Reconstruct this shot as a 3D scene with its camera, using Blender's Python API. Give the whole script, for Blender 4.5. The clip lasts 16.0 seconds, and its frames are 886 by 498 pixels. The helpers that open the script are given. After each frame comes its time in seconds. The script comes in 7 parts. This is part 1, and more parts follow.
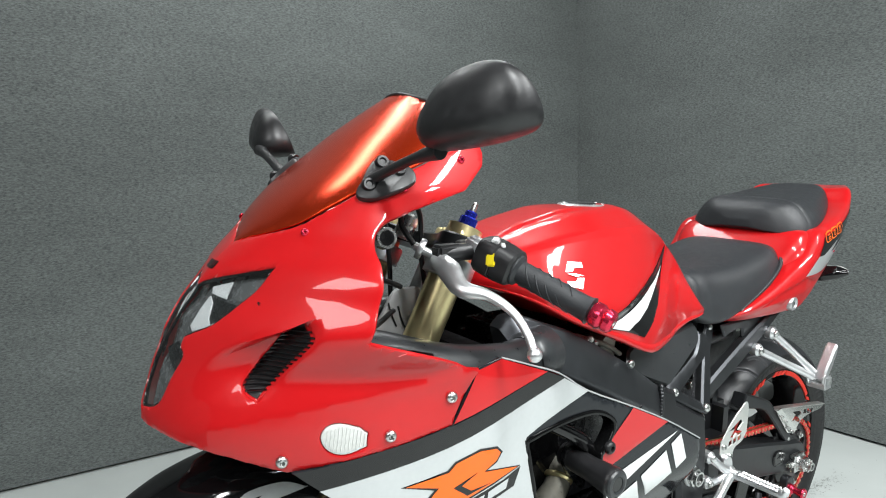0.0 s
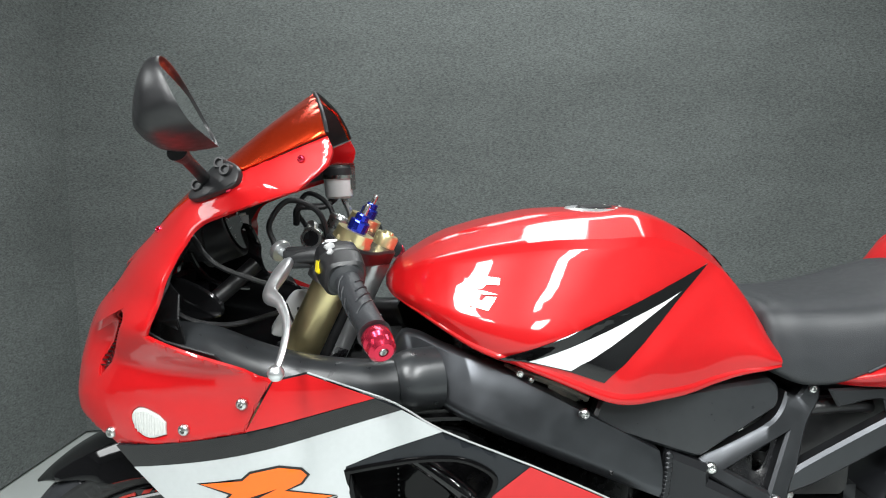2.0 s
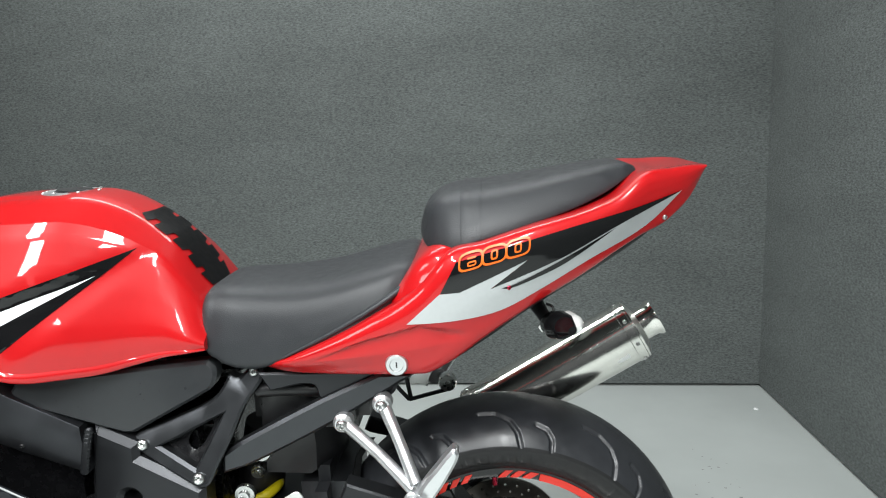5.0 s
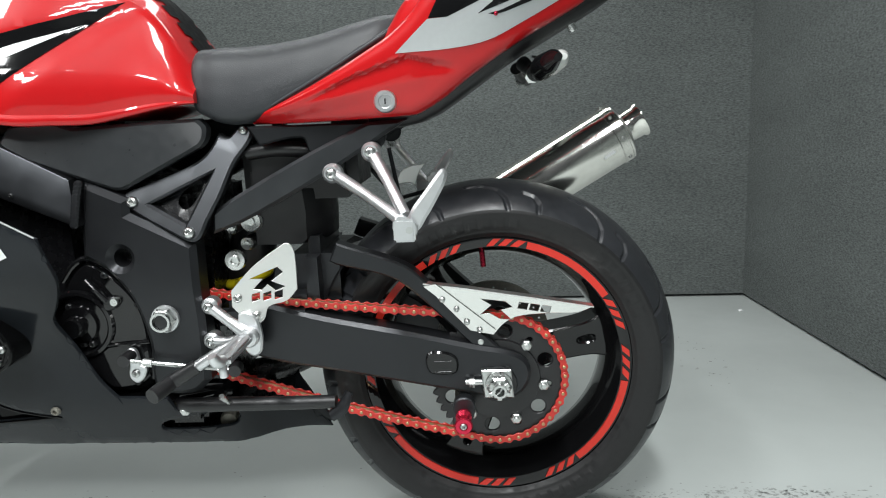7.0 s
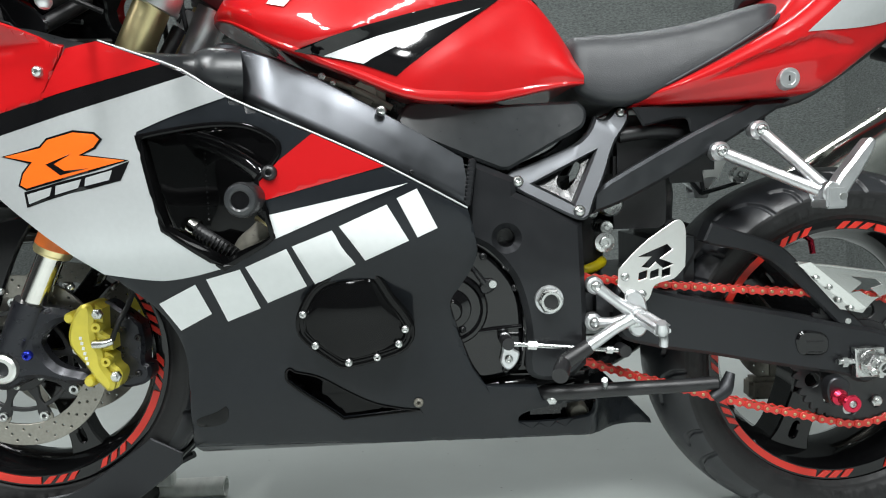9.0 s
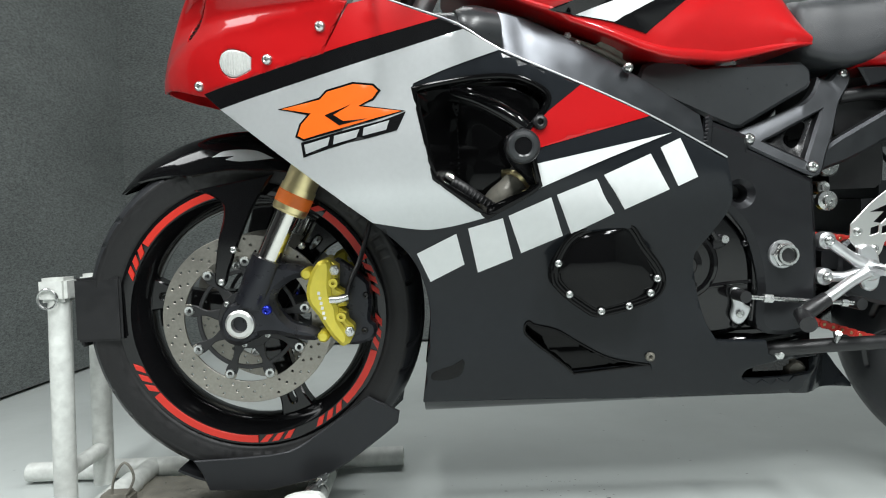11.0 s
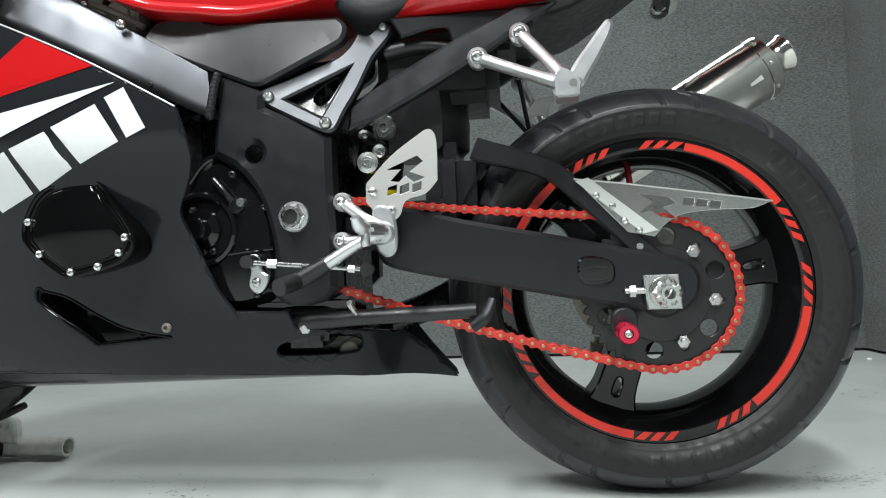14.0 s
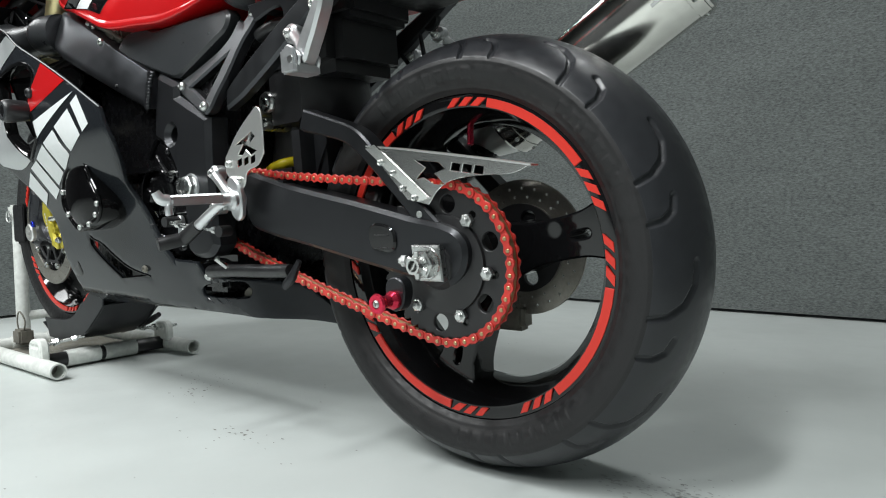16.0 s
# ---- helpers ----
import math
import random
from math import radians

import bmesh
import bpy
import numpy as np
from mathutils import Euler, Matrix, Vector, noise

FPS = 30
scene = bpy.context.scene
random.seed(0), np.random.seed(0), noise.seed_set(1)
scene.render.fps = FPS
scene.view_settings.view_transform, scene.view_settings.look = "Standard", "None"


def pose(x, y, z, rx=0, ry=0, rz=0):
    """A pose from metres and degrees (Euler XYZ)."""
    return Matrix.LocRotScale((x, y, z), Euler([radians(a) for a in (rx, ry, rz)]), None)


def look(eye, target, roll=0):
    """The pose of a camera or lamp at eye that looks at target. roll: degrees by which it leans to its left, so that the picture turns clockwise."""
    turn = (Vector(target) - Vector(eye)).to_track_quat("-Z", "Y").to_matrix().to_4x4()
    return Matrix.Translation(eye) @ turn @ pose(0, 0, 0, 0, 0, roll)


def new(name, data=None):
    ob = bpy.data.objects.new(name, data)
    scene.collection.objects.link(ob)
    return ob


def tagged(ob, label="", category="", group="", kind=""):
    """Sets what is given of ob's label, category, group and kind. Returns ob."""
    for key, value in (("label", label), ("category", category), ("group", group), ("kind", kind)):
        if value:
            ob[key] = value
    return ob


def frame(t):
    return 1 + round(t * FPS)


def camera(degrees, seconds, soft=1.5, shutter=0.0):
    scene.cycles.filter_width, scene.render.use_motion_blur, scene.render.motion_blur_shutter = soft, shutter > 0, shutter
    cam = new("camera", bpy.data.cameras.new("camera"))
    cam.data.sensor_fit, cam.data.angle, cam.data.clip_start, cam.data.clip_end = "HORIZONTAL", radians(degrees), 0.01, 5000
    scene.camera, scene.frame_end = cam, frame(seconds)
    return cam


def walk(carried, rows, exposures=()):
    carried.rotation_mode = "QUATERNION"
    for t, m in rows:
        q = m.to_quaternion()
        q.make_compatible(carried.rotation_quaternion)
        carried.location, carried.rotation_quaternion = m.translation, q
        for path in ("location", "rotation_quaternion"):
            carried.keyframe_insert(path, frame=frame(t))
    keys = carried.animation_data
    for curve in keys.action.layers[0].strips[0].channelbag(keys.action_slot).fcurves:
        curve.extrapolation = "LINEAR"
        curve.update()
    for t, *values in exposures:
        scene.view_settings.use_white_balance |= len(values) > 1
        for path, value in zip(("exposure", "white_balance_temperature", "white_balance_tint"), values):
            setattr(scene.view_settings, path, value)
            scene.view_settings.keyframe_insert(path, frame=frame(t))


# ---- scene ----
cam = camera(69.1, 16.0, soft=1.1)
PATH = [
    (0, (-0.248, -0.907, 1.063), (0.84, 0.758, 0.856), -1.5),
    (0.5, (-0.109, -0.945, 1.049), (0.706, 0.871, 0.852), -1.5),
    (1, (0.076, -0.96, 1.045), (0.734, 0.919, 0.858), -1.8),
    (1.5, (0.248, -0.996, 1.045), (0.643, 0.957, 0.875), -2.0),
    (2, (0.449, -1.02, 1.046), (0.443, 0.972, 0.866), -1.6),
    (2.5, (0.659, -1.026, 1.039), (0.567, 0.963, 0.849), -1.6),
    (3, (0.826, -1.004, 1.054), (0.73, 0.985, 0.864), -1.7),
    (3.5, (1.0, -0.985, 1.063), (0.886, 1.003, 0.872), -1.8),
    (3.7, (1.084, -0.968, 1.08), (0.957, 1.015, 0.854), -2.1),
    (5.8, (1.441, -1.008, 0.989), (1.218, 0.942, 0.607), -1.7),
    (6, (1.432, -1.018, 0.952), (1.222, 0.909, 0.462), -1.8),
    (6.5, (1.411, -1.041, 0.818), (1.225, 0.887, 0.321), -1.7),
    (7, (1.396, -1.051, 0.692), (1.229, 0.917, 0.379), -2.1),
    (7.5, (1.325, -1.054, 0.589), (1.189, 0.938, 0.466), -2.4),
    (8, (1.139, -1.078, 0.567), (1.046, 0.918, 0.469), -2.6),
    (8.5, (0.964, -1.094, 0.567), (0.896, 0.903, 0.48), -2.8),
    (9, (0.738, -1.096, 0.58), (0.693, 0.901, 0.471), -2.4),
    (9.5, (0.568, -1.109, 0.586), (0.486, 0.887, 0.476), -2.4),
    (10, (0.423, -1.13, 0.596), (0.37, 0.866, 0.481), -2.5),
    (10.2, (0.372, -1.136, 0.593), (0.348, 0.861, 0.478), -2.5),
    (12.3, (0.575, -1.127, 0.315), (0.377, 0.859, 0.453), -2.3),
    (12.5, (0.645, -1.11, 0.312), (0.44, 0.873, 0.469), -2.3),
    (13, (0.835, -1.065, 0.309), (0.577, 0.91, 0.483), -2.1),
    (13.5, (1.01, -1.027, 0.336), (0.761, 0.954, 0.45), -2.4),
    (13.7, (1.097, -1.015, 0.338), (0.824, 0.963, 0.446), -2.4),
    (14, (1.234, -0.994, 0.341), (0.919, 0.978, 0.439), -2.2),
    (14.5, (1.442, -0.978, 0.326), (0.998, 0.969, 0.435), -2.3),
    (15, (1.64, -0.912, 0.347), (0.813, 0.909, 0.388), -2.0),
    (15.5, (1.826, -0.797, 0.353), (0.703, 0.858, 0.314), -1.6),
    (16, (1.961, -0.699, 0.372), (0.668, 0.824, 0.279), -1.4),
]
walk(cam, [(t, look(eye, target, roll)) for t, eye, target, roll in PATH],
     [(0.0, 0.04), (1.5, 0.07), (3.5, 0.13), (6.0, -0.10), (7.0, -0.20), (8.0, -0.06), (9.0, -0.05), (10.0, -0.06), (12.5, -0.30), (13.5, -0.16), (14.2, 0.02), (14.8, 0.02), (15.5, -0.12), (16.0, -0.17)])

# ---- world and lights ----
world = bpy.data.worlds.new("world")
scene.world = world
world.use_nodes = True
world.node_tree.nodes["Background"].inputs[0].default_value = (0.80, 0.88, 0.92, 1)
world.node_tree.nodes["Background"].inputs[1].default_value = 0.05


def ceiling_panel(x, y, sx, sy, watts, z=2.72):
    data = bpy.data.lights.new("unseen_ceiling_lamp", "AREA")
    data.shape, data.size, data.size_y, data.energy = "RECTANGLE", sx, sy, watts
    data.color = (0.97, 1.0, 1.0)
    ob = new("unseen_ceiling_lamp", data)
    ob.location = (x, y, z)
    return ob


# all unseen; the last two are added, for frame sheen and the back wall
LAMPS = [(0.1, -1.6, 0.22, 1.3, 70), (1.45, -1.6, 0.22, 1.3, 76), (0.2, -3.0, 0.3, 0.7, 48), (1.7, -3.0, 0.3, 0.7, 46),
         (-2.1, -1.2, 1.6, 1.2, 62), (0.75, 1.15, 2.4, 0.3, 36)]
for row in LAMPS:
    ceiling_panel(*row)

# ---- materials ----


def material(name, color, rough=0.5, metal=0.0, coat=0.0, vary=0.08, scale=30.0, bump=0.0, bump_scale=200.0, spots=0.0, random=0.0, spec=0.5):
    m = bpy.data.materials.new(name)
    m.use_nodes = True
    nt = m.node_tree
    b = nt.nodes["Principled BSDF"]
    b.inputs["Metallic"].default_value = metal
    b.inputs["Coat Weight"].default_value = coat
    b.inputs["Coat Roughness"].default_value = 0.03
    b.inputs["Specular IOR Level"].default_value = spec
    tc = nt.nodes.new("ShaderNodeTexCoord")

    def noisy(sc, detail=4):
        n = nt.nodes.new("ShaderNodeTexNoise")
        n.inputs["Scale"].default_value, n.inputs["Detail"].default_value = sc, detail
        nt.links.new(tc.outputs["Object"], n.inputs["Vector"])
        return n.outputs["Fac"]

    def ranged(src, lo, hi, a=0.3, z=0.7):
        r = nt.nodes.new("ShaderNodeMapRange")
        for i, v in enumerate((a, z, lo, hi), 1):
            r.inputs[i].default_value = v
        nt.links.new(src, r.inputs[0])
        return r.outputs[0]

    big, fine = noisy(scale * 0.15), noisy(scale * 2.5, 6)
    mul = nt.nodes.new("ShaderNodeMath")
    mul.operation = "MULTIPLY"
    nt.links.new(ranged(big, 1 - vary, 1 + vary), mul.inputs[0])
    nt.links.new(ranged(fine, 1 - vary * 0.7, 1 + vary * 0.7), mul.inputs[1])
    out = mul.outputs[0]
    if random:
        oi = nt.nodes.new("ShaderNodeObjectInfo")
        m2 = nt.nodes.new("ShaderNodeMath")
        m2.operation = "MULTIPLY"
        nt.links.new(out, m2.inputs[0])
        nt.links.new(ranged(oi.outputs["Random"], 1 - random, 1 + random, 0, 1), m2.inputs[1])
        out = m2.outputs[0]
    mix = nt.nodes.new("ShaderNodeVectorMath")
    mix.operation = "SCALE"
    mix.inputs[0].default_value = color
    nt.links.new(out, mix.inputs["Scale"])
    nt.links.new(mix.outputs[0], b.inputs["Base Color"])
    nt.links.new(ranged(fine, max(0.02, rough * (1 - vary * 1.5)), min(1, rough * (1 + vary * 1.5))), b.inputs["Roughness"])
    if bump:
        bp = nt.nodes.new("ShaderNodeBump")
        bp.inputs["Strength"].default_value = bump
        bp.inputs["Distance"].default_value = 0.002
        nt.links.new(noisy(bump_scale, 3), bp.inputs["Height"])
        nt.links.new(bp.outputs[0], b.inputs["Normal"])
    return m


RED = material("red_paint", (0.46, 0.0060, 0.0080), 0.36, coat=0.75, vary=0.03, spec=0.16)
SILVER = material("silver_paint", (0.52, 0.54, 0.545), 0.33, metal=0.4, coat=0.6, vary=0.03, scale=60)
WHITE = material("white_decal", (0.72, 0.74, 0.74), 0.35, vary=0.03)
GLOSS = material("gloss_black_paint", (0.005, 0.005, 0.0055), 0.08, vary=0.05)
CHARCOAL = material("charcoal_fairing_paint", (0.0140, 0.0160, 0.0187), 0.12, spec=0.22, vary=0.06)
INK = material("ink_black_plastic", (0.003, 0.003, 0.0032), 0.07, spec=0.2, vary=0.1)
SATIN = material("satin_black_metal", (0.026, 0.0272, 0.030), 0.33, metal=0.6, vary=0.06, scale=14, bump=0.02, bump_scale=160)
BLACK = material("black_plastic", (0.012, 0.012, 0.013), 0.40, vary=0.15, bump=0.05, bump_scale=500)
DARK = material("dark_engine_metal", (0.007, 0.007, 0.008), 0.26, vary=0.2, bump=0.06, bump_scale=300)
SPAR = material("satin_black_frame_paint", (0.086, 0.090, 0.098), 0.34, metal=0.9, vary=0.10, scale=12)
BADGE_STEEL = material("mirror_polished_plate", (0.80, 0.80, 0.78), 0.22, metal=1.0, vary=0.03, scale=50)
GRAPHITE = material("graphite_frame_paint", (0.066, 0.069, 0.074), 0.38, metal=0.9, vary=0.10, scale=12)
TREAD = material("worn_tread_rubber", (0.021, 0.0222, 0.0252), 0.36, vary=0.14, spec=0.45, scale=30, bump=0.05, bump_scale=600)
FOOT = material("dark_cast_metal", (0.018, 0.019, 0.024), 0.3, metal=0.4, vary=0.1)
VINYL = material("black_vinyl", (0.022, 0.024, 0.027), 0.45, vary=0.08, bump=0.25, bump_scale=900)
RUBBER = material("tyre_rubber", (0.0105, 0.0105, 0.0110), 0.50, vary=0.2, spec=0.4, scale=40, bump=0.10, bump_scale=500)
ALU = material("cast_aluminium", (0.68, 0.69, 0.70), 0.34, metal=0.9, vary=0.06, bump=0.08, bump_scale=700)
CHROME = material("polished_steel", (0.72, 0.71, 0.67), 0.15, metal=1.0, vary=0.08)
PLATE = material("brushed_steel_plate", (0.80, 0.80, 0.78), 0.40, metal=1.0, vary=0.015, scale=90)
STEEL = material("zinc_steel", (0.60, 0.61, 0.60), 0.28, metal=1.0, vary=0.12)
DISC = material("brake_disc_steel", (0.31, 0.295, 0.262), 0.36, metal=0.9, vary=0.15, scale=80)
GOLD = material("gold_anodised", (0.86, 0.74, 0.40), 0.32, metal=0.9, vary=0.06)
YELLOW = material("gold_caliper_paint", (0.66, 0.56, 0.065), 0.33, metal=0.35, coat=0.3, vary=0.08)
BLUE = material("blue_anodised", (0.02, 0.035, 0.42), 0.2, metal=0.8, vary=0.05)
CRIMSON = material("red_anodised", (0.62, 0.03, 0.07), 0.22, metal=0.8, vary=0.05)
LINK = material("red_chain_plate", (0.48, 0.028, 0.020), 0.36, vary=0.15, random=0.15)
PIN = material("brass_pin", (0.45, 0.33, 0.18), 0.35, metal=0.9)
TAPE = material("red_rim_tape", (0.58, 0.026, 0.014), 0.4, vary=0.04)
ORANGE = material("orange_decal", (0.82, 0.13, 0.008), 0.35, vary=0.03)
SWITCH = material("yellow_switch", (0.75, 0.60, 0.01), 0.4, vary=0.03)
LABEL = material("orange_sticker", (0.80, 0.17, 0.02), 0.5, vary=0.1)
TUBE = material("duct_plastic", (0.024, 0.026, 0.028), 0.31, vary=0.08)
FLUID = material("fluid_reservoir", (0.50, 0.50, 0.50), 0.35, vary=0.05)
MIRROR = material("mirror_glass", (0.85, 0.87, 0.87), 0.02, metal=1.0, vary=0.0)
LENS = material("clear_lens", (0.56, 0.57, 0.55), 0.12, coat=0.6, vary=0.1, scale=80)
# nearly white and hardly metallic, so that the headlight facets look lit
GLEAM = material("white_reflector_gleam", (0.86, 0.87, 0.88), 0.25, metal=0.15, vary=0.08, scale=60)
INNER = material("grey_headlight_inner", (0.26, 0.265, 0.27), 0.26, metal=0.6, vary=0.12, scale=50)
CHOCK = material("white_stand_paint", (0.62, 0.64, 0.61), 0.42, vary=0.18, scale=25, bump=0.15, bump_scale=120)
GRIME = material("grimy_steel", (0.20, 0.19, 0.16), 0.6, metal=0.2, vary=0.4, scale=40, bump=0.2)


SCREEN = material("orange_mirror_screen", (0.80, 0.060, 0.014), 0.21, metal=0.88, coat=0.0, vary=0.0)


def clear_plastic():
    m = bpy.data.materials.new("clear_plastic")
    m.use_nodes = True
    nt = m.node_tree
    out = nt.nodes["Material Output"]
    tr, gl, mix, lw = (nt.nodes.new(k) for k in ("ShaderNodeBsdfTransparent", "ShaderNodeBsdfGlossy", "ShaderNodeMixShader", "ShaderNodeLayerWeight"))
    tr.inputs[0].default_value = (0.93, 0.94, 0.94, 1)
    gl.inputs["Roughness"].default_value = 0.03
    lw.inputs["Blend"].default_value = 0.25
    soft = nt.nodes.new("ShaderNodeMapRange")
    soft.inputs[3].default_value, soft.inputs[4].default_value = 0.04, 0.30
    nt.links.new(lw.outputs["Facing"], soft.inputs[0])
    nt.links.new(soft.outputs[0], mix.inputs[0])
    nt.links.new(tr.outputs[0], mix.inputs[1])
    nt.links.new(gl.outputs[0], mix.inputs[2])
    nt.links.new(mix.outputs[0], out.inputs[0])
    return m


CLEAR = clear_plastic()


def fabric():
    m = bpy.data.materials.new("grey_carpet_wall")
    m.use_nodes = True
    nt = m.node_tree
    b = nt.nodes["Principled BSDF"]
    b.inputs["Roughness"].default_value = 0.95
    b.inputs["Specular IOR Level"].default_value = 0.1
    tc = nt.nodes.new("ShaderNodeTexCoord")
    mp = nt.nodes.new("ShaderNodeMapping")
    mp.inputs["Scale"].default_value = (0.6, 0.6, 1.7)
    nt.links.new(tc.outputs["Object"], mp.inputs["Vector"])

    def noisy(sc, det, rough=0.6):
        n = nt.nodes.new("ShaderNodeTexNoise")
        n.inputs["Scale"].default_value, n.inputs["Detail"].default_value, n.inputs["Roughness"].default_value = sc, det, rough
        nt.links.new(mp.outputs[0], n.inputs["Vector"])
        return n.outputs["Fac"]
    a, c = noisy(135, 3, 0.8), noisy(2.2, 3)
    ramp = nt.nodes.new("ShaderNodeValToRGB")
    ramp.color_ramp.elements[0].position, ramp.color_ramp.elements[1].position = 0.30, 0.72
    ramp.color_ramp.elements[0].color = (0.062, 0.068, 0.067, 1)
    ramp.color_ramp.elements[1].color = (0.195, 0.213, 0.208, 1)
    nt.links.new(a, ramp.inputs[0])
    r = nt.nodes.new("ShaderNodeMapRange")
    for i, v in enumerate((0.3, 0.7, 0.88, 1.12), 1):
        r.inputs[i].default_value = v
    nt.links.new(c, r.inputs[0])
    mul = nt.nodes.new("ShaderNodeVectorMath")
    mul.operation = "SCALE"
    nt.links.new(ramp.outputs[0], mul.inputs[0])
    nt.links.new(r.outputs[0], mul.inputs["Scale"])
    nt.links.new(mul.outputs[0], b.inputs["Base Color"])
    bp = nt.nodes.new("ShaderNodeBump")
    bp.inputs["Strength"].default_value, bp.inputs["Distance"].default_value = 0.25, 0.002
    nt.links.new(a, bp.inputs["Height"])
    nt.links.new(bp.outputs[0], b.inputs["Normal"])
    return m


def painted_floor():
    m = bpy.data.materials.new("grey_floor_paint")
    m.use_nodes = True
    nt = m.node_tree
    b = nt.nodes["Principled BSDF"]
    tc = nt.nodes.new("ShaderNodeTexCoord")

    def noisy(sc, det, rough=0.55):
        n = nt.nodes.new("ShaderNodeTexNoise")
        n.inputs["Scale"].default_value, n.inputs["Detail"].default_value, n.inputs["Roughness"].default_value = sc, det, rough
        nt.links.new(tc.outputs["Object"], n.inputs["Vector"])
        return n.outputs["Fac"]

    def ranged(src, a, z, lo, hi):
        r = nt.nodes.new("ShaderNodeMapRange")
        for i, v in enumerate((a, z, lo, hi), 1):
            r.inputs[i].default_value = v
        nt.links.new(src, r.inputs[0])
        return r.outputs[0]
    cloud = ranged(noisy(1.6, 4), 0.3, 0.7, 0.92, 1.06)
    specks = ranged(noisy(26, 6, 0.7), 0.67, 0.74, 1.0, 0.45)
    where = ranged(noisy(2.3, 2), 0.50, 0.62, 0.0, 1.0)
    mixs = nt.nodes.new("ShaderNodeMix")
    mixs.inputs[2].default_value = 1.0
    nt.links.new(where, mixs.inputs[0])
    nt.links.new(specks, mixs.inputs[3])
    mul = nt.nodes.new("ShaderNodeMath")
    mul.operation = "MULTIPLY"
    nt.links.new(cloud, mul.inputs[0])
    nt.links.new(mixs.outputs[0], mul.inputs[1])
    vm = nt.nodes.new("ShaderNodeVectorMath")
    vm.operation = "SCALE"
    vm.inputs[0].default_value = (0.50, 0.535, 0.52)
    nt.links.new(mul.outputs[0], vm.inputs["Scale"])
    nt.links.new(vm.outputs[0], b.inputs["Base Color"])
    nt.links.new(ranged(noisy(9, 4), 0.3, 0.7, 0.30, 0.46), b.inputs["Roughness"])
    bp = nt.nodes.new("ShaderNodeBump")
    bp.inputs["Strength"].default_value, bp.inputs["Distance"].default_value = 0.12, 0.002
    nt.links.new(noisy(45, 3), bp.inputs["Height"])
    nt.links.new(bp.outputs[0], b.inputs["Normal"])
    return m


FABRIC, FLOOR = fabric(), painted_floor()
# for unseen walls, dark so that reflections in the motorcycle stay dark
BACKDROP = material("dark_backdrop", (0.035, 0.036, 0.038), 0.9, vary=0.1)
PLASTER = material("unseen_dark_ceiling", (0.12, 0.12, 0.12), 0.8, vary=0.04)

# ---- mesh helpers ----
from mathutils import geometry
from mathutils.bvhtree import BVHTree


def host(parent):
    """No part goes deeper than thing > part > sub-part."""
    return parent.parent if parent is not None and parent.parent is not None and parent.parent.parent is not None else parent


def part(name, bm, mat, parent, label="", sharp=35, at=None):
    """Links a bmesh as one mesh object under a thing or a part."""
    me = bpy.data.meshes.new(name)
    bm.normal_update()
    bm.to_mesh(me)
    bm.free()
    me.materials.append(mat)
    me.shade_smooth()
    me.set_sharp_from_angle(angle=radians(sharp))
    ob = new(name, me)
    ob.parent = host(parent)
    if at is not None:
        ob.matrix_basis = at
    if label:
        ob["label"] = label
    return ob


def again(ob, m, parent=None):
    """The same mesh once more under its parent, at the pose m."""
    o = ob.copy()
    scene.collection.objects.link(o)
    o.parent = host(parent) if parent else ob.parent
    o.matrix_basis = m
    return o


FLIP = Matrix.Diagonal((1, -1, 1, 1))


def smooth(points, n=6, closed=True):
    """A soft curve through points; a point with a third value is a corner."""
    p = [np.array(q[:2], float) for q in points]
    hard = [len(q) > 2 for q in points]
    m, out = len(p), []
    for i in range(m if closed else m - 1):
        a, b = p[i], p[(i + 1) % m]
        pa, nb = p[i - 1], p[(i + 2) % m]
        if not closed and i == 0:
            pa = a
        if not closed and i == m - 2:
            nb = b
        d = b - a
        size = np.linalg.norm(d)

        def tangent(u, v):
            w = v - u
            k = np.linalg.norm(w)
            return w / k * size if k else d
        ta = d if hard[i] else tangent(pa, b)
        tb = d if hard[(i + 1) % m] else tangent(a, nb)
        for j in range(n):
            s = j / n
            out.append((2 * s**3 - 3 * s**2 + 1) * a + (s**3 - 2 * s**2 + s) * ta + (3 * s**2 - 2 * s**3) * b + (s**3 - s**2) * tb)
    if not closed:
        out.append(p[-1])
    return np.array(out)


def area(poly):
    x, y = poly[:, 0], poly[:, 1]
    return 0.5 * np.sum(x * np.roll(y, -1) - y * np.roll(x, -1))


def inset(poly, d):
    """The outline moved inwards by d (counterclockwise outlines)."""
    a, b = np.roll(poly, 1, 0), np.roll(poly, -1, 0)
    e1, e2 = poly - a, b - poly
    n1 = np.c_[-e1[:, 1], e1[:, 0]] / (np.linalg.norm(e1, axis=1)[:, None] + 1e-9)
    n2 = np.c_[-e2[:, 1], e2[:, 0]] / (np.linalg.norm(e2, axis=1)[:, None] + 1e-9)
    n = n1 + n2
    n /= np.maximum(np.linalg.norm(n, axis=1)[:, None], 1e-6)
    k = np.clip(1 / np.maximum(np.sum(n * n1, axis=1), 0.4), 1, 2)
    return poly + n * d * k[:, None]


def inside(poly, pts):
    x, y = pts[:, 0], pts[:, 1]
    ok = np.zeros(len(pts), bool)
    for (x1, y1), (x2, y2) in zip(poly, np.roll(poly, -1, 0)):
        hit = ((y1 > y) != (y2 > y)) & (x < (x2 - x1) * (y - y1) / (y2 - y1 + 1e-15) + x1)
        ok ^= hit
    return ok


def ccw(poly):
    poly = np.array(poly, float)
    return poly if area(poly) > 0 else poly[::-1]


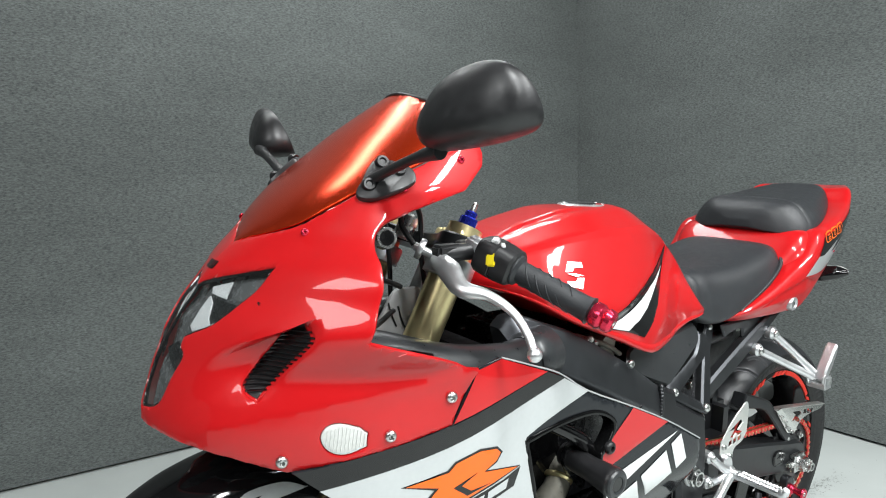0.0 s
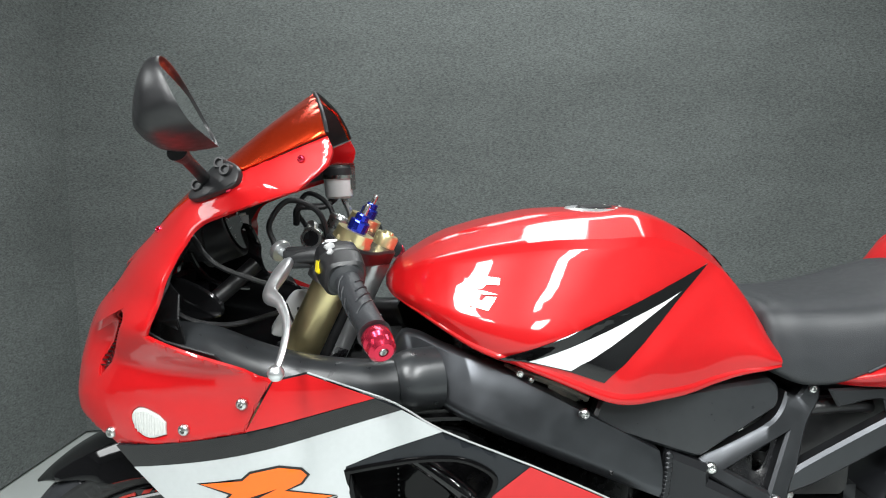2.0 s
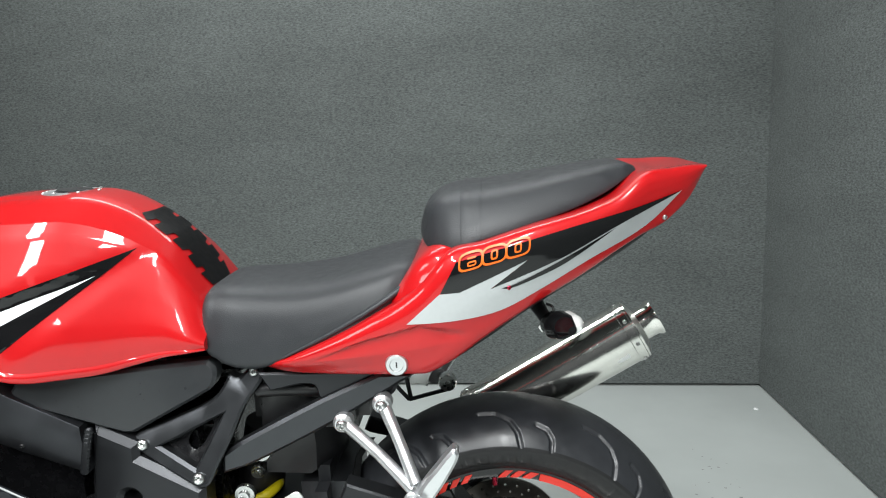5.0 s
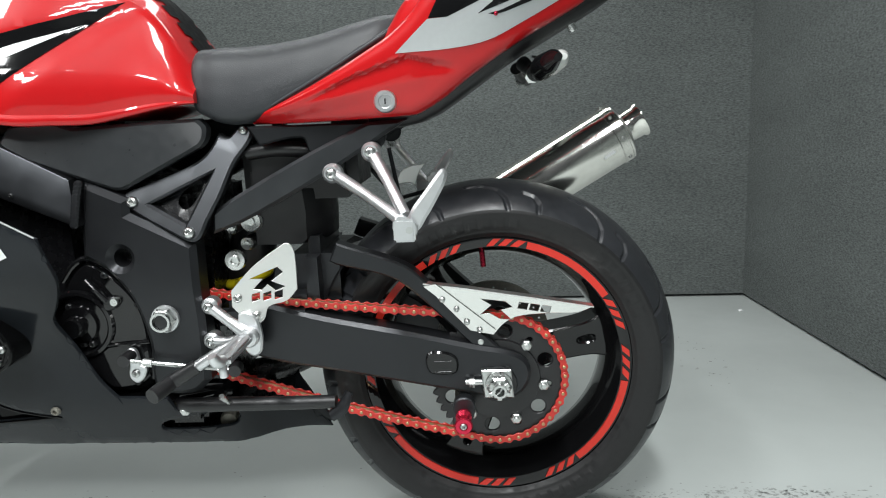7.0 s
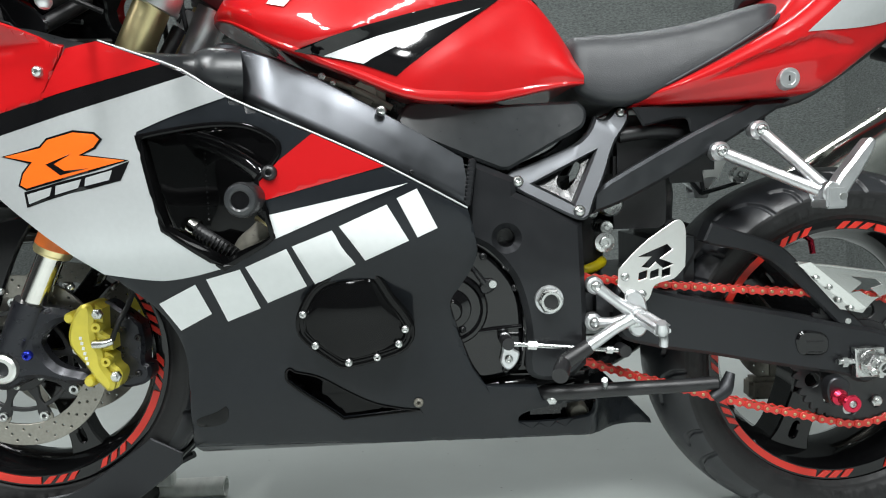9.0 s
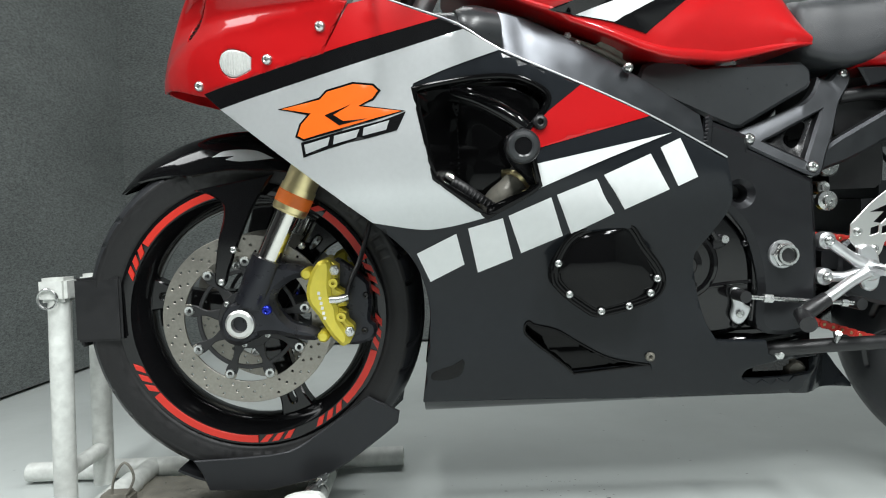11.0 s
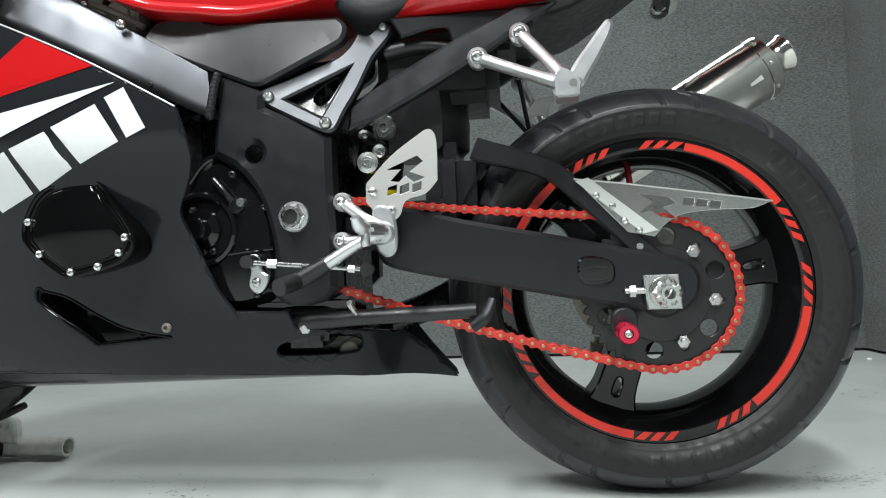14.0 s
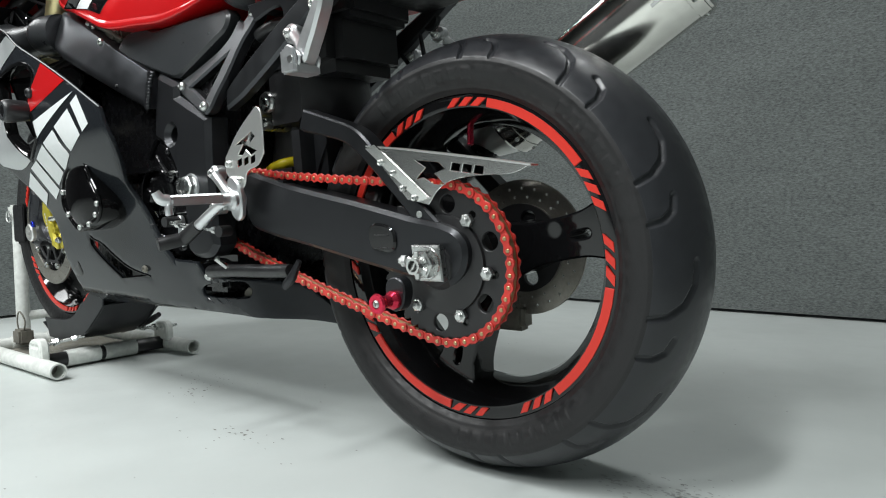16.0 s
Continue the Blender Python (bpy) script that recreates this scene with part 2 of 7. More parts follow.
def fill(loops, extra):
    """Triangles inside the first loop and outside the others; extra points lie inside."""
    pts, edges, k = [], [], 0
    for lp in loops:
        n = len(lp)
        pts += [tuple(q) for q in lp]
        edges += [(k + i, k + (i + 1) % n) for i in range(n)]
        k += n
    pts += [tuple(q) for q in extra]
    v, _, f, *_ = geometry.delaunay_2d_cdt([Vector(q) for q in pts], edges, [], 0, 1e-7)
    v = np.array([tuple(q) for q in v])
    tri = np.array([t for t in f if len(t) == 3])
    c = v[tri].mean(1)
    ok = inside(loops[0], c)
    for h in loops[1:]:
        ok &= ~inside(h, c)
    return v, tri[ok]


def grid_points(loops, step, gap):
    lo, hi = loops[0].min(0), loops[0].max(0)
    xs, ys = np.arange(lo[0], hi[0], step), np.arange(lo[1], hi[1], step * 0.866)
    g = np.array([(x + (j % 2) * step / 2, y) for j, y in enumerate(ys) for x in xs])
    if not len(g):
        return np.zeros((0, 2))
    ok = inside(loops[0], g)
    for h in loops[1:]:
        ok &= ~inside(h, g)
    g = g[ok]
    every = np.concatenate(loops)
    if len(g):
        d = np.sqrt(((g[:, None, :] - every[None]) ** 2).sum(2)).min(1)
        g = g[d > gap]
    return g


def shell(outline, place, thick=0.003, edge=0.0025, holes=(), step=0.016, lines=()):
    """A curved panel: its outline in two coordinates, place() its surface, with rolled edges and a thickness."""
    loops = [ccw(outline)] + [ccw(h) for h in holes]
    extra, rim = [], []
    for i, lp in enumerate(loops):
        s = 1 if i == 0 else -1
        for f in (0.35, 1.0):
            q = inset(lp, s * edge * f)
            keep = inside(loops[0], q)
            for h in loops[1:]:
                keep &= ~inside(h, q)
            extra.append(q[keep])
            rim.append((q[keep], f))
    g = grid_points(loops, step, max(edge * 1.6, step * 0.45))
    for ln in lines:
        # rows of points along folds, so that the faces follow them
        ln = np.array(ln)
        if len(g):
            g = g[np.sqrt(((g[:, None] - ln[None]) ** 2).sum(2)).min(1) > step * 0.5]
        ok = inside(loops[0], ln)
        for h in loops[1:]:
            ok &= ~inside(h, ln)
        every = np.concatenate(loops + extra)
        ok &= np.sqrt(((ln[:, None] - every[None]) ** 2).sum(2)).min(1) > step * 0.35
        extra.append(ln[ok])
    v, tri = fill(loops, np.concatenate(extra + [g]))
    every = np.concatenate(loops)
    nxt = np.concatenate([np.roll(lp, -1, 0) for lp in loops])
    seg = nxt - every
    ll = (seg**2).sum(1) + 1e-12
    out = []
    for q in v:
        s = np.clip(((q - every) * seg).sum(1) / ll, 0, 1)
        dist = np.sqrt((((every + s[:, None] * seg) - q) ** 2).sum(1).min())
        k = min(dist / edge, 1) if edge else 1
        drop = edge * (1 - math.sqrt(max(0, 1 - (1 - k) ** 2)))
        e = 1e-4
        p = Vector(place(*q))
        n = (Vector(place(q[0] + e, q[1])) - p).cross(Vector(place(q[0], q[1] + e)) - p)
        n = n.normalized() if n.length else Vector((0, -1, 0))
        out.append((p - n * drop, p - n * (thick + edge)))
    bm = bmesh.new()
    front = [bm.verts.new(a) for a, _ in out]
    back = [bm.verts.new(b) for _, b in out]
    count = {}
    for t in tri:
        a = area(v[t])
        t = t if a > 0 else t[::-1]
        bm.faces.new([front[i] for i in t])
        bm.faces.new([back[i] for i in t[::-1]])
        for i in range(3):
            count[(t[i], t[(i + 1) % 3])] = 1
    for (a, b) in count:
        if (b, a) not in count:
            bm.faces.new([front[b], front[a], back[a], back[b]])
    return bm


def plate(outline, y0, y1, bevel=0.0015, holes=()):
    """A flat piece in the plane of the motorcycle, from y0 (outer) to y1, with rounded edges and through holes."""
    loops = [ccw(outline)] + [ccw(h) for h in holes]
    caps = [inset(lp, (1 if i == 0 else -1) * bevel) for i, lp in enumerate(loops)]
    v, tri = fill(caps, [])
    bm = bmesh.new()

    def ring(lp, y):
        return [bm.verts.new((x, y, z)) for x, z in lp]
    for side, (ya, yb) in enumerate(((y0, y0 + bevel), (y1, y1 - bevel))):
        vs = [bm.verts.new((x, ya, z)) for x, z in v]
        for t in tri:
            a = area(v[t])
            t = t if (a > 0) == (side == 0) else t[::-1]
            bm.faces.new([vs[i] for i in t])
    for i, (lp, cp) in enumerate(zip(loops, caps)):
        rs = [ring(cp, y0), ring(lp, y0 + bevel), ring(lp, y1 - bevel), ring(cp, y1)]
        n = len(lp)
        for r0, r1 in zip(rs, rs[1:]):
            for j in range(n):
                f = [r0[j], r1[j], r1[(j + 1) % n], r0[(j + 1) % n]]
                bm.faces.new(f if i == 0 else f)
    bmesh.ops.remove_doubles(bm, verts=bm.verts, dist=1e-6)
    bmesh.ops.recalc_face_normals(bm, faces=bm.faces)
    return bm


def skin(rings, caps=True, wrap=True):
    bm = bmesh.new()
    vs = [[bm.verts.new(p) for p in r] for r in rings]
    n = len(vs[0])
    for a, b in zip(vs, vs[1:]):
        for j in range(n if wrap else n - 1):
            bm.faces.new([a[j], a[(j + 1) % n], b[(j + 1) % n], b[j]])
    if caps and wrap:
        bm.faces.new(vs[0][::-1])
        bm.faces.new(vs[-1])
    bmesh.ops.remove_doubles(bm, verts=bm.verts, dist=1e-6)
    bmesh.ops.recalc_face_normals(bm, faces=bm.faces)
    return bm


def bend(path, n=6):
    """A soft space curve through points."""
    p = [np.array(q, float) for q in path]
    out = []
    for i in range(len(p) - 1):
        a, b = p[i], p[i + 1]
        ta = (b - p[i - 1]) / 2 if i else b - a
        tb = (p[i + 2] - a) / 2 if i + 2 < len(p) else b - a
        for j in range(n):
            s = j / n
            out.append((2 * s**3 - 3 * s**2 + 1) * a + (s**3 - 2 * s**2 + s) * ta + (3 * s**2 - 2 * s**3) * b + (s**3 - s**2) * tb)
    return out + [p[-1]]


def tube(path, radius, n=14, soft=6, squash=1.0):
    """A round bar along a soft curve; radius may be one value or one a point of the path."""
    pts = bend(path, soft) if soft else [np.array(q, float) for q in path]
    if isinstance(radius, (int, float)):
        rad = [radius] * len(pts)
    else:
        rad = np.interp(np.linspace(0, len(path) - 1, len(pts)), range(len(path)), radius)
    rings, up = [], None
    for i, p in enumerate(pts):
        d = pts[min(i + 1, len(pts) - 1)] - pts[max(i - 1, 0)]
        d = Vector(d).normalized()
        if up is None:
            up = d.orthogonal().normalized()
        up = (up - d * up.dot(d)).normalized()
        side = d.cross(up)
        rings.append([Vector(p) + (up * math.cos(a) + side * math.sin(a) * squash) * rad[i] for a in np.linspace(0, 2 * math.pi, n, endpoint=False)])
    return skin(rings)


def lathe(profile, n=32, m=None):
    """Turned about its z axis from rows of (radius, height)."""
    profile = list(profile)
    if profile[0][0] > 0 and profile[-1][0] > 0 and profile[0] != profile[-1]:
        profile.append(profile[0])
    rings = [[(r * math.cos(a), r * math.sin(a), h) for a in np.linspace(0, 2 * math.pi, n, endpoint=False)] for r, h in profile]
    bm = skin(rings, caps=False)
    if m is not None:
        bm.transform(m)
    return bm


def box(x0, x1, y0, y1, z0, z1, bevel=0.004, seg=2):
    bm = bmesh.new()
    bmesh.ops.create_cube(bm, size=1, matrix=Matrix.LocRotScale(((x0 + x1) / 2, (y0 + y1) / 2, (z0 + z1) / 2), None, (x1 - x0, y1 - y0, z1 - z0)))
    if bevel:
        bmesh.ops.bevel(bm, geom=bm.edges[:], offset=bevel, segments=seg, affect="EDGES")
    return bm


def disc_outline(cx, cz, r, n=24, start=0.0):
    return [(cx + r * math.cos(start + a), cz + r * math.sin(start + a)) for a in np.linspace(0, 2 * math.pi, n, endpoint=False)]


def towards(p, d):
    """A pose at p whose z axis points along d."""
    return Matrix.Translation(p) @ Vector(d).to_track_quat("Z", "Y").to_matrix().to_4x4()


def joined(*bms):
    out = bms[0]
    for b in bms[1:]:
        me = bpy.data.meshes.new("joined")
        b.to_mesh(me)
        out.from_mesh(me)
        bpy.data.meshes.remove(me)
        b.free()
    return out


def tree_of(*obs):
    """For laying markings on panels: the panels' surfaces."""
    vs, fs = [], []
    for o in obs:
        k = len(vs)
        m = o.matrix_basis
        vs += [m @ v.co for v in o.data.vertices]
        fs += [[k + i for i in p.vertices] for p in o.data.polygons]
    return BVHTree.FromPolygons(vs, fs)


def marking(name, outline, tree, mat, parent, label="", lift=0.0008, step=0.008, holes=(), sharp=35):
    """A thin sheet that lies on panels, seen from the motorcycle's left side."""
    loops = [ccw(outline)] + [ccw(h) for h in holes]
    v, tri = fill(loops, grid_points(loops, step, step * 0.4))
    bm = bmesh.new()
    rows = []
    for x, z in v:
        if callable(tree):
            hit, n = Vector(tree(x, z)), Vector((0, -1, 0))
        else:
            hit, n, _, _ = tree.ray_cast(Vector((x, -1, z)), Vector((0, 1, 0)))
        rows.append((hit, n))
    ys = [h.y for h, _ in rows if h]
    mid = sum(ys) / len(ys) if ys else -0.2
    vs = []
    for (x, z), (h, n) in zip(v, rows):
        p = h + (n if n.y < 0 else -n) * lift if h else Vector((x, mid, z))
        vs.append(bm.verts.new(p))
    for t in tri:
        t = t if area(v[t]) > 0 else t[::-1]
        bm.faces.new([vs[i] for i in t])
    return part(name, bm, mat, parent, label, sharp)


BOLTS = {}


def bolt(p, r, parent, d=(0, -1, 0), mat=None, hexed=False):
    """A socket-head or hexagon-head screw whose seat is at p."""
    mat = mat or STEEL
    key = (mat.name, hexed)
    m = towards(p, d) @ Matrix.Diagonal((r, r, r, 1))
    if key not in BOLTS:
        if hexed:
            bm = lathe([(0.0, 0.8), (0.8, 0.8), (1.0, 0.65), (1.0, 0.0), (0.0, 0.0)], 6)
            bm = joined(bm, lathe([(0.55, 0.75), (0.55, 1.1), (0.45, 1.2), (0.0, 1.2)], 12))
        else:
            bm = lathe([(0.0, 0.1), (0.34, 0.1), (0.38, 0.70), (0.48, 0.76), (0.74, 0.66), (0.90, 0.46), (0.96, 0.25), (0.96, -0.1)], 24)
        BOLTS[key] = part("bolt", bm, mat, parent, at=m)
        return BOLTS[key]
    return again(BOLTS[key], m, parent)


# ---- room ----
def wall(name, x0, x1, y0, y1, z0, z1, label, mat=None):
    return tagged(part(name, box(x0, x1, y0, y1, z0, z1, 0), mat or FABRIC, None), label, "wall", kind="structure")


BACK, RIGHT, LEFT, FAR, REAR, HIGH = 1.80, 2.467, -1.19, -4.4, -4.2, 2.8
wall("wall_back", LEFT - 0.1, RIGHT + 0.1, BACK, BACK + 0.1, 0.012, HIGH, "grey carpet-covered display wall behind the motorcycle")
wall("wall_right", RIGHT, RIGHT + 0.1, REAR, BACK, 0.012, HIGH, "grey carpet-covered side wall of the display booth")
# the booth's left wing is short; an unseen dark hall is added past it
wall("wall_left", LEFT - 0.1, LEFT, -0.1, BACK, 0.012, HIGH, "grey carpet-covered side wall of the display booth")
wall("wall_hall_back", FAR, LEFT - 0.1, BACK, BACK + 0.1, 0.012, HIGH, "unseen dark backdrop added to close the hall", BACKDROP)
wall("wall_hall_left", FAR - 0.1, FAR, REAR, BACK + 0.1, 0.012, HIGH, "unseen dark backdrop added to close the hall", BACKDROP)
wall("wall_front", FAR - 0.1, RIGHT + 0.1, REAR - 0.1, REAR, 0.012, HIGH, "unseen dark backdrop added to close the booth", BACKDROP)
# the ceiling is out of view; its dark colour holds back bounced light
tagged(part("ceiling", box(FAR - 0.1, RIGHT + 0.1, REAR - 0.1, BACK + 0.1, HIGH, HIGH + 0.1, 0), PLASTER, None), "unseen ceiling above the booth, dark to cut bounced light", "ceiling", kind="structure")
tagged(part("floor", box(FAR - 0.2, RIGHT + 0.2, REAR - 0.2, BACK + 0.2, -0.1, 0, 0), FLOOR, None), "worn light grey painted concrete floor with scuffs", "floor", kind="structure")

# ---- motorcycle ----
bike = tagged(new("motorcycle"), "red, silver and black sport motorcycle held upright in a wheel chock", "motorcycle")
bike.matrix_basis = pose(0, 0.048, 0, 3.29, 0, 2.48)
bike.empty_display_size = 0.2
FAX, RAX = (0.0, 0.37), (1.389, 0.318)
OUT = Matrix.Rotation(radians(90), 4, "X")


def curve(keys, values):
    """A soft function through keys and values."""
    k, v = np.array(keys, float), np.array(values, float)
    s = np.gradient(v, k)

    def f(x):
        x = min(max(x, k[0]), k[-1])
        i = min(max(int(np.searchsorted(k, x)) - 1, 0), len(k) - 2)
        h = k[i + 1] - k[i]
        t = (x - k[i]) / h
        return (2 * t**3 - 3 * t**2 + 1) * v[i] + (t**3 - 2 * t**2 + t) * h * s[i] + (3 * t**2 - 2 * t**3) * v[i + 1] + (t**3 - t**2) * h * s[i + 1]
    return f


# half-widths of the side fairing by height and length
fair_z = curve([0.10, 0.16, 0.22, 0.30, 0.42, 0.50, 0.55, 0.62, 0.70, 0.82, 0.95], [0.06, 0.10, 0.128, 0.162, 0.19, 0.232, 0.256, 0.264, 0.262, 0.258, 0.235])
fair_x = curve([-0.12, -0.02, 0.10, 0.19, 0.32, 0.8, 0.90, 0.95, 1.0, 1.04, 1.09], [0.42, 0.70, 0.90, 0.985, 1.0, 0.97, 0.94, 0.84, 0.42, 0.22, 0.10])
# the nose line, greatest half-width and bluntness of the front cowl by height
nose_x = curve([0.70, 0.745, 0.765, 0.78, 0.80, 0.847, 0.893, 0.947, 0.966, 1.0, 1.05, 1.10, 1.157, 1.203, 1.22],
               [-0.13, -0.137, -0.1385, -0.138, -0.134, -0.118, -0.093, -0.052, -0.035, 0.002, 0.055, 0.118, 0.189, 0.253, 0.28])
cowl_w = curve([0.70, 0.74, 0.78, 0.82, 0.845, 0.87, 0.90, 0.93, 0.955, 0.98, 1.0, 1.03, 1.07, 1.11, 1.14, 1.17, 1.20, 1.22],
               [0.292, 0.292, 0.288, 0.287, 0.294, 0.325, 0.360, 0.368, 0.366, 0.318, 0.256, 0.204, 0.186, 0.169, 0.157, 0.126, 0.086, 0.070])
cowl_k = curve([0.70, 0.80, 0.90, 0.95, 0.98, 1.0, 1.03, 1.07, 1.14, 1.22], [0.35, 0.35, 0.35, 0.35, 0.275, 0.20, 0.12, 0.08, 0.08, 0.08])
cowl_p = curve([0.70, 0.80, 0.90, 0.95, 0.98, 1.0, 1.03, 1.07, 1.14, 1.22], [0.70, 0.70, 0.70, 0.70, 0.645, 0.60, 0.52, 0.50, 0.50, 0.50])


def on_fairing(x, z):
    return (x, -fair_z(z) * fair_x(x), z)


def fold(x):
    return np.interp(x, [-0.14, -0.115, -0.082, -0.033, 0.031, 0.089, 0.22], [0.745, 0.761, 0.784, 0.803, 0.815, 0.822, 0.836])


def fold_gap(x):
    return np.interp(x, [-0.08, -0.015, 0.05, 0.17], [0.024, 0.018, 0.011, 0.001])


def fold_up(x):
    return np.interp(x, [0.0, 0.10, 0.20], [0.030, 0.018, 0.008])


def fold_high(x):
    return np.interp(x, [-0.10, 0.0, 0.10, 0.20], [0.010, 0.0075, 0.0055, 0.003])


def on_cowl(s, z):
    d = s * abs(s)
    w = (1 - math.exp(-2 * abs(d) / cowl_k(z))) ** cowl_p(z) * cowl_w(z)
    x = nose_x(z) + abs(d)
    # the sharp line along the flank and the scoop that leads into the intake
    u = z - fold(x)
    gap = fold_gap(x)
    fade = min(1, abs(d) / 0.05)
    w += fade * fold_high(x) * (max(0, 1 - u / fold_up(x)) if u > 0 else 1 - 0.2 * min(-u / gap, 1) - 0.8 * min(max(-u - gap, 0) / 0.050, 1))
    f = -(x - 0.0225) * 0.869 + (z - 0.909) * 0.495
    n = (x + 0.080) * 0.458 - (z - 0.868) * 0.889
    back = 1 - (f - 0.012) / 0.050 if f > 0.012 else (f + 0.004) / 0.016
    w -= fade * 0.034 * min(max(back, 0), 1) * min(max(n / 0.010, 0), 1) * min(max((0.066 - n - 0.3 * max(f, 0)) / 0.03, 0), 1) * min(max((0.116 - (x + 0.080) * 0.889 - (z - 0.862) * 0.458) / 0.010, 0), 1)
    return (nose_x(z) + abs(d), -math.copysign(w, s), z)


def cowl_uv(pts, n=6):
    """An outline of the cowl in side view, as the cowl's own coordinates."""
    out = []
    for q in pts:
        d = max(q[0] - nose_x(q[1]), 0)
        out.append((math.sqrt(d), q[1], *q[2:]))
    return smooth(out, n)


def arc(cx, cz, r0, r1, a0, a1, n=None):
    n = n or max(4, int(abs(a1 - a0) / 4))
    a = np.radians(np.linspace(a0, a1, n))
    return [(cx + r1 * math.cos(t), cz + r1 * math.sin(t)) for t in a] + [(cx + r0 * math.cos(t), cz + r0 * math.sin(t)) for t in a[::-1]]


# ---- wheels ----
def tyre_mesh(R, W, rim, grooves, lean, segs=1100):
    """Tyre with hooked tread grooves and raised sidewall blocks, turned about y."""
    top = radians(62)
    low = R - (R - 0.274) * 0.92
    half = [(W * math.sin(t) / math.sin(top), R - (R - low) * (1 - math.cos(t)) / (1 - math.cos(top)), -1.0) for t in np.linspace(0, top, 62)]
    for k in np.linspace(0, 1, 24)[1:]:
        half.append((W * (1 + 0.03 * math.sin(k * math.pi) - 0.17 * k * k), low * (1 - k) + rim * k, k))
    arc_len = np.concatenate([[0], np.cumsum([math.dist(a[:2], b[:2]) for a, b in zip(half, half[1:])])])
    edge = arc_len[61]
    ang = np.linspace(0, 2 * math.pi, segs, endpoint=False)
    period = 2 * math.pi * R / grooves
    # centre lines in metres round the wheel and from the crown: a long hook and a short one between
    hooks = [[(0.0, 0.40), (0.028, 0.42), (0.052, 0.56), (0.066, 0.76), (0.072, 0.985)], [(0.098, 0.60), (0.116, 0.66), (0.126, 0.80), (0.128, 0.97)]]
    hooks = [[(a * period / 0.182, f * edge) for a, f in h] for h in hooks]

    def cut(s, off):
        a = (-lean * ang * R + off) % period
        deep = np.zeros(segs)
        for h in hooks:
            for (a0, s0), (a1, s1) in zip(h, h[1:]):
                da, ds = a1 - a0, s1 - s0
                for sh in (-period, 0, period):
                    k = np.clip(((a + sh - a0) * da + (s - s0) * ds) / (da * da + ds * ds), 0, 1)
                    d = np.hypot(a + sh - a0 - k * da, s - s0 - k * ds)
                    deep = np.maximum(deep, np.clip((0.0050 - d) / 0.0024, 0, 1))
        return deep * deep * (3 - 2 * deep)

    letters = np.zeros(segs)
    for c0, n in ((-52, 9), (118, 8), (48, 6)):
        for i in range(n):
            d = np.abs((np.degrees(ang) - c0 + 5.0 * i + 180) % 360 - 180)
            letters = np.maximum(letters, np.clip((1.75 - d) / 0.35, 0, 1))
    verts, zone = [], []
    rows = [(-1, i) for i in range(len(half) - 1, 0, -1)] + [(1, i) for i in range(len(half))]
    for sd, i in rows:
        y, r, k = half[i]
        deep = cut(arc_len[i], 0.0 if sd < 0 else period / 2) if k < 0 else np.zeros(segs)
        up = np.zeros(segs)
        if k > 0:
            up = up + 0.0008 * letters * np.clip(min(k - 0.26, 0.68 - k) / 0.06, 0, 1)
            if 0.08 < k < 0.14 or 0.80 < k < 0.88:
                up = up + 0.0007
        rr = r - deep * 0.0052
        verts.append(np.c_[rr * np.cos(ang), np.broadcast_to(sd * (y + up), (segs,)), rr * np.sin(ang)])
        zone.append(k < 0)
    m = len(verts)
    idx = np.arange(m * segs).reshape(m, segs)
    nxt = np.roll(idx, -1, 1)
    faces = np.stack([idx[:-1], idx[1:], nxt[1:], nxt[:-1]], -1).reshape(-1, 4)
    me = bpy.data.meshes.new("tyre")
    me.from_pydata(np.concatenate(verts).tolist(), [], faces.tolist())
    me.polygons.foreach_set("material_index", np.repeat([int(a and b) for a, b in zip(zone, zone[1:])], segs).astype(np.int32))
    bm = bmesh.new()
    bm.from_mesh(me)
    bpy.data.meshes.remove(me)
    return bm


def rim_mesh(half):
    prof = [(0.228, -half), (0.2335, -half + 0.002), (0.2335, -half + 0.006), (0.222, -half + 0.014), (0.205, -half * 0.55), (0.200, 0), (0.205, half * 0.55),
            (0.222, half - 0.014), (0.2335, half - 0.006), (0.2335, half - 0.002), (0.228, half), (0.213, half - 0.003), (0.207, half - 0.016), (0.196, half * 0.5), (0.190, 0),
            (0.196, -half * 0.5), (0.207, -half + 0.016), (0.213, -half + 0.003), (0.228, -half)]
    rings = [[(r * math.cos(a), y, r * math.sin(a)) for r, y in prof[:-1]] for a in np.linspace(0, 2 * math.pi, 180, endpoint=False)]
    return skin(rings + [rings[0]], caps=False)


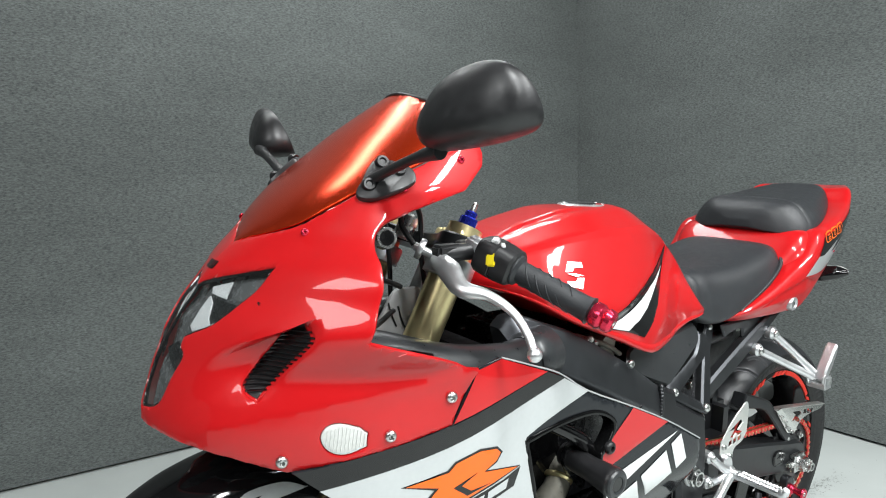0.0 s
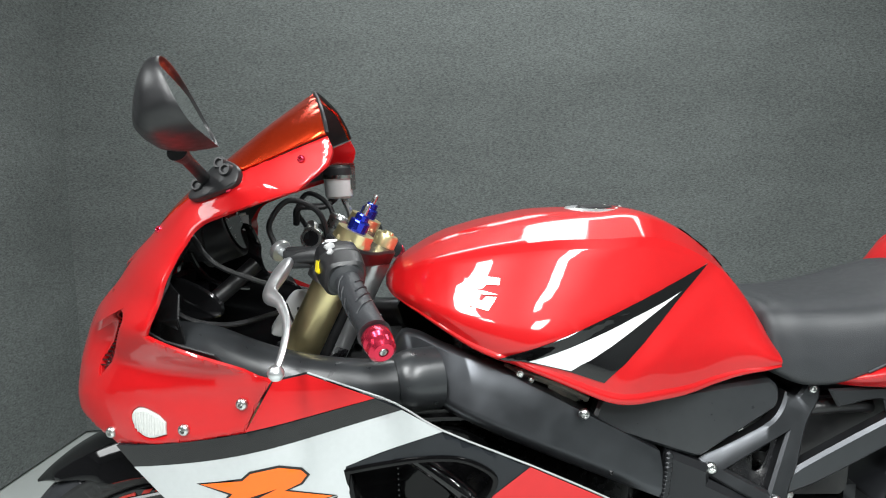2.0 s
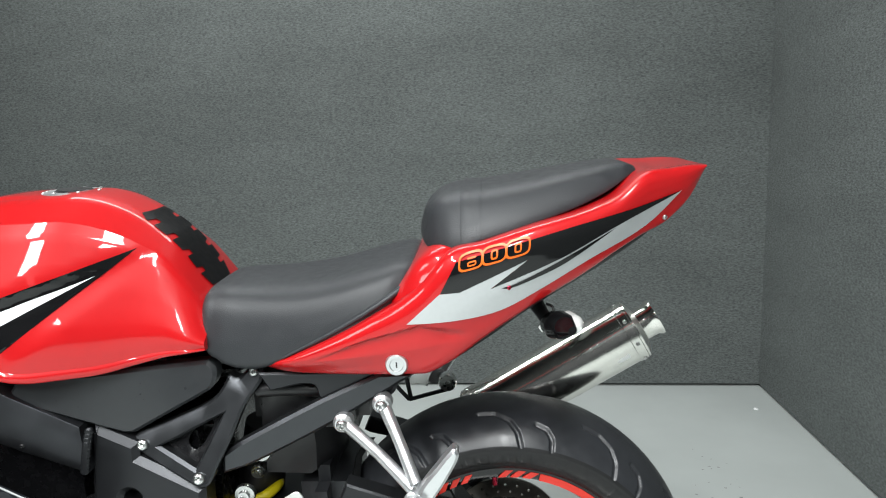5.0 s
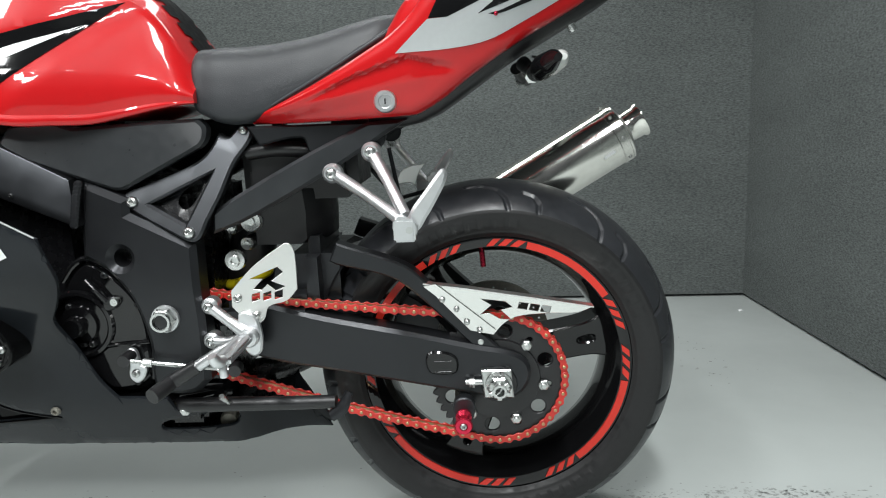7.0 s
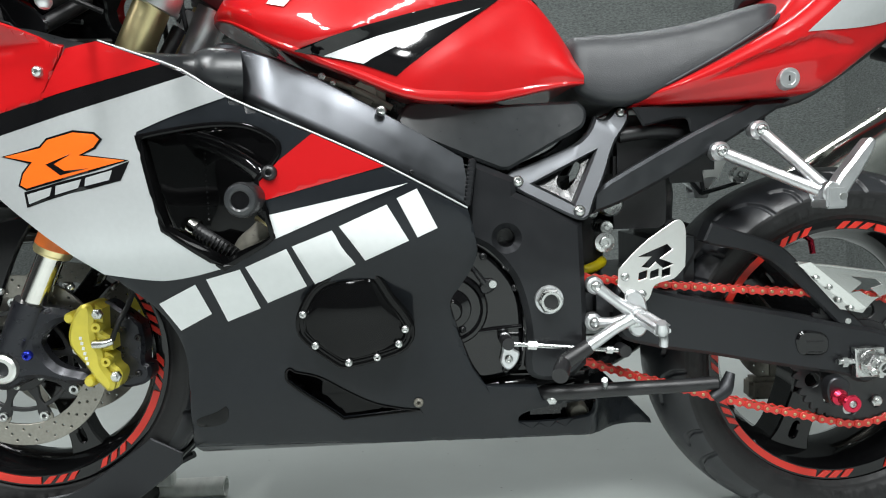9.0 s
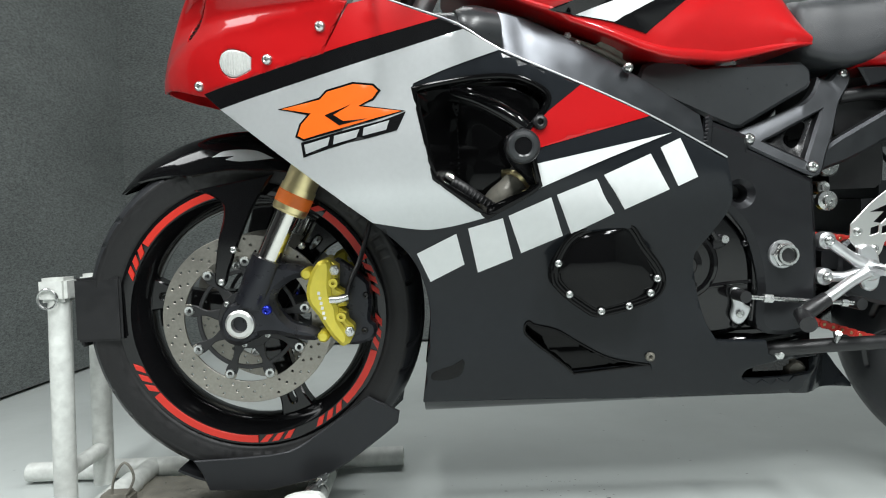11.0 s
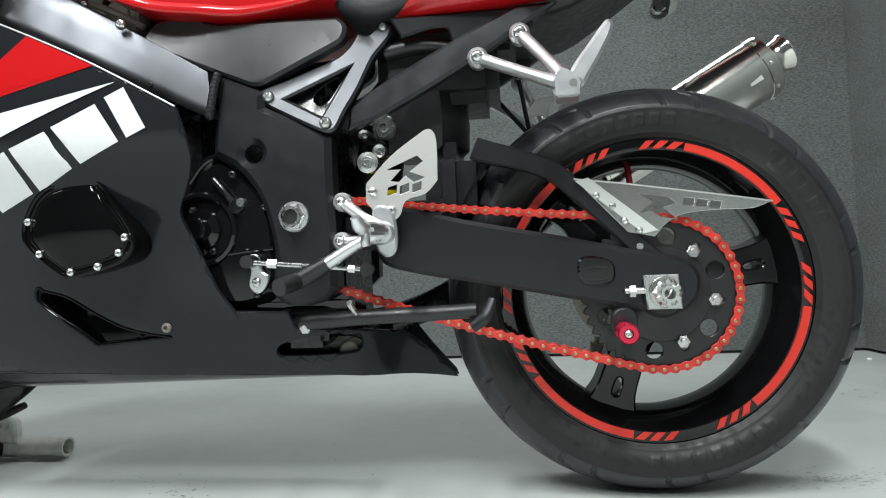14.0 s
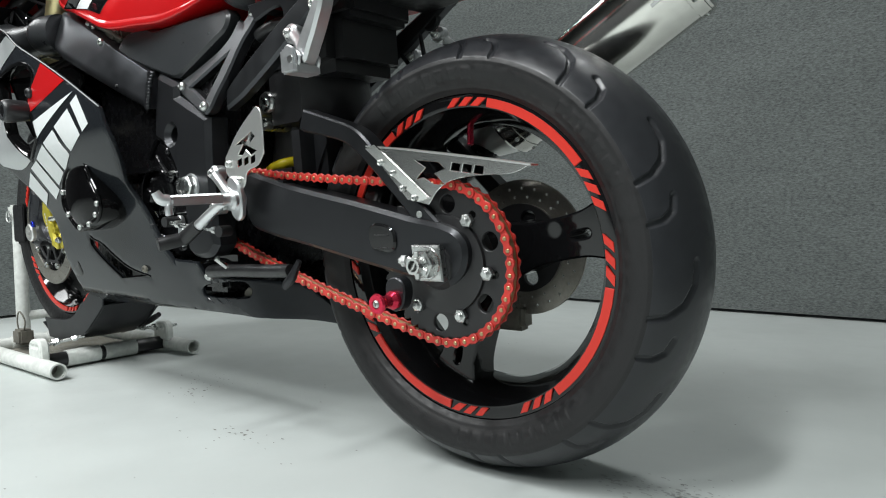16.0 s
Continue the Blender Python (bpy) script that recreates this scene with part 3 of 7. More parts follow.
def wheel(name, centre, R, W, half, spokes, tape, hub_r, grooves, lean, spoke_half, spoke_wide):
    w = part(name, rim_mesh(half), GLOSS, bike, "glossy black cast rim with red rim tape", at=Matrix.Translation((centre[0], 0, centre[1])))
    tyre = part("tyre", tyre_mesh(R, W, 0.231, grooves, lean), RUBBER, w, "worn black road tyre with curved tread grooves", 75)
    tyre.data.materials.append(TREAD)
    part("hub", lathe([(0.0, 0.075), (hub_r * 0.7, 0.075), (hub_r * 0.8, 0.06), (hub_r, 0.02), (hub_r, -0.02), (hub_r * 0.8, -0.06), (hub_r * 0.7, -0.075), (0.0, -0.075)], 40, OUT), GLOSS, w)
    for a in spokes:
        # a spoke with two ribs and an opening between them near the rim
        ol = smooth([(0.03, -spoke_wide - 0.004), (0.10, -spoke_wide), (0.165, -spoke_wide - 0.001), (0.197, -spoke_wide - 0.010, 1), (0.197, spoke_wide + 0.010, 1), (0.165, spoke_wide + 0.001), (0.10, spoke_wide), (0.03, spoke_wide + 0.004)], 6)
        hole = smooth([(0.152, -0.004), (0.174, -0.005), (0.178, 0.0), (0.174, 0.005), (0.152, 0.004), (0.148, 0.0)], 4)
        part("spoke", plate(ol, -spoke_half, spoke_half, 0.003, [hole]), GLOSS, w, at=Matrix.Rotation(radians(-a), 4, "Y"))
    for a0, a1 in tape:
        ol = arc(0, 0, 0.2145, 0.2265, a0, a1)
        if a1 - a0 < 7:
            slant = [(0.2265, a0 - 1.6), (0.2265, a1 - 1.6), (0.2145, a1 + 1.6), (0.2145, a0 + 1.6)]
            ol = [(r * math.cos(radians(a)), r * math.sin(radians(a))) for r, a in slant]
        part("rim_tape", plate(ol, -half - 0.0012, -half + 0.0005 + 0.002, 0.0003), TAPE, w)
    return w


def stripes(a, b, small=3, step=5.4, wide=3.4):
    """A long stripe of tape from a to b, with short ones at both ends."""
    out = [(a, b)]
    for i in range(small):
        k = (1.0, 0.97, 0.92)[i]
        c = a - 2.2 - i * step
        out.append((c - wide * k, c))
        c = b + 2.2 + i * step
        out.append((c, c + wide * k))
    return out


fw = wheel("front_wheel", FAX, 0.300, 0.060, 0.055, (-72, 48, 168), stripes(-143, -91) + stripes(-46, -18.5) + stripes(24.5, 52) + stripes(104, 143), 0.034, 11, 1, 0.016, 0.022)
rw = wheel("rear_wheel", RAX, 0.318, 0.090, 0.0735, (11, 131, -109), stripes(-51, -8) + stripes(-145, -100) + stripes(34, 76) + stripes(122, 170, 3), 0.05, 11, 1, 0.030, 0.030)

# front brake discs with drilled rings
def brake_disc(name, parent, centre, y, r0, r1, thick, rows, label):
    holes = []
    for r, n, ph in rows:
        for i in range(n):
            a = 2 * math.pi * (i + ph) / n
            holes.append(disc_outline(r * math.cos(a), r * math.sin(a), 0.0022, 8))
    ol = disc_outline(0, 0, r1, 120)
    return part(name, plate(ol, y, y + thick, 0.0006, [disc_outline(0, 0, r0, 90)] + holes), DISC, parent, label)


for s in (-1, 1):
    y = -0.081 if s < 0 else 0.076
    d = brake_disc("brake_disc", fw, FAX, y, 0.1085, 0.145, 0.005, [(0.117, 27, 0), (0.127, 27, 0.33), (0.137, 27, 0.66)], "drilled steel brake disc with black carrier")
    arms = []
    for i in range(9):
        a = 40 * i + 9
        ol = smooth([(0.040, -0.009), (0.070, -0.0045), (0.096, -0.010), (0.103, 0), (0.096, 0.010), (0.070, 0.0045), (0.040, 0.009)], 4)
        c, sn = math.cos(radians(a)), math.sin(radians(a))
        arms.append(plate([(x * c - z * sn, x * sn + z * c) for x, z in ol], y - 0.001, y + 0.005, 0.001))
    part("carrier", plate(disc_outline(0, 0, 0.050, 40), y - 0.002, y + 0.006, 0.001, [disc_outline(0, 0, 0.036, 30)]), BLACK, d)
    part("carrier_ring", plate(disc_outline(0, 0, 0.0865, 60), y - 0.0005, y + 0.0045, 0.001, [disc_outline(0, 0, 0.0795, 50)]), BLACK, d)
    for i, bm in enumerate(arms):
        part("carrier_arm", bm, BLACK, d)
        a = radians(40 * i + 9)
        part("disc_lug", plate(disc_outline(0.1025 * math.cos(a), 0.1025 * math.sin(a), 0.0105, 16), y + 0.0004, y + 0.0046, 0.0006), DISC, d)
    for i in range(9):
        a = radians(40 * i + 9)
        m = Matrix.Translation((0.0995 * math.cos(a), y - 0.002, 0.0995 * math.sin(a))) @ OUT
        part("button", lathe([(0.0, -0.001), (0.0035, -0.001), (0.004, 0.0025), (0.0075, 0.003), (0.0085, 0.001), (0.0085, -0.006), (0.0, -0.006)], 18), STEEL, d, at=m)
    for i in range(6):
        a = radians(60 * i + 20)
        bolt((0.043 * math.cos(a), y - 0.002, 0.043 * math.sin(a)), 0.0055, d)
rd = brake_disc("rear_brake_disc", rw, RAX, 0.092, 0.070, 0.110, 0.005, [(0.082, 22, 0), (0.096, 26, 0.4)], "drilled steel rear brake disc")
part("carrier", plate(disc_outline(0, 0, 0.072, 40), 0.085, 0.095, 0.001, [disc_outline(0.05 * math.cos(a), 0.05 * math.sin(a), 0.013, 14) for a in np.linspace(0, 6.283, 5, endpoint=False)]), BLACK, rd)
part("rear_caliper", joined(box(1.31, 1.39, 0.078, 0.115, 0.180, 0.225, 0.008), box(1.35, 1.38, 0.09, 0.105, 0.19, 0.32, 0.004)), GRIME, bike)

# valve stems
part("valve_stem", tube([(1.389 - 0.02, -0.01, 0.318 + 0.192), (1.389 - 0.018, -0.016, 0.318 + 0.165)], 0.005, 10), CRIMSON, bike)

# ---- fork ----
TOP, JOINT, LOW = np.array((0.316, 0, 1.0)), np.array((0.0855, 0, 0.549)), np.array((0.048, 0, 0.474))
for s in (-1, 1):
    y = s * 0.104
    o = np.array((0, y, 0))
    part("fork_stanchion", tube([JOINT + o, LOW + o - (JOINT - LOW) * 0.25], 0.0205, 28, 0), CHROME, bike, "bright chromed fork tube")
    upper = part("fork_tube", tube([TOP + o, JOINT + o], 0.0275, 32, 0), GOLD, bike, "gold anodised fork tube")
    dn = (JOINT - TOP) / np.linalg.norm(JOINT - TOP)
    part("fork_seal", tube([JOINT + o - dn * 0.045, JOINT + o - dn * 0.004, JOINT + o], [0.0292, 0.0292, 0.026], 32, 0), GOLD, upper)
    part("sticker", tube([JOINT + o - dn * 0.034, JOINT + o - dn * 0.013], 0.0297, 32, 0), LABEL, upper, "orange warning sticker round the fork tube")
    # cast foot: sleeve, axle clamp and caliper arms
    ol = smooth([(0.027, 0.476), (0.069, 0.466), (0.105, 0.459), (0.111, 0.446), (0.085, 0.437), (0.062, 0.420), (0.057, 0.403), (0.081, 0.368), (0.127, 0.351), (0.126, 0.337), (0.094, 0.338), (0.053, 0.348), (0.022, 0.346), (0.009, 0.336), (-0.013, 0.332), (-0.033, 0.344), (-0.038, 0.367), (-0.027, 0.389), (-0.004, 0.404), (0.015, 0.432)], 4)
    foot = joined(plate(ol, y - 0.016, y + 0.018, 0.009), tube([LOW + o, (0.030, y, 0.435), (0.012, y, 0.398)], [0.0275, 0.028, 0.026], 24, 4),
                  lathe([(0.0, 0.014), (0.031, 0.014), (0.035, 0.008), (0.036, -0.03), (0.0, -0.03)], 36, Matrix.Translation((0, y, 0.37)) @ OUT))
    f = part("fork_foot", foot, FOOT, bike, "dark cast fork foot with axle clamp", 30)
    part("axle_end", lathe([(0.0, -0.004), (0.0125, -0.004), (0.0135, 0.014), (0.020, 0.014), (0.0235, 0.011), (0.0235, -0.005), (0.0, -0.005)], 36, Matrix.Translation((0, y + s * 0.008 - (0.005 if s < 0 else 0), 0.37)) @ OUT), PLATE, f)
    # black disc stands in for the shade inside the hollow axle
    part("axle_bore", lathe([(0.0, 0.0), (0.0125, 0.0), (0.0125, -0.002), (0.0, -0.002)], 24, Matrix.Translation((0, y + s * 0.008 - (0.001 if s < 0 else 0), 0.37)) @ OUT), GLOSS, f)
    bolt((0.048, y - 0.03, 0.393), 0.0085, f, mat=BLUE)
    # caliper
    cal_ol = smooth([(0.1315, 0.4649), (0.1492, 0.4705), (0.1545, 0.4610), (0.1525, 0.4300), (0.1540, 0.4085), (0.1616, 0.3932), (0.1631, 0.3740), (0.1691, 0.3610), (0.1773, 0.3458), (0.1745, 0.3311), (0.1657, 0.3281), (0.1594, 0.3338), (0.149, 0.347), (0.1326, 0.3753), (0.114, 0.4038), (0.115, 0.4315)], 4)
    body_ol = smooth([(0.140, 0.4700), (0.1640, 0.4600, 1), (0.1630, 0.4400), (0.1616, 0.4232, 1), (0.1757, 0.4140, 1), (0.1750, 0.3926, 1), (0.1625, 0.3910, 1), (0.1745, 0.3820, 1), (0.1754, 0.3690), (0.1855, 0.3570), (0.1830, 0.3409), (0.1726, 0.3284), (0.150, 0.340), (0.118, 0.404), (0.120, 0.440)], 4)
    dark_ol = smooth([(0.150, 0.4650), (0.183, 0.450), (0.2100, 0.4260, 1), (0.2130, 0.3928), (0.2100, 0.3624), (0.2190, 0.3533), (0.2160, 0.3330), (0.1962, 0.3230), (0.1672, 0.3249), (0.140, 0.3868)], 4)
    c = part("brake_caliper", plate(cal_ol, y - 0.032, y - 0.010, 0.006), YELLOW, bike, "gold painted four-piston brake caliper")
    part("caliper_body", plate(body_ol, y - 0.021, y + 0.030, 0.004), YELLOW, c)
    # the inner half lies in shadow; its dark metal carries that shade
    part("caliper_inner", plate(dark_ol, y + 0.008, y + 0.046, 0.005), FOOT, c, "inner half of the caliper, darkened as if in shadow")
    for px_, pz_ in ((0.1595, 0.4529), (0.1790, 0.3508)):
        bolt((px_, y - 0.022, pz_), 0.0088, c, hexed=True)
    for px_, pz_ in ((0.1565, 0.4320), (0.1670, 0.3755)):
        part("pad_pin", lathe([(0.003, 0.0), (0.003, 0.008), (0.0075, 0.008), (0.0080, 0.004), (0.0080, -0.01), (0.0, -0.01)], 20, Matrix.Translation((px_, y - 0.021, pz_)) @ OUT), YELLOW, c)
    for px_, pz_ in ((0.1125, 0.4471), (0.134, 0.3426)):
        part("mount_lug", lathe([(0.0, 0.010), (0.0065, 0.010), (0.0095, 0.006), (0.0105, -0.03), (0.0, -0.03)], 20, Matrix.Translation((px_, y - 0.012, pz_)) @ OUT), YELLOW, c)
    part("hose_fitting", tube([(0.150, y - 0.026, 0.4045), (0.165, y - 0.026, 0.4050), (0.178, y - 0.022, 0.4080)], [0.0075, 0.0070, 0.0060], 14, 3), STEEL, c)
    for px_, pz_ in ((0.185, 0.440), (0.205, 0.405), (0.200, 0.345)):
        bolt((px_, y + 0.008, pz_), 0.006, c, mat=BLACK)
    for k in range(6):
        part("maker_mark", box(-0.0022, 0.0022, -0.0005, 0.0005, -0.0026, 0.0026, 0.0003, 1), WHITE, c, at=Matrix.Translation((0.1335 + k * 0.0015, y - 0.0323, 0.4170 - k * 0.0082)) @ Matrix.Rotation(radians(10), 4, "Y"))
    part("brake_hose", tube([(0.176, y - 0.020, 0.408), (0.183, y - 0.012, 0.432), (0.200, y + 0.005, 0.470), (0.222, y + 0.022, 0.55), (0.25, y + 0.04, 0.70)], 0.0042, 10), BLACK, c)
    # blade that carries the mudguard
    leg = smooth([(-0.075, 0.592, 1), (-0.043, 0.580), (-0.027, 0.561), (-0.040, 0.505), (-0.050, 0.445), (-0.047, 0.430), (-0.034, 0.430), (-0.025, 0.455), (-0.012, 0.486), (0.022, 0.559), (0.060, 0.615, 1)], 5)
    part("mudguard_blade", plate(leg, s * 0.082 - 0.005, s * 0.082 + 0.005, 0.003), GLOSS, bike)
    for px_, pz_ in ((-0.038, 0.436), (-0.014, 0.490), (0.100, 0.492)):
        bolt((px_, s * 0.082 - 0.005, pz_), 0.0065, bike)

# mudguard: a curved shell over the tyre
def guard_ring(a):
    k = np.interp(a, [20, 60, 110, 126, 136], [1, 1, 0.98, 0.66, 0.10])
    rr = np.interp(a, [20, 70, 136], [0.322, 0.324, 0.323])
    drop = np.interp(a, [20, 85, 108, 124, 136], [0.05, 0.088, 0.082, 0.036, 0.002])
    out = []
    for u in np.linspace(-1, 1, 25):
        v = abs(u)
        # a ridged crown, a shoulder and an upright skirt
        y = 0.077 * k * math.copysign(min(1, 1.35 * v - 0.35 * v ** 3), u)
        r = rr - drop * max(0, v - 0.12) ** 1.9
        out.append((r * math.cos(radians(a)), y, 0.37 + r * math.sin(radians(a))))
    inner = [(x, y * 0.96, 0.37 + (z - 0.37) * 0.988) for x, y, z in out[::-1]]
    return out + inner


guard_f = part("front_mudguard", skin([guard_ring(a) for a in np.linspace(20, 136, 60)]), GLOSS, bike, "glossy black front mudguard")

marking("mudguard_flash", smooth([(-0.045, 0.646, 1), (-0.024, 0.656), (0.026, 0.655), (0.060, 0.640, 1), (0.004, 0.637), (-0.022, 0.641, 1), (-0.006, 0.647, 1)], 4), tree_of(guard_f), SILVER, guard_f, "silver flash on the mudguard", 0.0014, 0.006)

# ---- fairing ----
FAIR = smooth([(-0.011, 0.730, 1), (0.018, 0.705), (0.139, 0.613), (0.237, 0.530, 1), (0.285, 0.481), (0.308, 0.424), (0.312, 0.366), (0.294, 0.226, 1), (0.485, 0.221), (0.762, 0.212), (0.914, 0.208), (1.0, 0.196),
               (1.082, 0.182, 1), (1.078, 0.192, 1), (1.008, 0.266, 1), (0.950, 0.280), (0.90, 0.284), (0.857, 0.288, 1), (0.848, 0.312, 1), (0.768, 0.316, 1), (0.745, 0.354), (0.720, 0.433), (0.716, 0.463), (0.733, 0.491), (0.748, 0.517), (0.755, 0.543),
               (0.743, 0.601, 1), (0.632, 0.665), (0.535, 0.713), (0.427, 0.763), (0.370, 0.800, 1), (0.261, 0.843, 1), (0.219, 0.835, 1), (0.181, 0.768, 1), (0.09, 0.750)], 5)
VENT = smooth([(0.308, 0.713, 1), (0.344, 0.719), (0.398, 0.725), (0.445, 0.723), (0.476, 0.710), (0.490, 0.694), (0.474, 0.668), (0.458, 0.650), (0.466, 0.613), (0.474, 0.575, 1), (0.460, 0.565), (0.403, 0.534, 1), (0.331, 0.591, 1)], 5)
SLOT = smooth([(0.466, 0.364), (0.474, 0.359), (0.500, 0.352), (0.516, 0.345), (0.552, 0.321), (0.592, 0.298), (0.633, 0.286), (0.662, 0.281, 1), (0.540, 0.271, 1), (0.528, 0.283), (0.513, 0.297), (0.462, 0.343), (0.460, 0.357)], 8)
STAND_GAP = smooth([(0.820, 0.249), (0.828, 0.261), (0.864, 0.271), (0.945, 0.276), (0.950, 0.268), (0.950, 0.256), (0.938, 0.245), (0.826, 0.242)], 4)
CUT = smooth([(0.312, 0.283), (0.345, 0.296), (0.361, 0.306, 1), (0.364, 0.297), (0.354, 0.274), (0.312, 0.269)], 4)
COVER = smooth([(0.494, 0.450), (0.506, 0.480), (0.522, 0.500), (0.543, 0.511), (0.580, 0.517), (0.610, 0.515), (0.633, 0.481), (0.659, 0.440), (0.657, 0.414), (0.637, 0.397), (0.562, 0.379), (0.546, 0.384), (0.499, 0.425)], 8)
fair_l = part("side_fairing", shell(FAIR, on_fairing, 0.004, 0.003, [VENT, SLOT, STAND_GAP], 0.014), CHARCOAL, bike, "dark charcoal side fairing with vent opening")
again(fair_l, FLIP)
T = on_fairing
marking("silver_panel", smooth([(0.018, 0.706, 1), (0.173, 0.739), (0.377, 0.793, 1), (0.427, 0.763, 1), (0.352, 0.740), (0.305, 0.722, 1), (0.303, 0.713), (0.324, 0.627), (0.328, 0.593, 1), (0.400, 0.532, 1), (0.350, 0.521), (0.309, 0.518), (0.238, 0.531, 1)], 6),
        T, SILVER, fair_l, "silver painted panel", 0.0013)
marking("red_panel", smooth([(0.182, 0.770, 1), (0.344, 0.809, 1), (0.261, 0.842, 1), (0.220, 0.834, 1)], 6), T, RED, fair_l, "red painted panel", 0.0013)
marking("black_stripe", smooth([(-0.009, 0.731, 1), (0.09, 0.7495), (0.181, 0.768, 1), (0.344, 0.8085, 1), (0.377, 0.7935, 1), (0.173, 0.7395), (0.019, 0.7065, 1)], 6), T, GLOSS, fair_l, "gloss black stripe", 0.0017)
marking("red_panel", [(0.537, 0.711), (0.632, 0.664), (0.467, 0.624), (0.462, 0.648), (0.490, 0.676)], T, RED, fair_l, "red painted triangle", 0.0013)
marking("silver_panel", smooth([(0.470, 0.604, 1), (0.663, 0.640, 1), (0.57, 0.607), (0.475, 0.570, 1)], 4), T, WHITE, fair_l, "silver painted wedge", 0.0013)
# large white word on the fairing as plain slanted blocks
for q in ([(0.298, 0.482), (0.357, 0.510), (0.368, 0.462), (0.316, 0.436)], [(0.374, 0.517), (0.424, 0.530), (0.440, 0.468), (0.388, 0.448)], [(0.432, 0.533), (0.492, 0.557), (0.512, 0.500), (0.452, 0.476)],
          [(0.500, 0.560), (0.556, 0.580), (0.584, 0.530), (0.524, 0.502)], [(0.566, 0.585), (0.632, 0.612), (0.660, 0.561), (0.598, 0.535)], [(0.646, 0.620), (0.674, 0.632), (0.700, 0.577), (0.672, 0.565)]):
    q = [np.array(p) for p in q]
    marking("letter_block", [tuple(p) for p in q], T, WHITE, fair_l, "plain white lettering block", 0.0014)
# angular emblem: black edge, orange shape, and a white bar below it
EMB = [(0.117, 0.697), (0.174, 0.706), (0.185, 0.716), (0.222, 0.7245), (0.249, 0.721), (0.256, 0.714), (0.248, 0.704), (0.227, 0.694), (0.287, 0.685), (0.244, 0.675), (0.198, 0.664), (0.148, 0.653), (0.139, 0.658), (0.145, 0.673), (0.160, 0.688)]
marking("emblem_edge", inset(ccw(EMB), -0.0030), T, GLOSS, fair_l, "black edge of the emblem", 0.0020)
marking("emblem", EMB, T, ORANGE, fair_l, "angular orange emblem", 0.0026)
marking("emblem_slit", [(0.218, 0.697), (0.180, 0.684), (0.200, 0.669), (0.240, 0.6765), (0.206, 0.6745), (0.192, 0.684)], T, GLOSS, fair_l, "black slit in the emblem", 0.0032)
BAR = [(0.145, 0.647), (0.205, 0.660), (0.262, 0.672), (0.291, 0.682), (0.279, 0.660), (0.240, 0.651), (0.187, 0.640), (0.147, 0.629)]
marking("emblem_edge", inset(ccw(BAR), -0.0015), T, GLOSS, fair_l, "black edge of the emblem bar", 0.0020)
for q in ([(0.148, 0.645), (0.186, 0.6535), (0.182, 0.642), (0.150, 0.632)], [(0.192, 0.655), (0.228, 0.6625), (0.223, 0.651), (0.190, 0.643)], [(0.234, 0.664), (0.270, 0.673), (0.265, 0.660), (0.232, 0.653)]):
    marking("emblem_bar", q, T, SILVER, fair_l, "plain silver emblem bar", 0.0026)
# silver tube stands in for the highlight along the fairing's upper edge
part("edge_line", tube([tuple(Vector(on_fairing(x, z)) + Vector((0, 0.0005, 0.0008))) for x, z in ((0.262, 0.8425), (0.316, 0.822), (0.370, 0.800), (0.427, 0.763), (0.535, 0.713), (0.632, 0.665), (0.742, 0.602))], 0.0013, 8, 3), SILVER, fair_l, "thin silver line drawn as the highlight on the fairing's edge")
# belly pan that closes the fairing below
rows = []
for x in np.linspace(0.296, 0.955, 24):
    ze = np.interp(x, [0.294, 0.485, 0.762, 0.955], [0.228, 0.2235, 0.2145, 0.2125])
    zl = np.interp(x, [0.294, 0.485, 0.762, 0.955], [0.184, 0.186, 0.192, 0.196])
    w = fair_z(ze) * fair_x(x) - 0.002
    top = [(x, w * v, zl + (ze - zl) * abs(v) ** 2.4) for v in np.linspace(-1, 1, 17)]
    rows.append(top + [(x, y * 0.97, z + 0.004) for x, y, z in top[::-1]])
part("belly_pan", skin(rows), CHARCOAL, bike, "dark charcoal belly pan under the engine")
# pieces set in the fairing
part("vent_frame", shell(inset(ccw(VENT), -0.006), lambda x, z: (x, -fair_z(z) * fair_x(x) - 0.0032, z), 0.02, 0.003, [inset(ccw(VENT), 0.002)], 0.02), INK, fair_l, "gloss black frame of the vent opening")
part("vent_liner", shell(inset(ccw(VENT), -0.004), lambda x, z: (x, -fair_z(z) * fair_x(x) + np.interp(x, [0.30, 0.33, 0.38, 0.49], [0.016, 0.05, 0.088, 0.092]), z), 0.003, 0.002, [], 0.02), INK, fair_l, "gloss black inner panel of the vent opening")
part("slot_edge", tube([tuple(Vector(on_fairing(*q)) + Vector((0, 0.0006, 0))) for q in list(SLOT) + [SLOT[0]]], 0.0022, 8, 0), INK, fair_l)
part("slot_liner", shell(inset(ccw(SLOT), -0.003), lambda x, z: (x, -fair_z(z) * fair_x(x) + 0.010 + 0.022 * min(1, max(0, (z - 0.27) / 0.05)), z), 0.003, 0.002, [], 0.012), INK, fair_l, "gloss black recess of the lower vent")
# ink-black patch laid on the fairing in place of its dark notch
part("lip", shell(CUT, lambda x, z: (x, -fair_z(z) * fair_x(x) - 0.001, z), 0.002, 0.0015), INK, fair_l)
part("engine_cover_ring", shell(COVER, lambda x, z: (x, -0.236, z), 0.05, 0.004, [inset(ccw(COVER), 0.012)], 0.02), INK, fair_l, "gloss black ring round the engine cover")
cc = np.mean(COVER, 0)
rim_line = inset(ccw(COVER), 0.0115)
part("cover_rim", tube([(q[0], -0.2345, q[1]) for q in list(rim_line) + [rim_line[0]]], 0.0024, 8, 0), INK, fair_l)
outer_line = inset(ccw(COVER), 0.002)
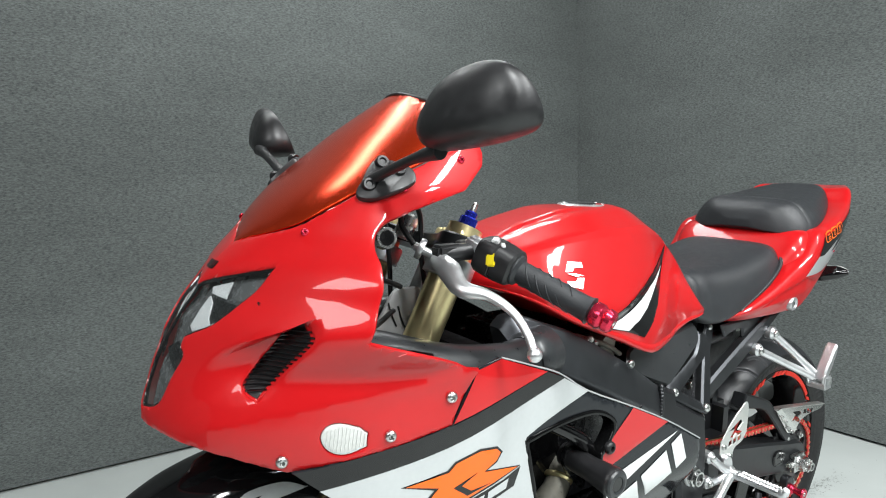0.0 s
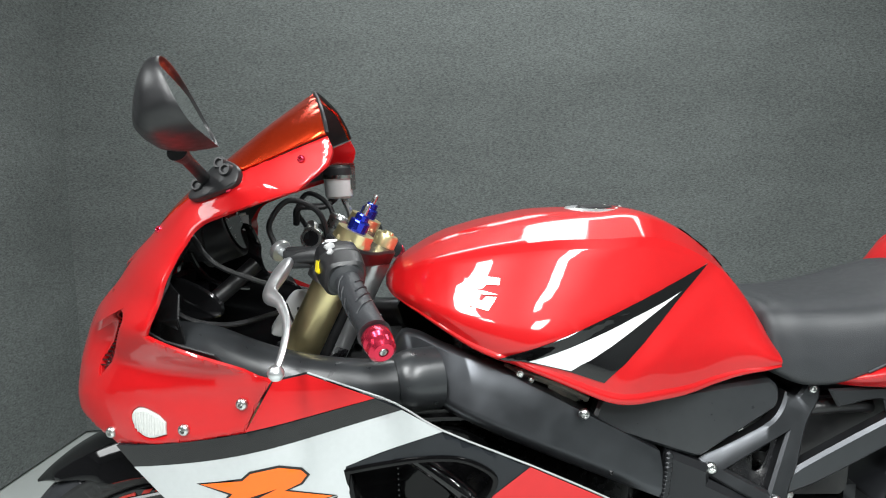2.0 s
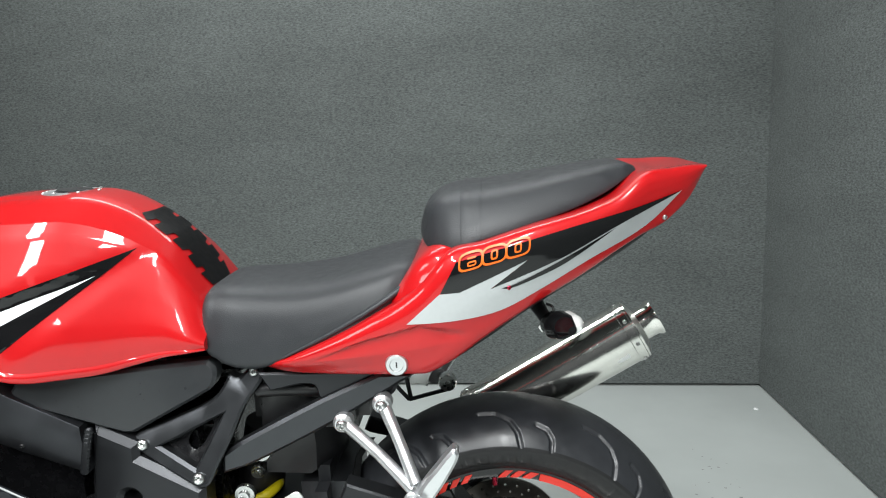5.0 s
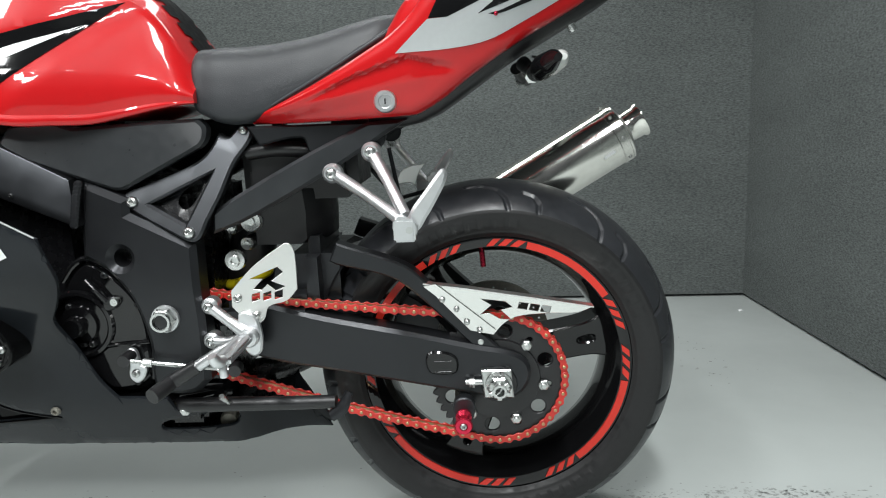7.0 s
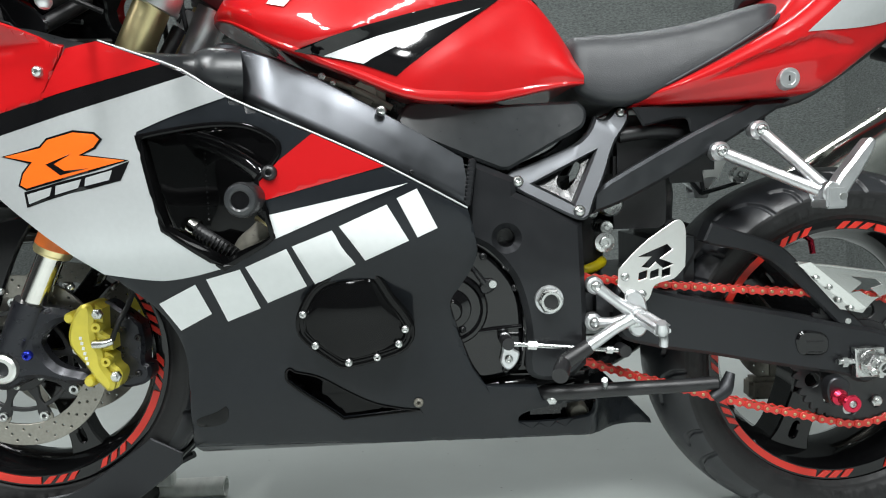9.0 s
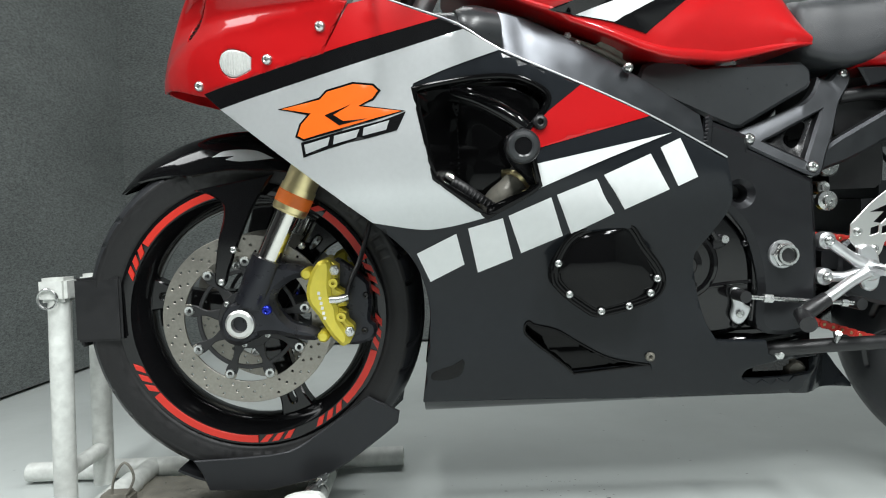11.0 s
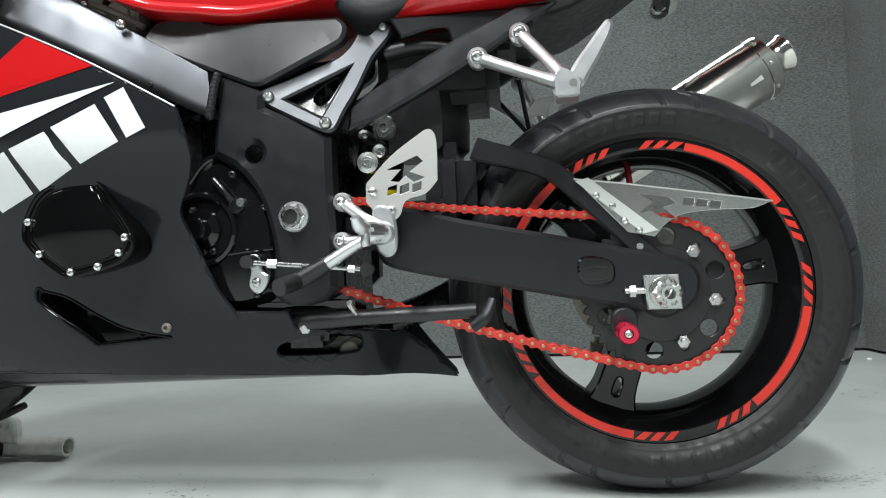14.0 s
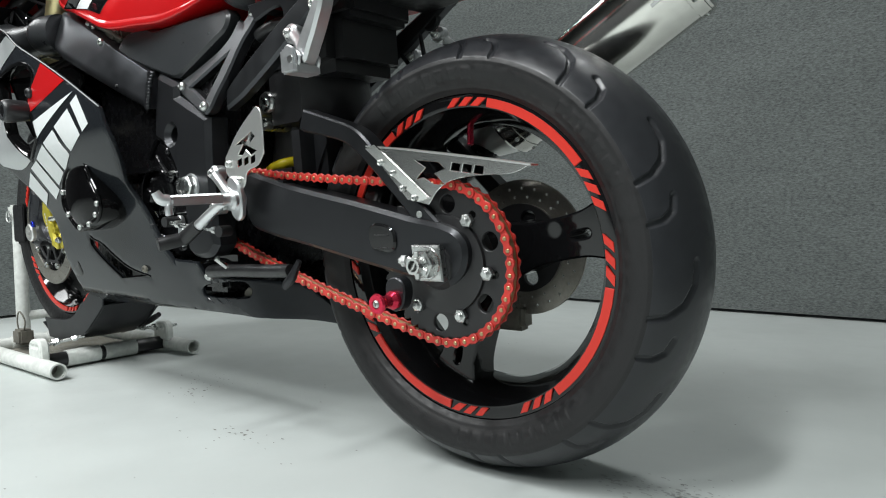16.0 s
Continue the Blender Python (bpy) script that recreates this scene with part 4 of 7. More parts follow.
part("cover_rim", tube([(q[0], -0.2350, q[1]) for q in list(outer_line) + [outer_line[0]]], 0.0034, 8, 0), INK, fair_l)
part("engine_cover", shell(inset(ccw(COVER), 0.011), lambda x, z: (x, -0.233 - 0.014 * max(0, 1 - ((x - cc[0]) ** 2 + (z - cc[1]) ** 2) / 0.0055), z), 0.004, 0.003, [], 0.012), INK, fair_l, "smooth black engine cover")
for q in ((0.504, 0.460), (0.519, 0.414), (0.565, 0.387), (0.638, 0.411), (0.648, 0.432), (0.606, 0.393)):
    bolt((q[0], -0.2365, q[1]), 0.006, fair_l)
for q, r in (((0.660, 0.296), 0.008), ((0.478, 0.661), 0.011)):
    bolt(tuple(Vector(on_fairing(*q)) + Vector((0, -0.001, 0))), r, fair_l, mat=GRIME if q[1] < 0.4 else BLACK)

# ---- front cowl ----
EDGE = [(0.219, 0.835, 1), (0.14, 0.866), (0.066, 0.893, 1), (0.078, 0.926), (0.087, 0.950), (0.096, 0.978), (0.103, 1.000), (0.118, 1.021), (0.148, 1.034), (0.200, 1.049), (0.250, 1.063, 1), (0.290, 1.096, 1), (0.296, 1.115), (0.289, 1.134, 1)]
SCRLOW = [(0.189, 1.096), (0.129, 1.073), (0.085, 1.048), (0.040, 1.018)]
HEAD = [(nose_x(0.938), 0.938, 1), (-0.031, 0.957), (0.004, 0.971, 1), (-0.018, 0.944), (-0.035, 0.928), (-0.057, 0.908), (-0.068, 0.898), (-0.091, 0.880, 1), (-0.096, 0.869), (-0.097, 0.857), (-0.107, 0.837), (-0.125, 0.796), (nose_x(0.782), 0.782, 1)]
INTAKE = [(0.0155, 0.9125, 1), (0.003, 0.907), (-0.008, 0.889), (-0.019, 0.869), (-0.031, 0.852), (-0.046, 0.833), (-0.046, 0.823), (-0.038, 0.817, 1), (-0.016, 0.842), (0.006, 0.877), (0.0165, 0.896)]
INDIC = [(0.0205, 0.772), (0.027, 0.7865), (0.042, 0.7905), (0.064, 0.7835, 1), (0.074, 0.7745, 1), (0.0725, 0.757, 1), (0.048, 0.7490), (0.030, 0.7545)]
half_l = [(0.181, 0.768, 1)] + EDGE + SCRLOW + [(nose_x(0.992), 0.992, 1), (nose_x(0.965), 0.965)] + HEAD + [(nose_x(0.765), 0.765, 1), (-0.119, 0.757), (-0.073, 0.747), (-0.013, 0.7285, 1), (0.09, 0.7485)]
FOLDS = []
for off in (0.030, 0.0, -1.0):
    line = []
    for x in np.linspace(-0.125, 0.20, 110):
        z = fold(x) + (fold_up(x) if off > 0 else 0) if off >= 0 else fold(x) - fold_gap(x)
        if x > nose_x(z) and (off >= 0 or x < 0.12):
            line.append((math.sqrt(x - nose_x(z)), z))
    FOLDS.append(line)
for n in (0.0, 0.010):
    FOLDS.append([(math.sqrt(x - nose_x(z)), z) for x, z in ((-0.080 + 0.889 * a + 0.458 * n, 0.868 + 0.458 * a - 0.889 * n) for a in np.linspace(0.0, 0.13, 44))])
for f in (-0.004, 0.012):
    FOLDS.append([(math.sqrt(x - nose_x(z)), z) for x, z in ((0.0225 - 0.869 * f - 0.495 * a, 0.909 + 0.495 * f - 0.869 * a) for a in np.linspace(0.0, 0.11, 36))])
cowl_bm = shell(cowl_uv(half_l, 5), on_cowl, 0.0035, 0.002, [cowl_uv(INTAKE, 4), cowl_uv(INDIC, 4)], 0.008, FOLDS)
cowl_l = part("front_cowl", cowl_bm, RED, bike, "glossy red front cowl with intake openings", 38)
again(cowl_l, FLIP)


def near_cowl(off):
    def f(s, z):
        p = Vector(on_cowl(s, z))
        e = 1e-3
        n = (Vector(on_cowl(s + e, z)) - p).cross(Vector(on_cowl(s, z + e)) - p).normalized()
        return tuple(p + n * off)
    return f


def sunk(off):
    """The cowl's surface moved straight inwards."""
    def f(s, z):
        x, y, z = on_cowl(s, z)
        return (x + off * 0.3, y + math.copysign(off, s), z)
    return f


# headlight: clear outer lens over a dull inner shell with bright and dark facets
# facet colours paint in the reflector's bright and dark reflections
FACETS = [("bright_facet", [(-0.052, 0.941), (-0.035, 0.950), (-0.048, 0.931), (-0.056, 0.934)], 0.004, GLEAM),
          ("bright_facet", [(-0.058, 0.931), (-0.071, 0.916), (-0.087, 0.894), (-0.088, 0.888), (-0.072, 0.899), (-0.070, 0.907), (-0.060, 0.924)], 0.006, GLEAM),
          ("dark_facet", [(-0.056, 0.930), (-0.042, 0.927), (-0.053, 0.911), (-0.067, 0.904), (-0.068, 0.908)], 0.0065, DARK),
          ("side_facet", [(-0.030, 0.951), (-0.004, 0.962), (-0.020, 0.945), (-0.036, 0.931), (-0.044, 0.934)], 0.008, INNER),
          ("bright_facet", [(-0.086, 0.886), (-0.066, 0.900), (-0.054, 0.909), (-0.050, 0.912), (-0.068, 0.902)], 0.0045, GLEAM),
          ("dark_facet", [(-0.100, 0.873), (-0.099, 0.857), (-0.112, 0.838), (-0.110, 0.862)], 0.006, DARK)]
for side in (0, 1):
    hl = part("headlight", shell(cowl_uv(HEAD, 5), near_cowl(-0.001), 0.003, 0.0015, [], 0.02), CLEAR, bike, "clear headlight lens over facets with painted reflections", 50)
    part("lens_edge", shell(inset(ccw(cowl_uv(HEAD, 5)), -0.003), near_cowl(-0.0025), 0.003, 0.001, [inset(ccw(cowl_uv(HEAD, 5)), 0.0030)], 0.03), GLOSS, hl)
    part("reflector", shell(inset(ccw(cowl_uv(HEAD, 5)), 0.002), lambda s, z: near_cowl(-0.014 - 0.006 * abs((z * 30 + s * 3) % 2 - 1))(s, z), 0.002, 0.001, [], 0.022), INNER, hl, "dull grey inner shell", 8)
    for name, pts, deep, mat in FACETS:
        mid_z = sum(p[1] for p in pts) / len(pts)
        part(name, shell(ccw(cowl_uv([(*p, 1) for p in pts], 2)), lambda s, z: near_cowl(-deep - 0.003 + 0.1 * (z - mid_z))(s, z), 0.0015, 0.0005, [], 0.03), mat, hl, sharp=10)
    part("headlight_shell", shell(ccw(cowl_uv([(-0.105, 0.790), (0.05, 0.775), (0.075, 0.84), (0.060, 0.93), (0.02, 0.972), (-0.025, 0.955), (-0.045, 0.935)], 4)), near_cowl(-0.048), 0.002, 0.001, [], 0.03), BLACK, hl, "black rear shell of the headlight")
    if side:
        hl.matrix_basis = FLIP
# intakes with ribbed grilles
for side in (0, 1):
    duct = part("intake", shell(inset(ccw(cowl_uv(INTAKE, 4)), -0.002), sunk(0.010), 0.003, 0.002, [], 0.008), BLACK, bike, "black ribbed intake grille")
    for i in range(14):
        z = 0.826 + i * 0.0056
        x0 = np.interp(z, [0.823, 0.833, 0.852, 0.869, 0.889, 0.907], [-0.046, -0.046, -0.031, -0.019, -0.008, 0.003])
        x1 = np.interp(z + 0.004, [0.817, 0.842, 0.877, 0.896, 0.9125], [-0.038, -0.016, 0.006, 0.0165, 0.0155])
        pts = [sunk(0.002)(math.sqrt(max(x - nose_x(z), 0)), z + 0.004 * k) for k, x in zip(np.linspace(0, 1, 5), np.linspace(x0 + 0.001, x1 - 0.001, 5))]
        part("rib", tube(pts, 0.0013, 8, 2), GLOSS, duct)
    part("intake_wall", shell(inset(ccw(cowl_uv(INTAKE, 4)), -0.002), sunk(0.003), 0.006, 0.001, [inset(ccw(cowl_uv(INTAKE, 4)), 0.002)], 0.01), RED, duct)
    ind = part("turn_signal", shell(cowl_uv(INDIC, 4), near_cowl(0.001), 0.004, 0.004, [], 0.012), LENS, bike, "clear ribbed flush turn signal")
    for i in range(11):
        x = 0.0275 + i * 0.0042
        z0, z1 = np.interp(x, [0.022, 0.030, 0.048, 0.0725], [0.768, 0.7575, 0.7525, 0.760]), np.interp(x, [0.022, 0.027, 0.042, 0.064, 0.074], [0.776, 0.783, 0.787, 0.780, 0.772])
        pts = [near_cowl(0.0014)(math.sqrt(x + 0.10 * (z - 0.77) - nose_x(z)), z) for z in np.linspace(z0, z1, 4)]
        part("lens_rib", tube(pts, 0.0007, 6, 2), LENS, ind)
    if side:
        duct.matrix_basis = FLIP
        ind.matrix_basis = FLIP
for x, z in ((0.180, 0.806), (0.100, 0.768), (-0.018, 0.745)):
    p = Vector(near_cowl(0.0005)(math.sqrt(x - nose_x(z)), z))
    bolt(tuple(p), 0.008, cowl_l, d=(-0.3, -1, 0.0))
# small dark word on the nose as bars
for i in range(6):
    u = -0.046 + 0.014 * i
    bm = bmesh.new()
    bm.faces.new([bm.verts.new(near_cowl(0.0008)(s, z)) for s, z in ((u, 0.9575), (u + 0.0105, 0.9575), (u + 0.0115, 0.967), (u + 0.001, 0.967))])
    part("letter_bar", bm, GLOSS, cowl_l, "plain dark lettering bar")
# windscreen
SCR_L = [(nose_x(0.99), 0.990, 1), (0.040, 1.020), (0.085, 1.050), (0.129, 1.075), (0.189, 1.098), (0.288, 1.137, 1), (0.282, 1.158), (0.270, 1.184)]
uv = [(math.sqrt(max(q[0] - nose_x(q[1]), 0)), *q[1:]) for q in SCR_L]
full = uv + [(0.0, 1.2035)] + [(-q[0], *q[1:]) for q in uv[::-1]][:-1]
scr = part("windscreen", shell(smooth(full, 6), on_cowl, 0.0025, 0.001, [], 0.016), SCREEN, bike, "tinted orange-red double-bubble windscreen", 60)
part("screen_back", shell(inset(ccw(smooth(full, 6)), 0.002), near_cowl(-0.0045), 0.001, 0.0005, [], 0.016), BLACK, scr, "dark inner face of the windscreen", 60)
top = [on_cowl(s, z) for s, z in [(uv[5][0], uv[5][1]), uv[6][:2], uv[7][:2], (0.0, 1.2035), (-uv[7][0], uv[7][1]), (-uv[6][0], uv[6][1]), (-uv[5][0], uv[5][1])]]
part("edge_trim", tube(top, 0.0028, 8, 8), BLACK, scr, "black trim along the upper edge")
for q in ((0.255, 1.104), (0.045, 1.012), (0.16, 1.068)):
    for s in (1, -1):
        p = Vector(on_cowl(s * math.sqrt(q[0] - nose_x(q[1])), q[1]))
        bolt(tuple(p), 0.0055, cowl_l if s > 0 else bike, d=(-0.3, -s, 0.3), mat=CRIMSON)
# inner liner and instrument pod
part("cowl_liner", shell(cowl_uv([(0.10, 0.78), (0.17, 0.84), (0.060, 0.893), (0.070, 0.93), (0.086, 0.96), (0.108, 1.022), (0.20, 1.060), (0.258, 1.080), (0.2, 1.090), (0.09, 1.045), (0.03, 0.99), (0.03, 0.90), (0.04, 0.80)], 4), near_cowl(-0.010), 0.002, 0.001, [], 0.03), BLACK, bike)
again(bpy.data.objects["cowl_liner"], FLIP)
dash = part("instrument_pod", joined(box(0.035, 0.105, -0.075, 0.095, 0.955, 1.035, 0.018), lathe([(0.0, 0.010), (0.040, 0.010), (0.045, 0.016), (0.048, 0.014), (0.048, -0.04), (0.0, -0.04)], 40, towards((0.105, -0.015, 0.998), (1, 0, 0.35)))), BLACK, bike, "round black tachometer in a dark pod")
part("dial_face", lathe([(0.0, 0.0), (0.040, 0.0), (0.040, -0.004), (0.0, -0.004)], 40, towards((0.1095, -0.015, 1.0015), (1, 0, 0.35)) @ Matrix.Translation((0, 0, 0.0125))), GLOSS, dash)
for i in range(10):
    a = radians(210 - i * 26)
    part("dial_mark", box(0.029, 0.036, -0.0008, 0.0008, 0, 0.0008, 0.0), WHITE, dash, at=towards((0.1095, -0.015, 1.0015), (1, 0, 0.35)) @ Matrix.Translation((0, 0, 0.0128)) @ Matrix.Rotation(a, 4, "Z"))
part("display", box(0.100, 0.116, 0.040, 0.090, 0.975, 1.015, 0.004), FLUID, dash, "grey liquid crystal display")
panel = part("inner_fairing_panel", joined(plate(smooth([(0.030, 0.80), (0.215, 0.79), (0.212, 0.885), (0.198, 0.901), (0.157, 0.920), (0.147, 0.946), (0.147, 0.968), (0.124, 1.003), (0.03, 0.97)], 4), 0.026, 0.034, 0.003), plate(smooth([(0.022, 0.935), (0.029, 0.910), (0.066, 0.885), (0.120, 0.885), (0.125, 0.905), (0.086, 0.936), (0.048, 0.947)], 5), -0.125, -0.117, 0.003),
    tube([(0.064, -0.07, 0.995), (0.068, -0.07, 0.970), (0.080, -0.07, 0.944), (0.104, -0.07, 0.923), (0.150, -0.065, 0.915)], 0.0045, 10, 6)), GLOSS, bike, "black inner fairing panel")
part("panel_boss", lathe([(0.0, 0.004), (0.006, 0.004), (0.007, 0.008), (0.013, 0.008), (0.016, 0.003), (0.016, -0.004), (0.0, -0.004)], 24, Matrix.Translation((0.040, -0.124, 0.926)) @ OUT), GLOSS, panel)
part("headlight_housing", joined(box(0.0, 0.06, -0.07, 0.07, 0.84, 0.93, 0.02), tube([(0.02, -0.12, 0.93), (0.05, -0.07, 0.99), (0.08, 0.0, 1.0)], 0.022, 14), tube([(0.03, -0.13, 0.86), (0.10, -0.10, 0.90), (0.16, -0.06, 0.95)], 0.012, 12)), BLACK, bike)
part("wiring", joined(tube([(0.02, -0.10, 0.95), (0.07, -0.15, 0.90), (0.13, -0.13, 0.875), (0.20, -0.08, 0.88)], 0.004, 8), tube([(0.0, -0.08, 0.97), (0.05, -0.12, 0.94), (0.07, -0.14, 0.90)], 0.003, 8), tube([(0.08, -0.11, 1.01), (0.12, -0.12, 0.96), (0.2, -0.1, 0.92)], 0.004, 8)), BLACK, bike)

# ---- air ducts ----
for s in (-1, 1):
    part("air_duct", tube([(0.03, s * 0.120, 0.868), (0.12, s * 0.165, 0.842), (0.22, s * 0.188, 0.812), (0.32, s * 0.190, 0.800), (0.395, s * 0.180, 0.800)], [0.030, 0.040, 0.040, 0.036, 0.036], 26, 6), TUBE, bike, "smooth dark grey air duct")
    part("duct_sleeve", tube([(0.368, s * 0.186, 0.800), (0.385, s * 0.182, 0.801), (0.42, s * 0.168, 0.800)], [0.037, 0.0425, 0.0435], 26, 5), TUBE, bike)

# ---- tank ----
def body_loft(rows, section, n_between=5):
    """A long body from rows of (x, top, low, half-width) and one section of (width, height) fractions."""
    r = np.array(rows, float)
    fs = [curve(r[:, 0], r[:, i]) for i in (1, 2, 3)]
    xs = []
    for a, b in zip(r[:-1, 0], r[1:, 0]):
        xs += list(np.linspace(a, b, n_between, endpoint=False))
    xs.append(r[-1, 0])
    sec = smooth(section, 5, closed=False)
    rings = []
    for x in xs:
        t, l, w = (f(x) for f in fs)
        left = [(x, -w * a, l + (t - l) * b) for a, b in sec]
        rings.append(left + [(x, -y, z) for x, y, z in left[::-1]][1:-1 if sec[-1][0] == 0 else None])
    return skin(rings)


TANK = [(0.352, 0.918, 0.904, 0.030), (0.360, 0.929, 0.901, 0.070), (0.376, 0.943, 0.896, 0.110), (0.405, 0.961, 0.884, 0.150), (0.44, 0.976, 0.864, 0.176), (0.47, 0.985, 0.846, 0.188), (0.50, 0.993, 0.832, 0.196), (0.54, 1.001, 0.815, 0.203), (0.58, 1.008, 0.798, 0.205), (0.68, 1.014, 0.758, 0.196),
        (0.74, 1.013, 0.755, 0.176), (0.785, 0.998, 0.755, 0.158), (0.835, 0.967, 0.764, 0.142), (0.88, 0.923, 0.773, 0.136), (0.915, 0.866, 0.778, 0.136), (0.937, 0.825, 0.780, 0.130)]
tank_bm = body_loft(TANK, [(0.0, 1.0), (0.20, 0.997), (0.34, 0.980, 1), (0.64, 0.868, 1), (0.70, 0.808, 1), (0.86, 0.545, 1), (0.975, 0.325), (1.0, 0.23), (1.0, 0.15), (0.985, 0.06, 1), (1.0, 0.035), (0.985, 0.0), (0.86, 0.0)], 12)
for v in tank_bm.verts:
    # knee hollow below the slanting crease, and the ridge that ends it to the rear
    x, z = v.co.x, v.co.z
    u = 0.832 + (x - 0.507) * 0.311 - z
    ends = min(1, max(0, (x - 0.47) / 0.05)) * min(1, max(0, (0.915 - x) / 0.06))
    tail_line = min(1, max(0, ((0.651 + (z - 0.792) * 1.296) + 0.055 - x) / 0.05))
    deep = min(1, max(0, (u + 0.006) / 0.030))
    deep = deep * deep * (3 - 2 * deep) * max(0, 1 - max(0, u) / 0.14)
    tail_line = tail_line * tail_line * (3 - 2 * tail_line)
    v.co.y *= 1 - 0.075 * deep * ends * (0.35 + 0.65 * tail_line)
    # raised spine along the upper front
    if z > 0.95 and x < 0.66:
        v.co.z += 0.004 * min(1, max(0, (0.055 - abs(v.co.y)) / 0.006)) * min(1, max(0, (0.66 - x) / 0.08)) * min(1, max(0, (x - 0.40) / 0.05))
tank = part("fuel_tank", tank_bm, RED, bike, "glossy red fuel tank with black and white flashes", 24)
TT = tree_of(tank)
marking("flash", smooth([(0.507, 0.832, 1), (0.835, 0.934, 1), (0.651, 0.792, 1), (0.595, 0.812)], 6), TT, GLOSS, tank, "gloss black flash", 0.0012, 0.006)
marking("flash", smooth([(0.548, 0.825, 1), (0.660, 0.860), (0.782, 0.899, 1), (0.605, 0.811, 1)], 6), TT, WHITE, tank, "white flash", 0.0019, 0.006)
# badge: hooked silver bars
for bar_ in ([(0.489, 0.937), (0.515, 0.934), (0.513, 0.926), (0.496, 0.927), (0.490, 0.922), (0.476, 0.922)],
             [(0.478, 0.9195), (0.493, 0.9185), (0.509, 0.9145), (0.492, 0.9140)],
             [(0.495, 0.895), (0.469, 0.902), (0.472, 0.909), (0.488, 0.907), (0.494, 0.912), (0.508, 0.911)]):
    marking("badge", bar_, TT, PLATE, tank, "silver tank badge", 0.0022, 0.006)
# filler cap
cap = part("fuel_cap", lathe([(0.0, 0.004), (0.030, 0.004), (0.032, 0.006), (0.046, 0.006), (0.050, 0.003), (0.050, -0.01), (0.0, -0.01)], 48, towards((0.690, 0, 1.0085), (0.03, 0, 1))), ALU, tank, "round silver filler cap")
part("cap_flap", lathe([(0.0, 0.010), (0.026, 0.009), (0.031, 0.005), (0.0, 0.005)], 40, towards((0.690, 0, 1.0085), (0.03, 0, 1))), BLACK, cap)
for i in range(7):
    a = 6.283 * i / 7
    bolt((0.690 + 0.041 * math.cos(a), 0.041 * math.sin(a), 1.0142), 0.003, cap, d=(0, 0, 1))
# rubber pad on the rear of the tank
pad_rows = []
for z, x, w in ((0.984, 0.828, 0.037), (0.971, 0.839, 0.047), (0.970, 0.840, 0.027), (0.963, 0.846, 0.027), (0.962, 0.847, 0.047), (0.945, 0.863, 0.047), (0.944, 0.864, 0.029), (0.937, 0.870, 0.029), (0.936, 0.871, 0.047), (0.919, 0.885, 0.047), (0.918, 0.886, 0.031), (0.910, 0.891, 0.031), (0.909, 0.892, 0.047), (0.890, 0.9045, 0.047), (0.889, 0.905, 0.031), (0.881, 0.909, 0.031), (0.880, 0.9095, 0.047), (0.858, 0.9205, 0.037)):
    pad_rows.append([(x - 0.006 * (y / 0.05) ** 2 + 0.0015, y, z) for y in np.linspace(-w, w, 9)])
bm = bmesh.new()
vs = []
for row in pad_rows:
    line = []
    for x, y, z in row:
        hit, n, _, _ = TT.ray_cast(Vector((x + 0.1, y, z + 0.06)), Vector((-0.86, 0, -0.52)))
        line.append(bm.verts.new((hit + n * 0.002) if hit else (x, y, z)))
    vs.append(line)
for a, b in zip(vs, vs[1:]):
    for j in range(8):
        bm.faces.new([a[j], a[j + 1], b[j + 1], b[j]])
bmesh.ops.solidify(bm, geom=bm.faces[:], thickness=0.002)
part("tank_pad", bm, BLACK, tank, "black stepped tank pad")

# ---- seat and tail ----
rider = part("rider_seat", body_loft([(0.915, 0.840, 0.800, 0.080), (0.925, 0.858, 0.778, 0.106), (0.95, 0.865, 0.759, 0.122), (1.0, 0.866, 0.748, 0.133), (1.06, 0.869, 0.764, 0.143), (1.12, 0.877, 0.790, 0.149), (1.19, 0.894, 0.821, 0.148), (1.23, 0.902, 0.850, 0.134), (1.255, 0.900, 0.873, 0.106), (1.268, 0.890, 0.883, 0.070)],
                                     [(0.0, 1.0), (0.44, 0.99), (0.62, 0.965), (0.77, 0.90), (0.89, 0.74), (0.97, 0.42), (1.0, 0.16), (0.98, 0.04), (0.88, -0.02), (0.4, -0.02), (0.0, -0.02)]), VINYL, bike, "black vinyl rider seat", 60)
PILLION = [(1.264, 0.952, 0.935, 0.040), (1.271, 0.974, 0.930, 0.078), (1.285, 0.991, 0.926, 0.116), (1.305, 1.002, 0.926, 0.142), (1.330, 1.006, 0.932, 0.154), (1.36, 1.008, 0.943, 0.155), (1.40, 1.013, 0.953, 0.148), (1.45, 1.021, 0.967, 0.132), (1.51, 1.030, 0.986, 0.108), (1.55, 1.035, 1.003, 0.086), (1.578, 1.034, 1.018, 0.064), (1.590, 1.029, 1.022, 0.048)]
PILLION_SECTION = [(0.0, 1.0), (0.40, 0.985), (0.60, 0.94), (0.73, 0.84), (0.84, 0.64), (0.95, 0.32), (1.0, 0.06), (0.98, -0.02), (0.4, -0.02), (0.0, -0.02)]
rear = part("passenger_seat", body_loft(PILLION, PILLION_SECTION), VINYL, bike, "black vinyl passenger seat", 60)
part("seat_strap", body_loft([(1.3275, 1.005, 0.932, 0.1530), (1.330, 1.0067, 0.931, 0.1547), (1.348, 1.0080, 0.938, 0.1556), (1.358, 1.0086, 0.941, 0.1555), (1.361, 1.0078, 0.942, 0.1540)], PILLION_SECTION[:-3] + [(0.98, 0.0)], 3), VINYL, rear, "black vinyl strap across the passenger seat", 30)
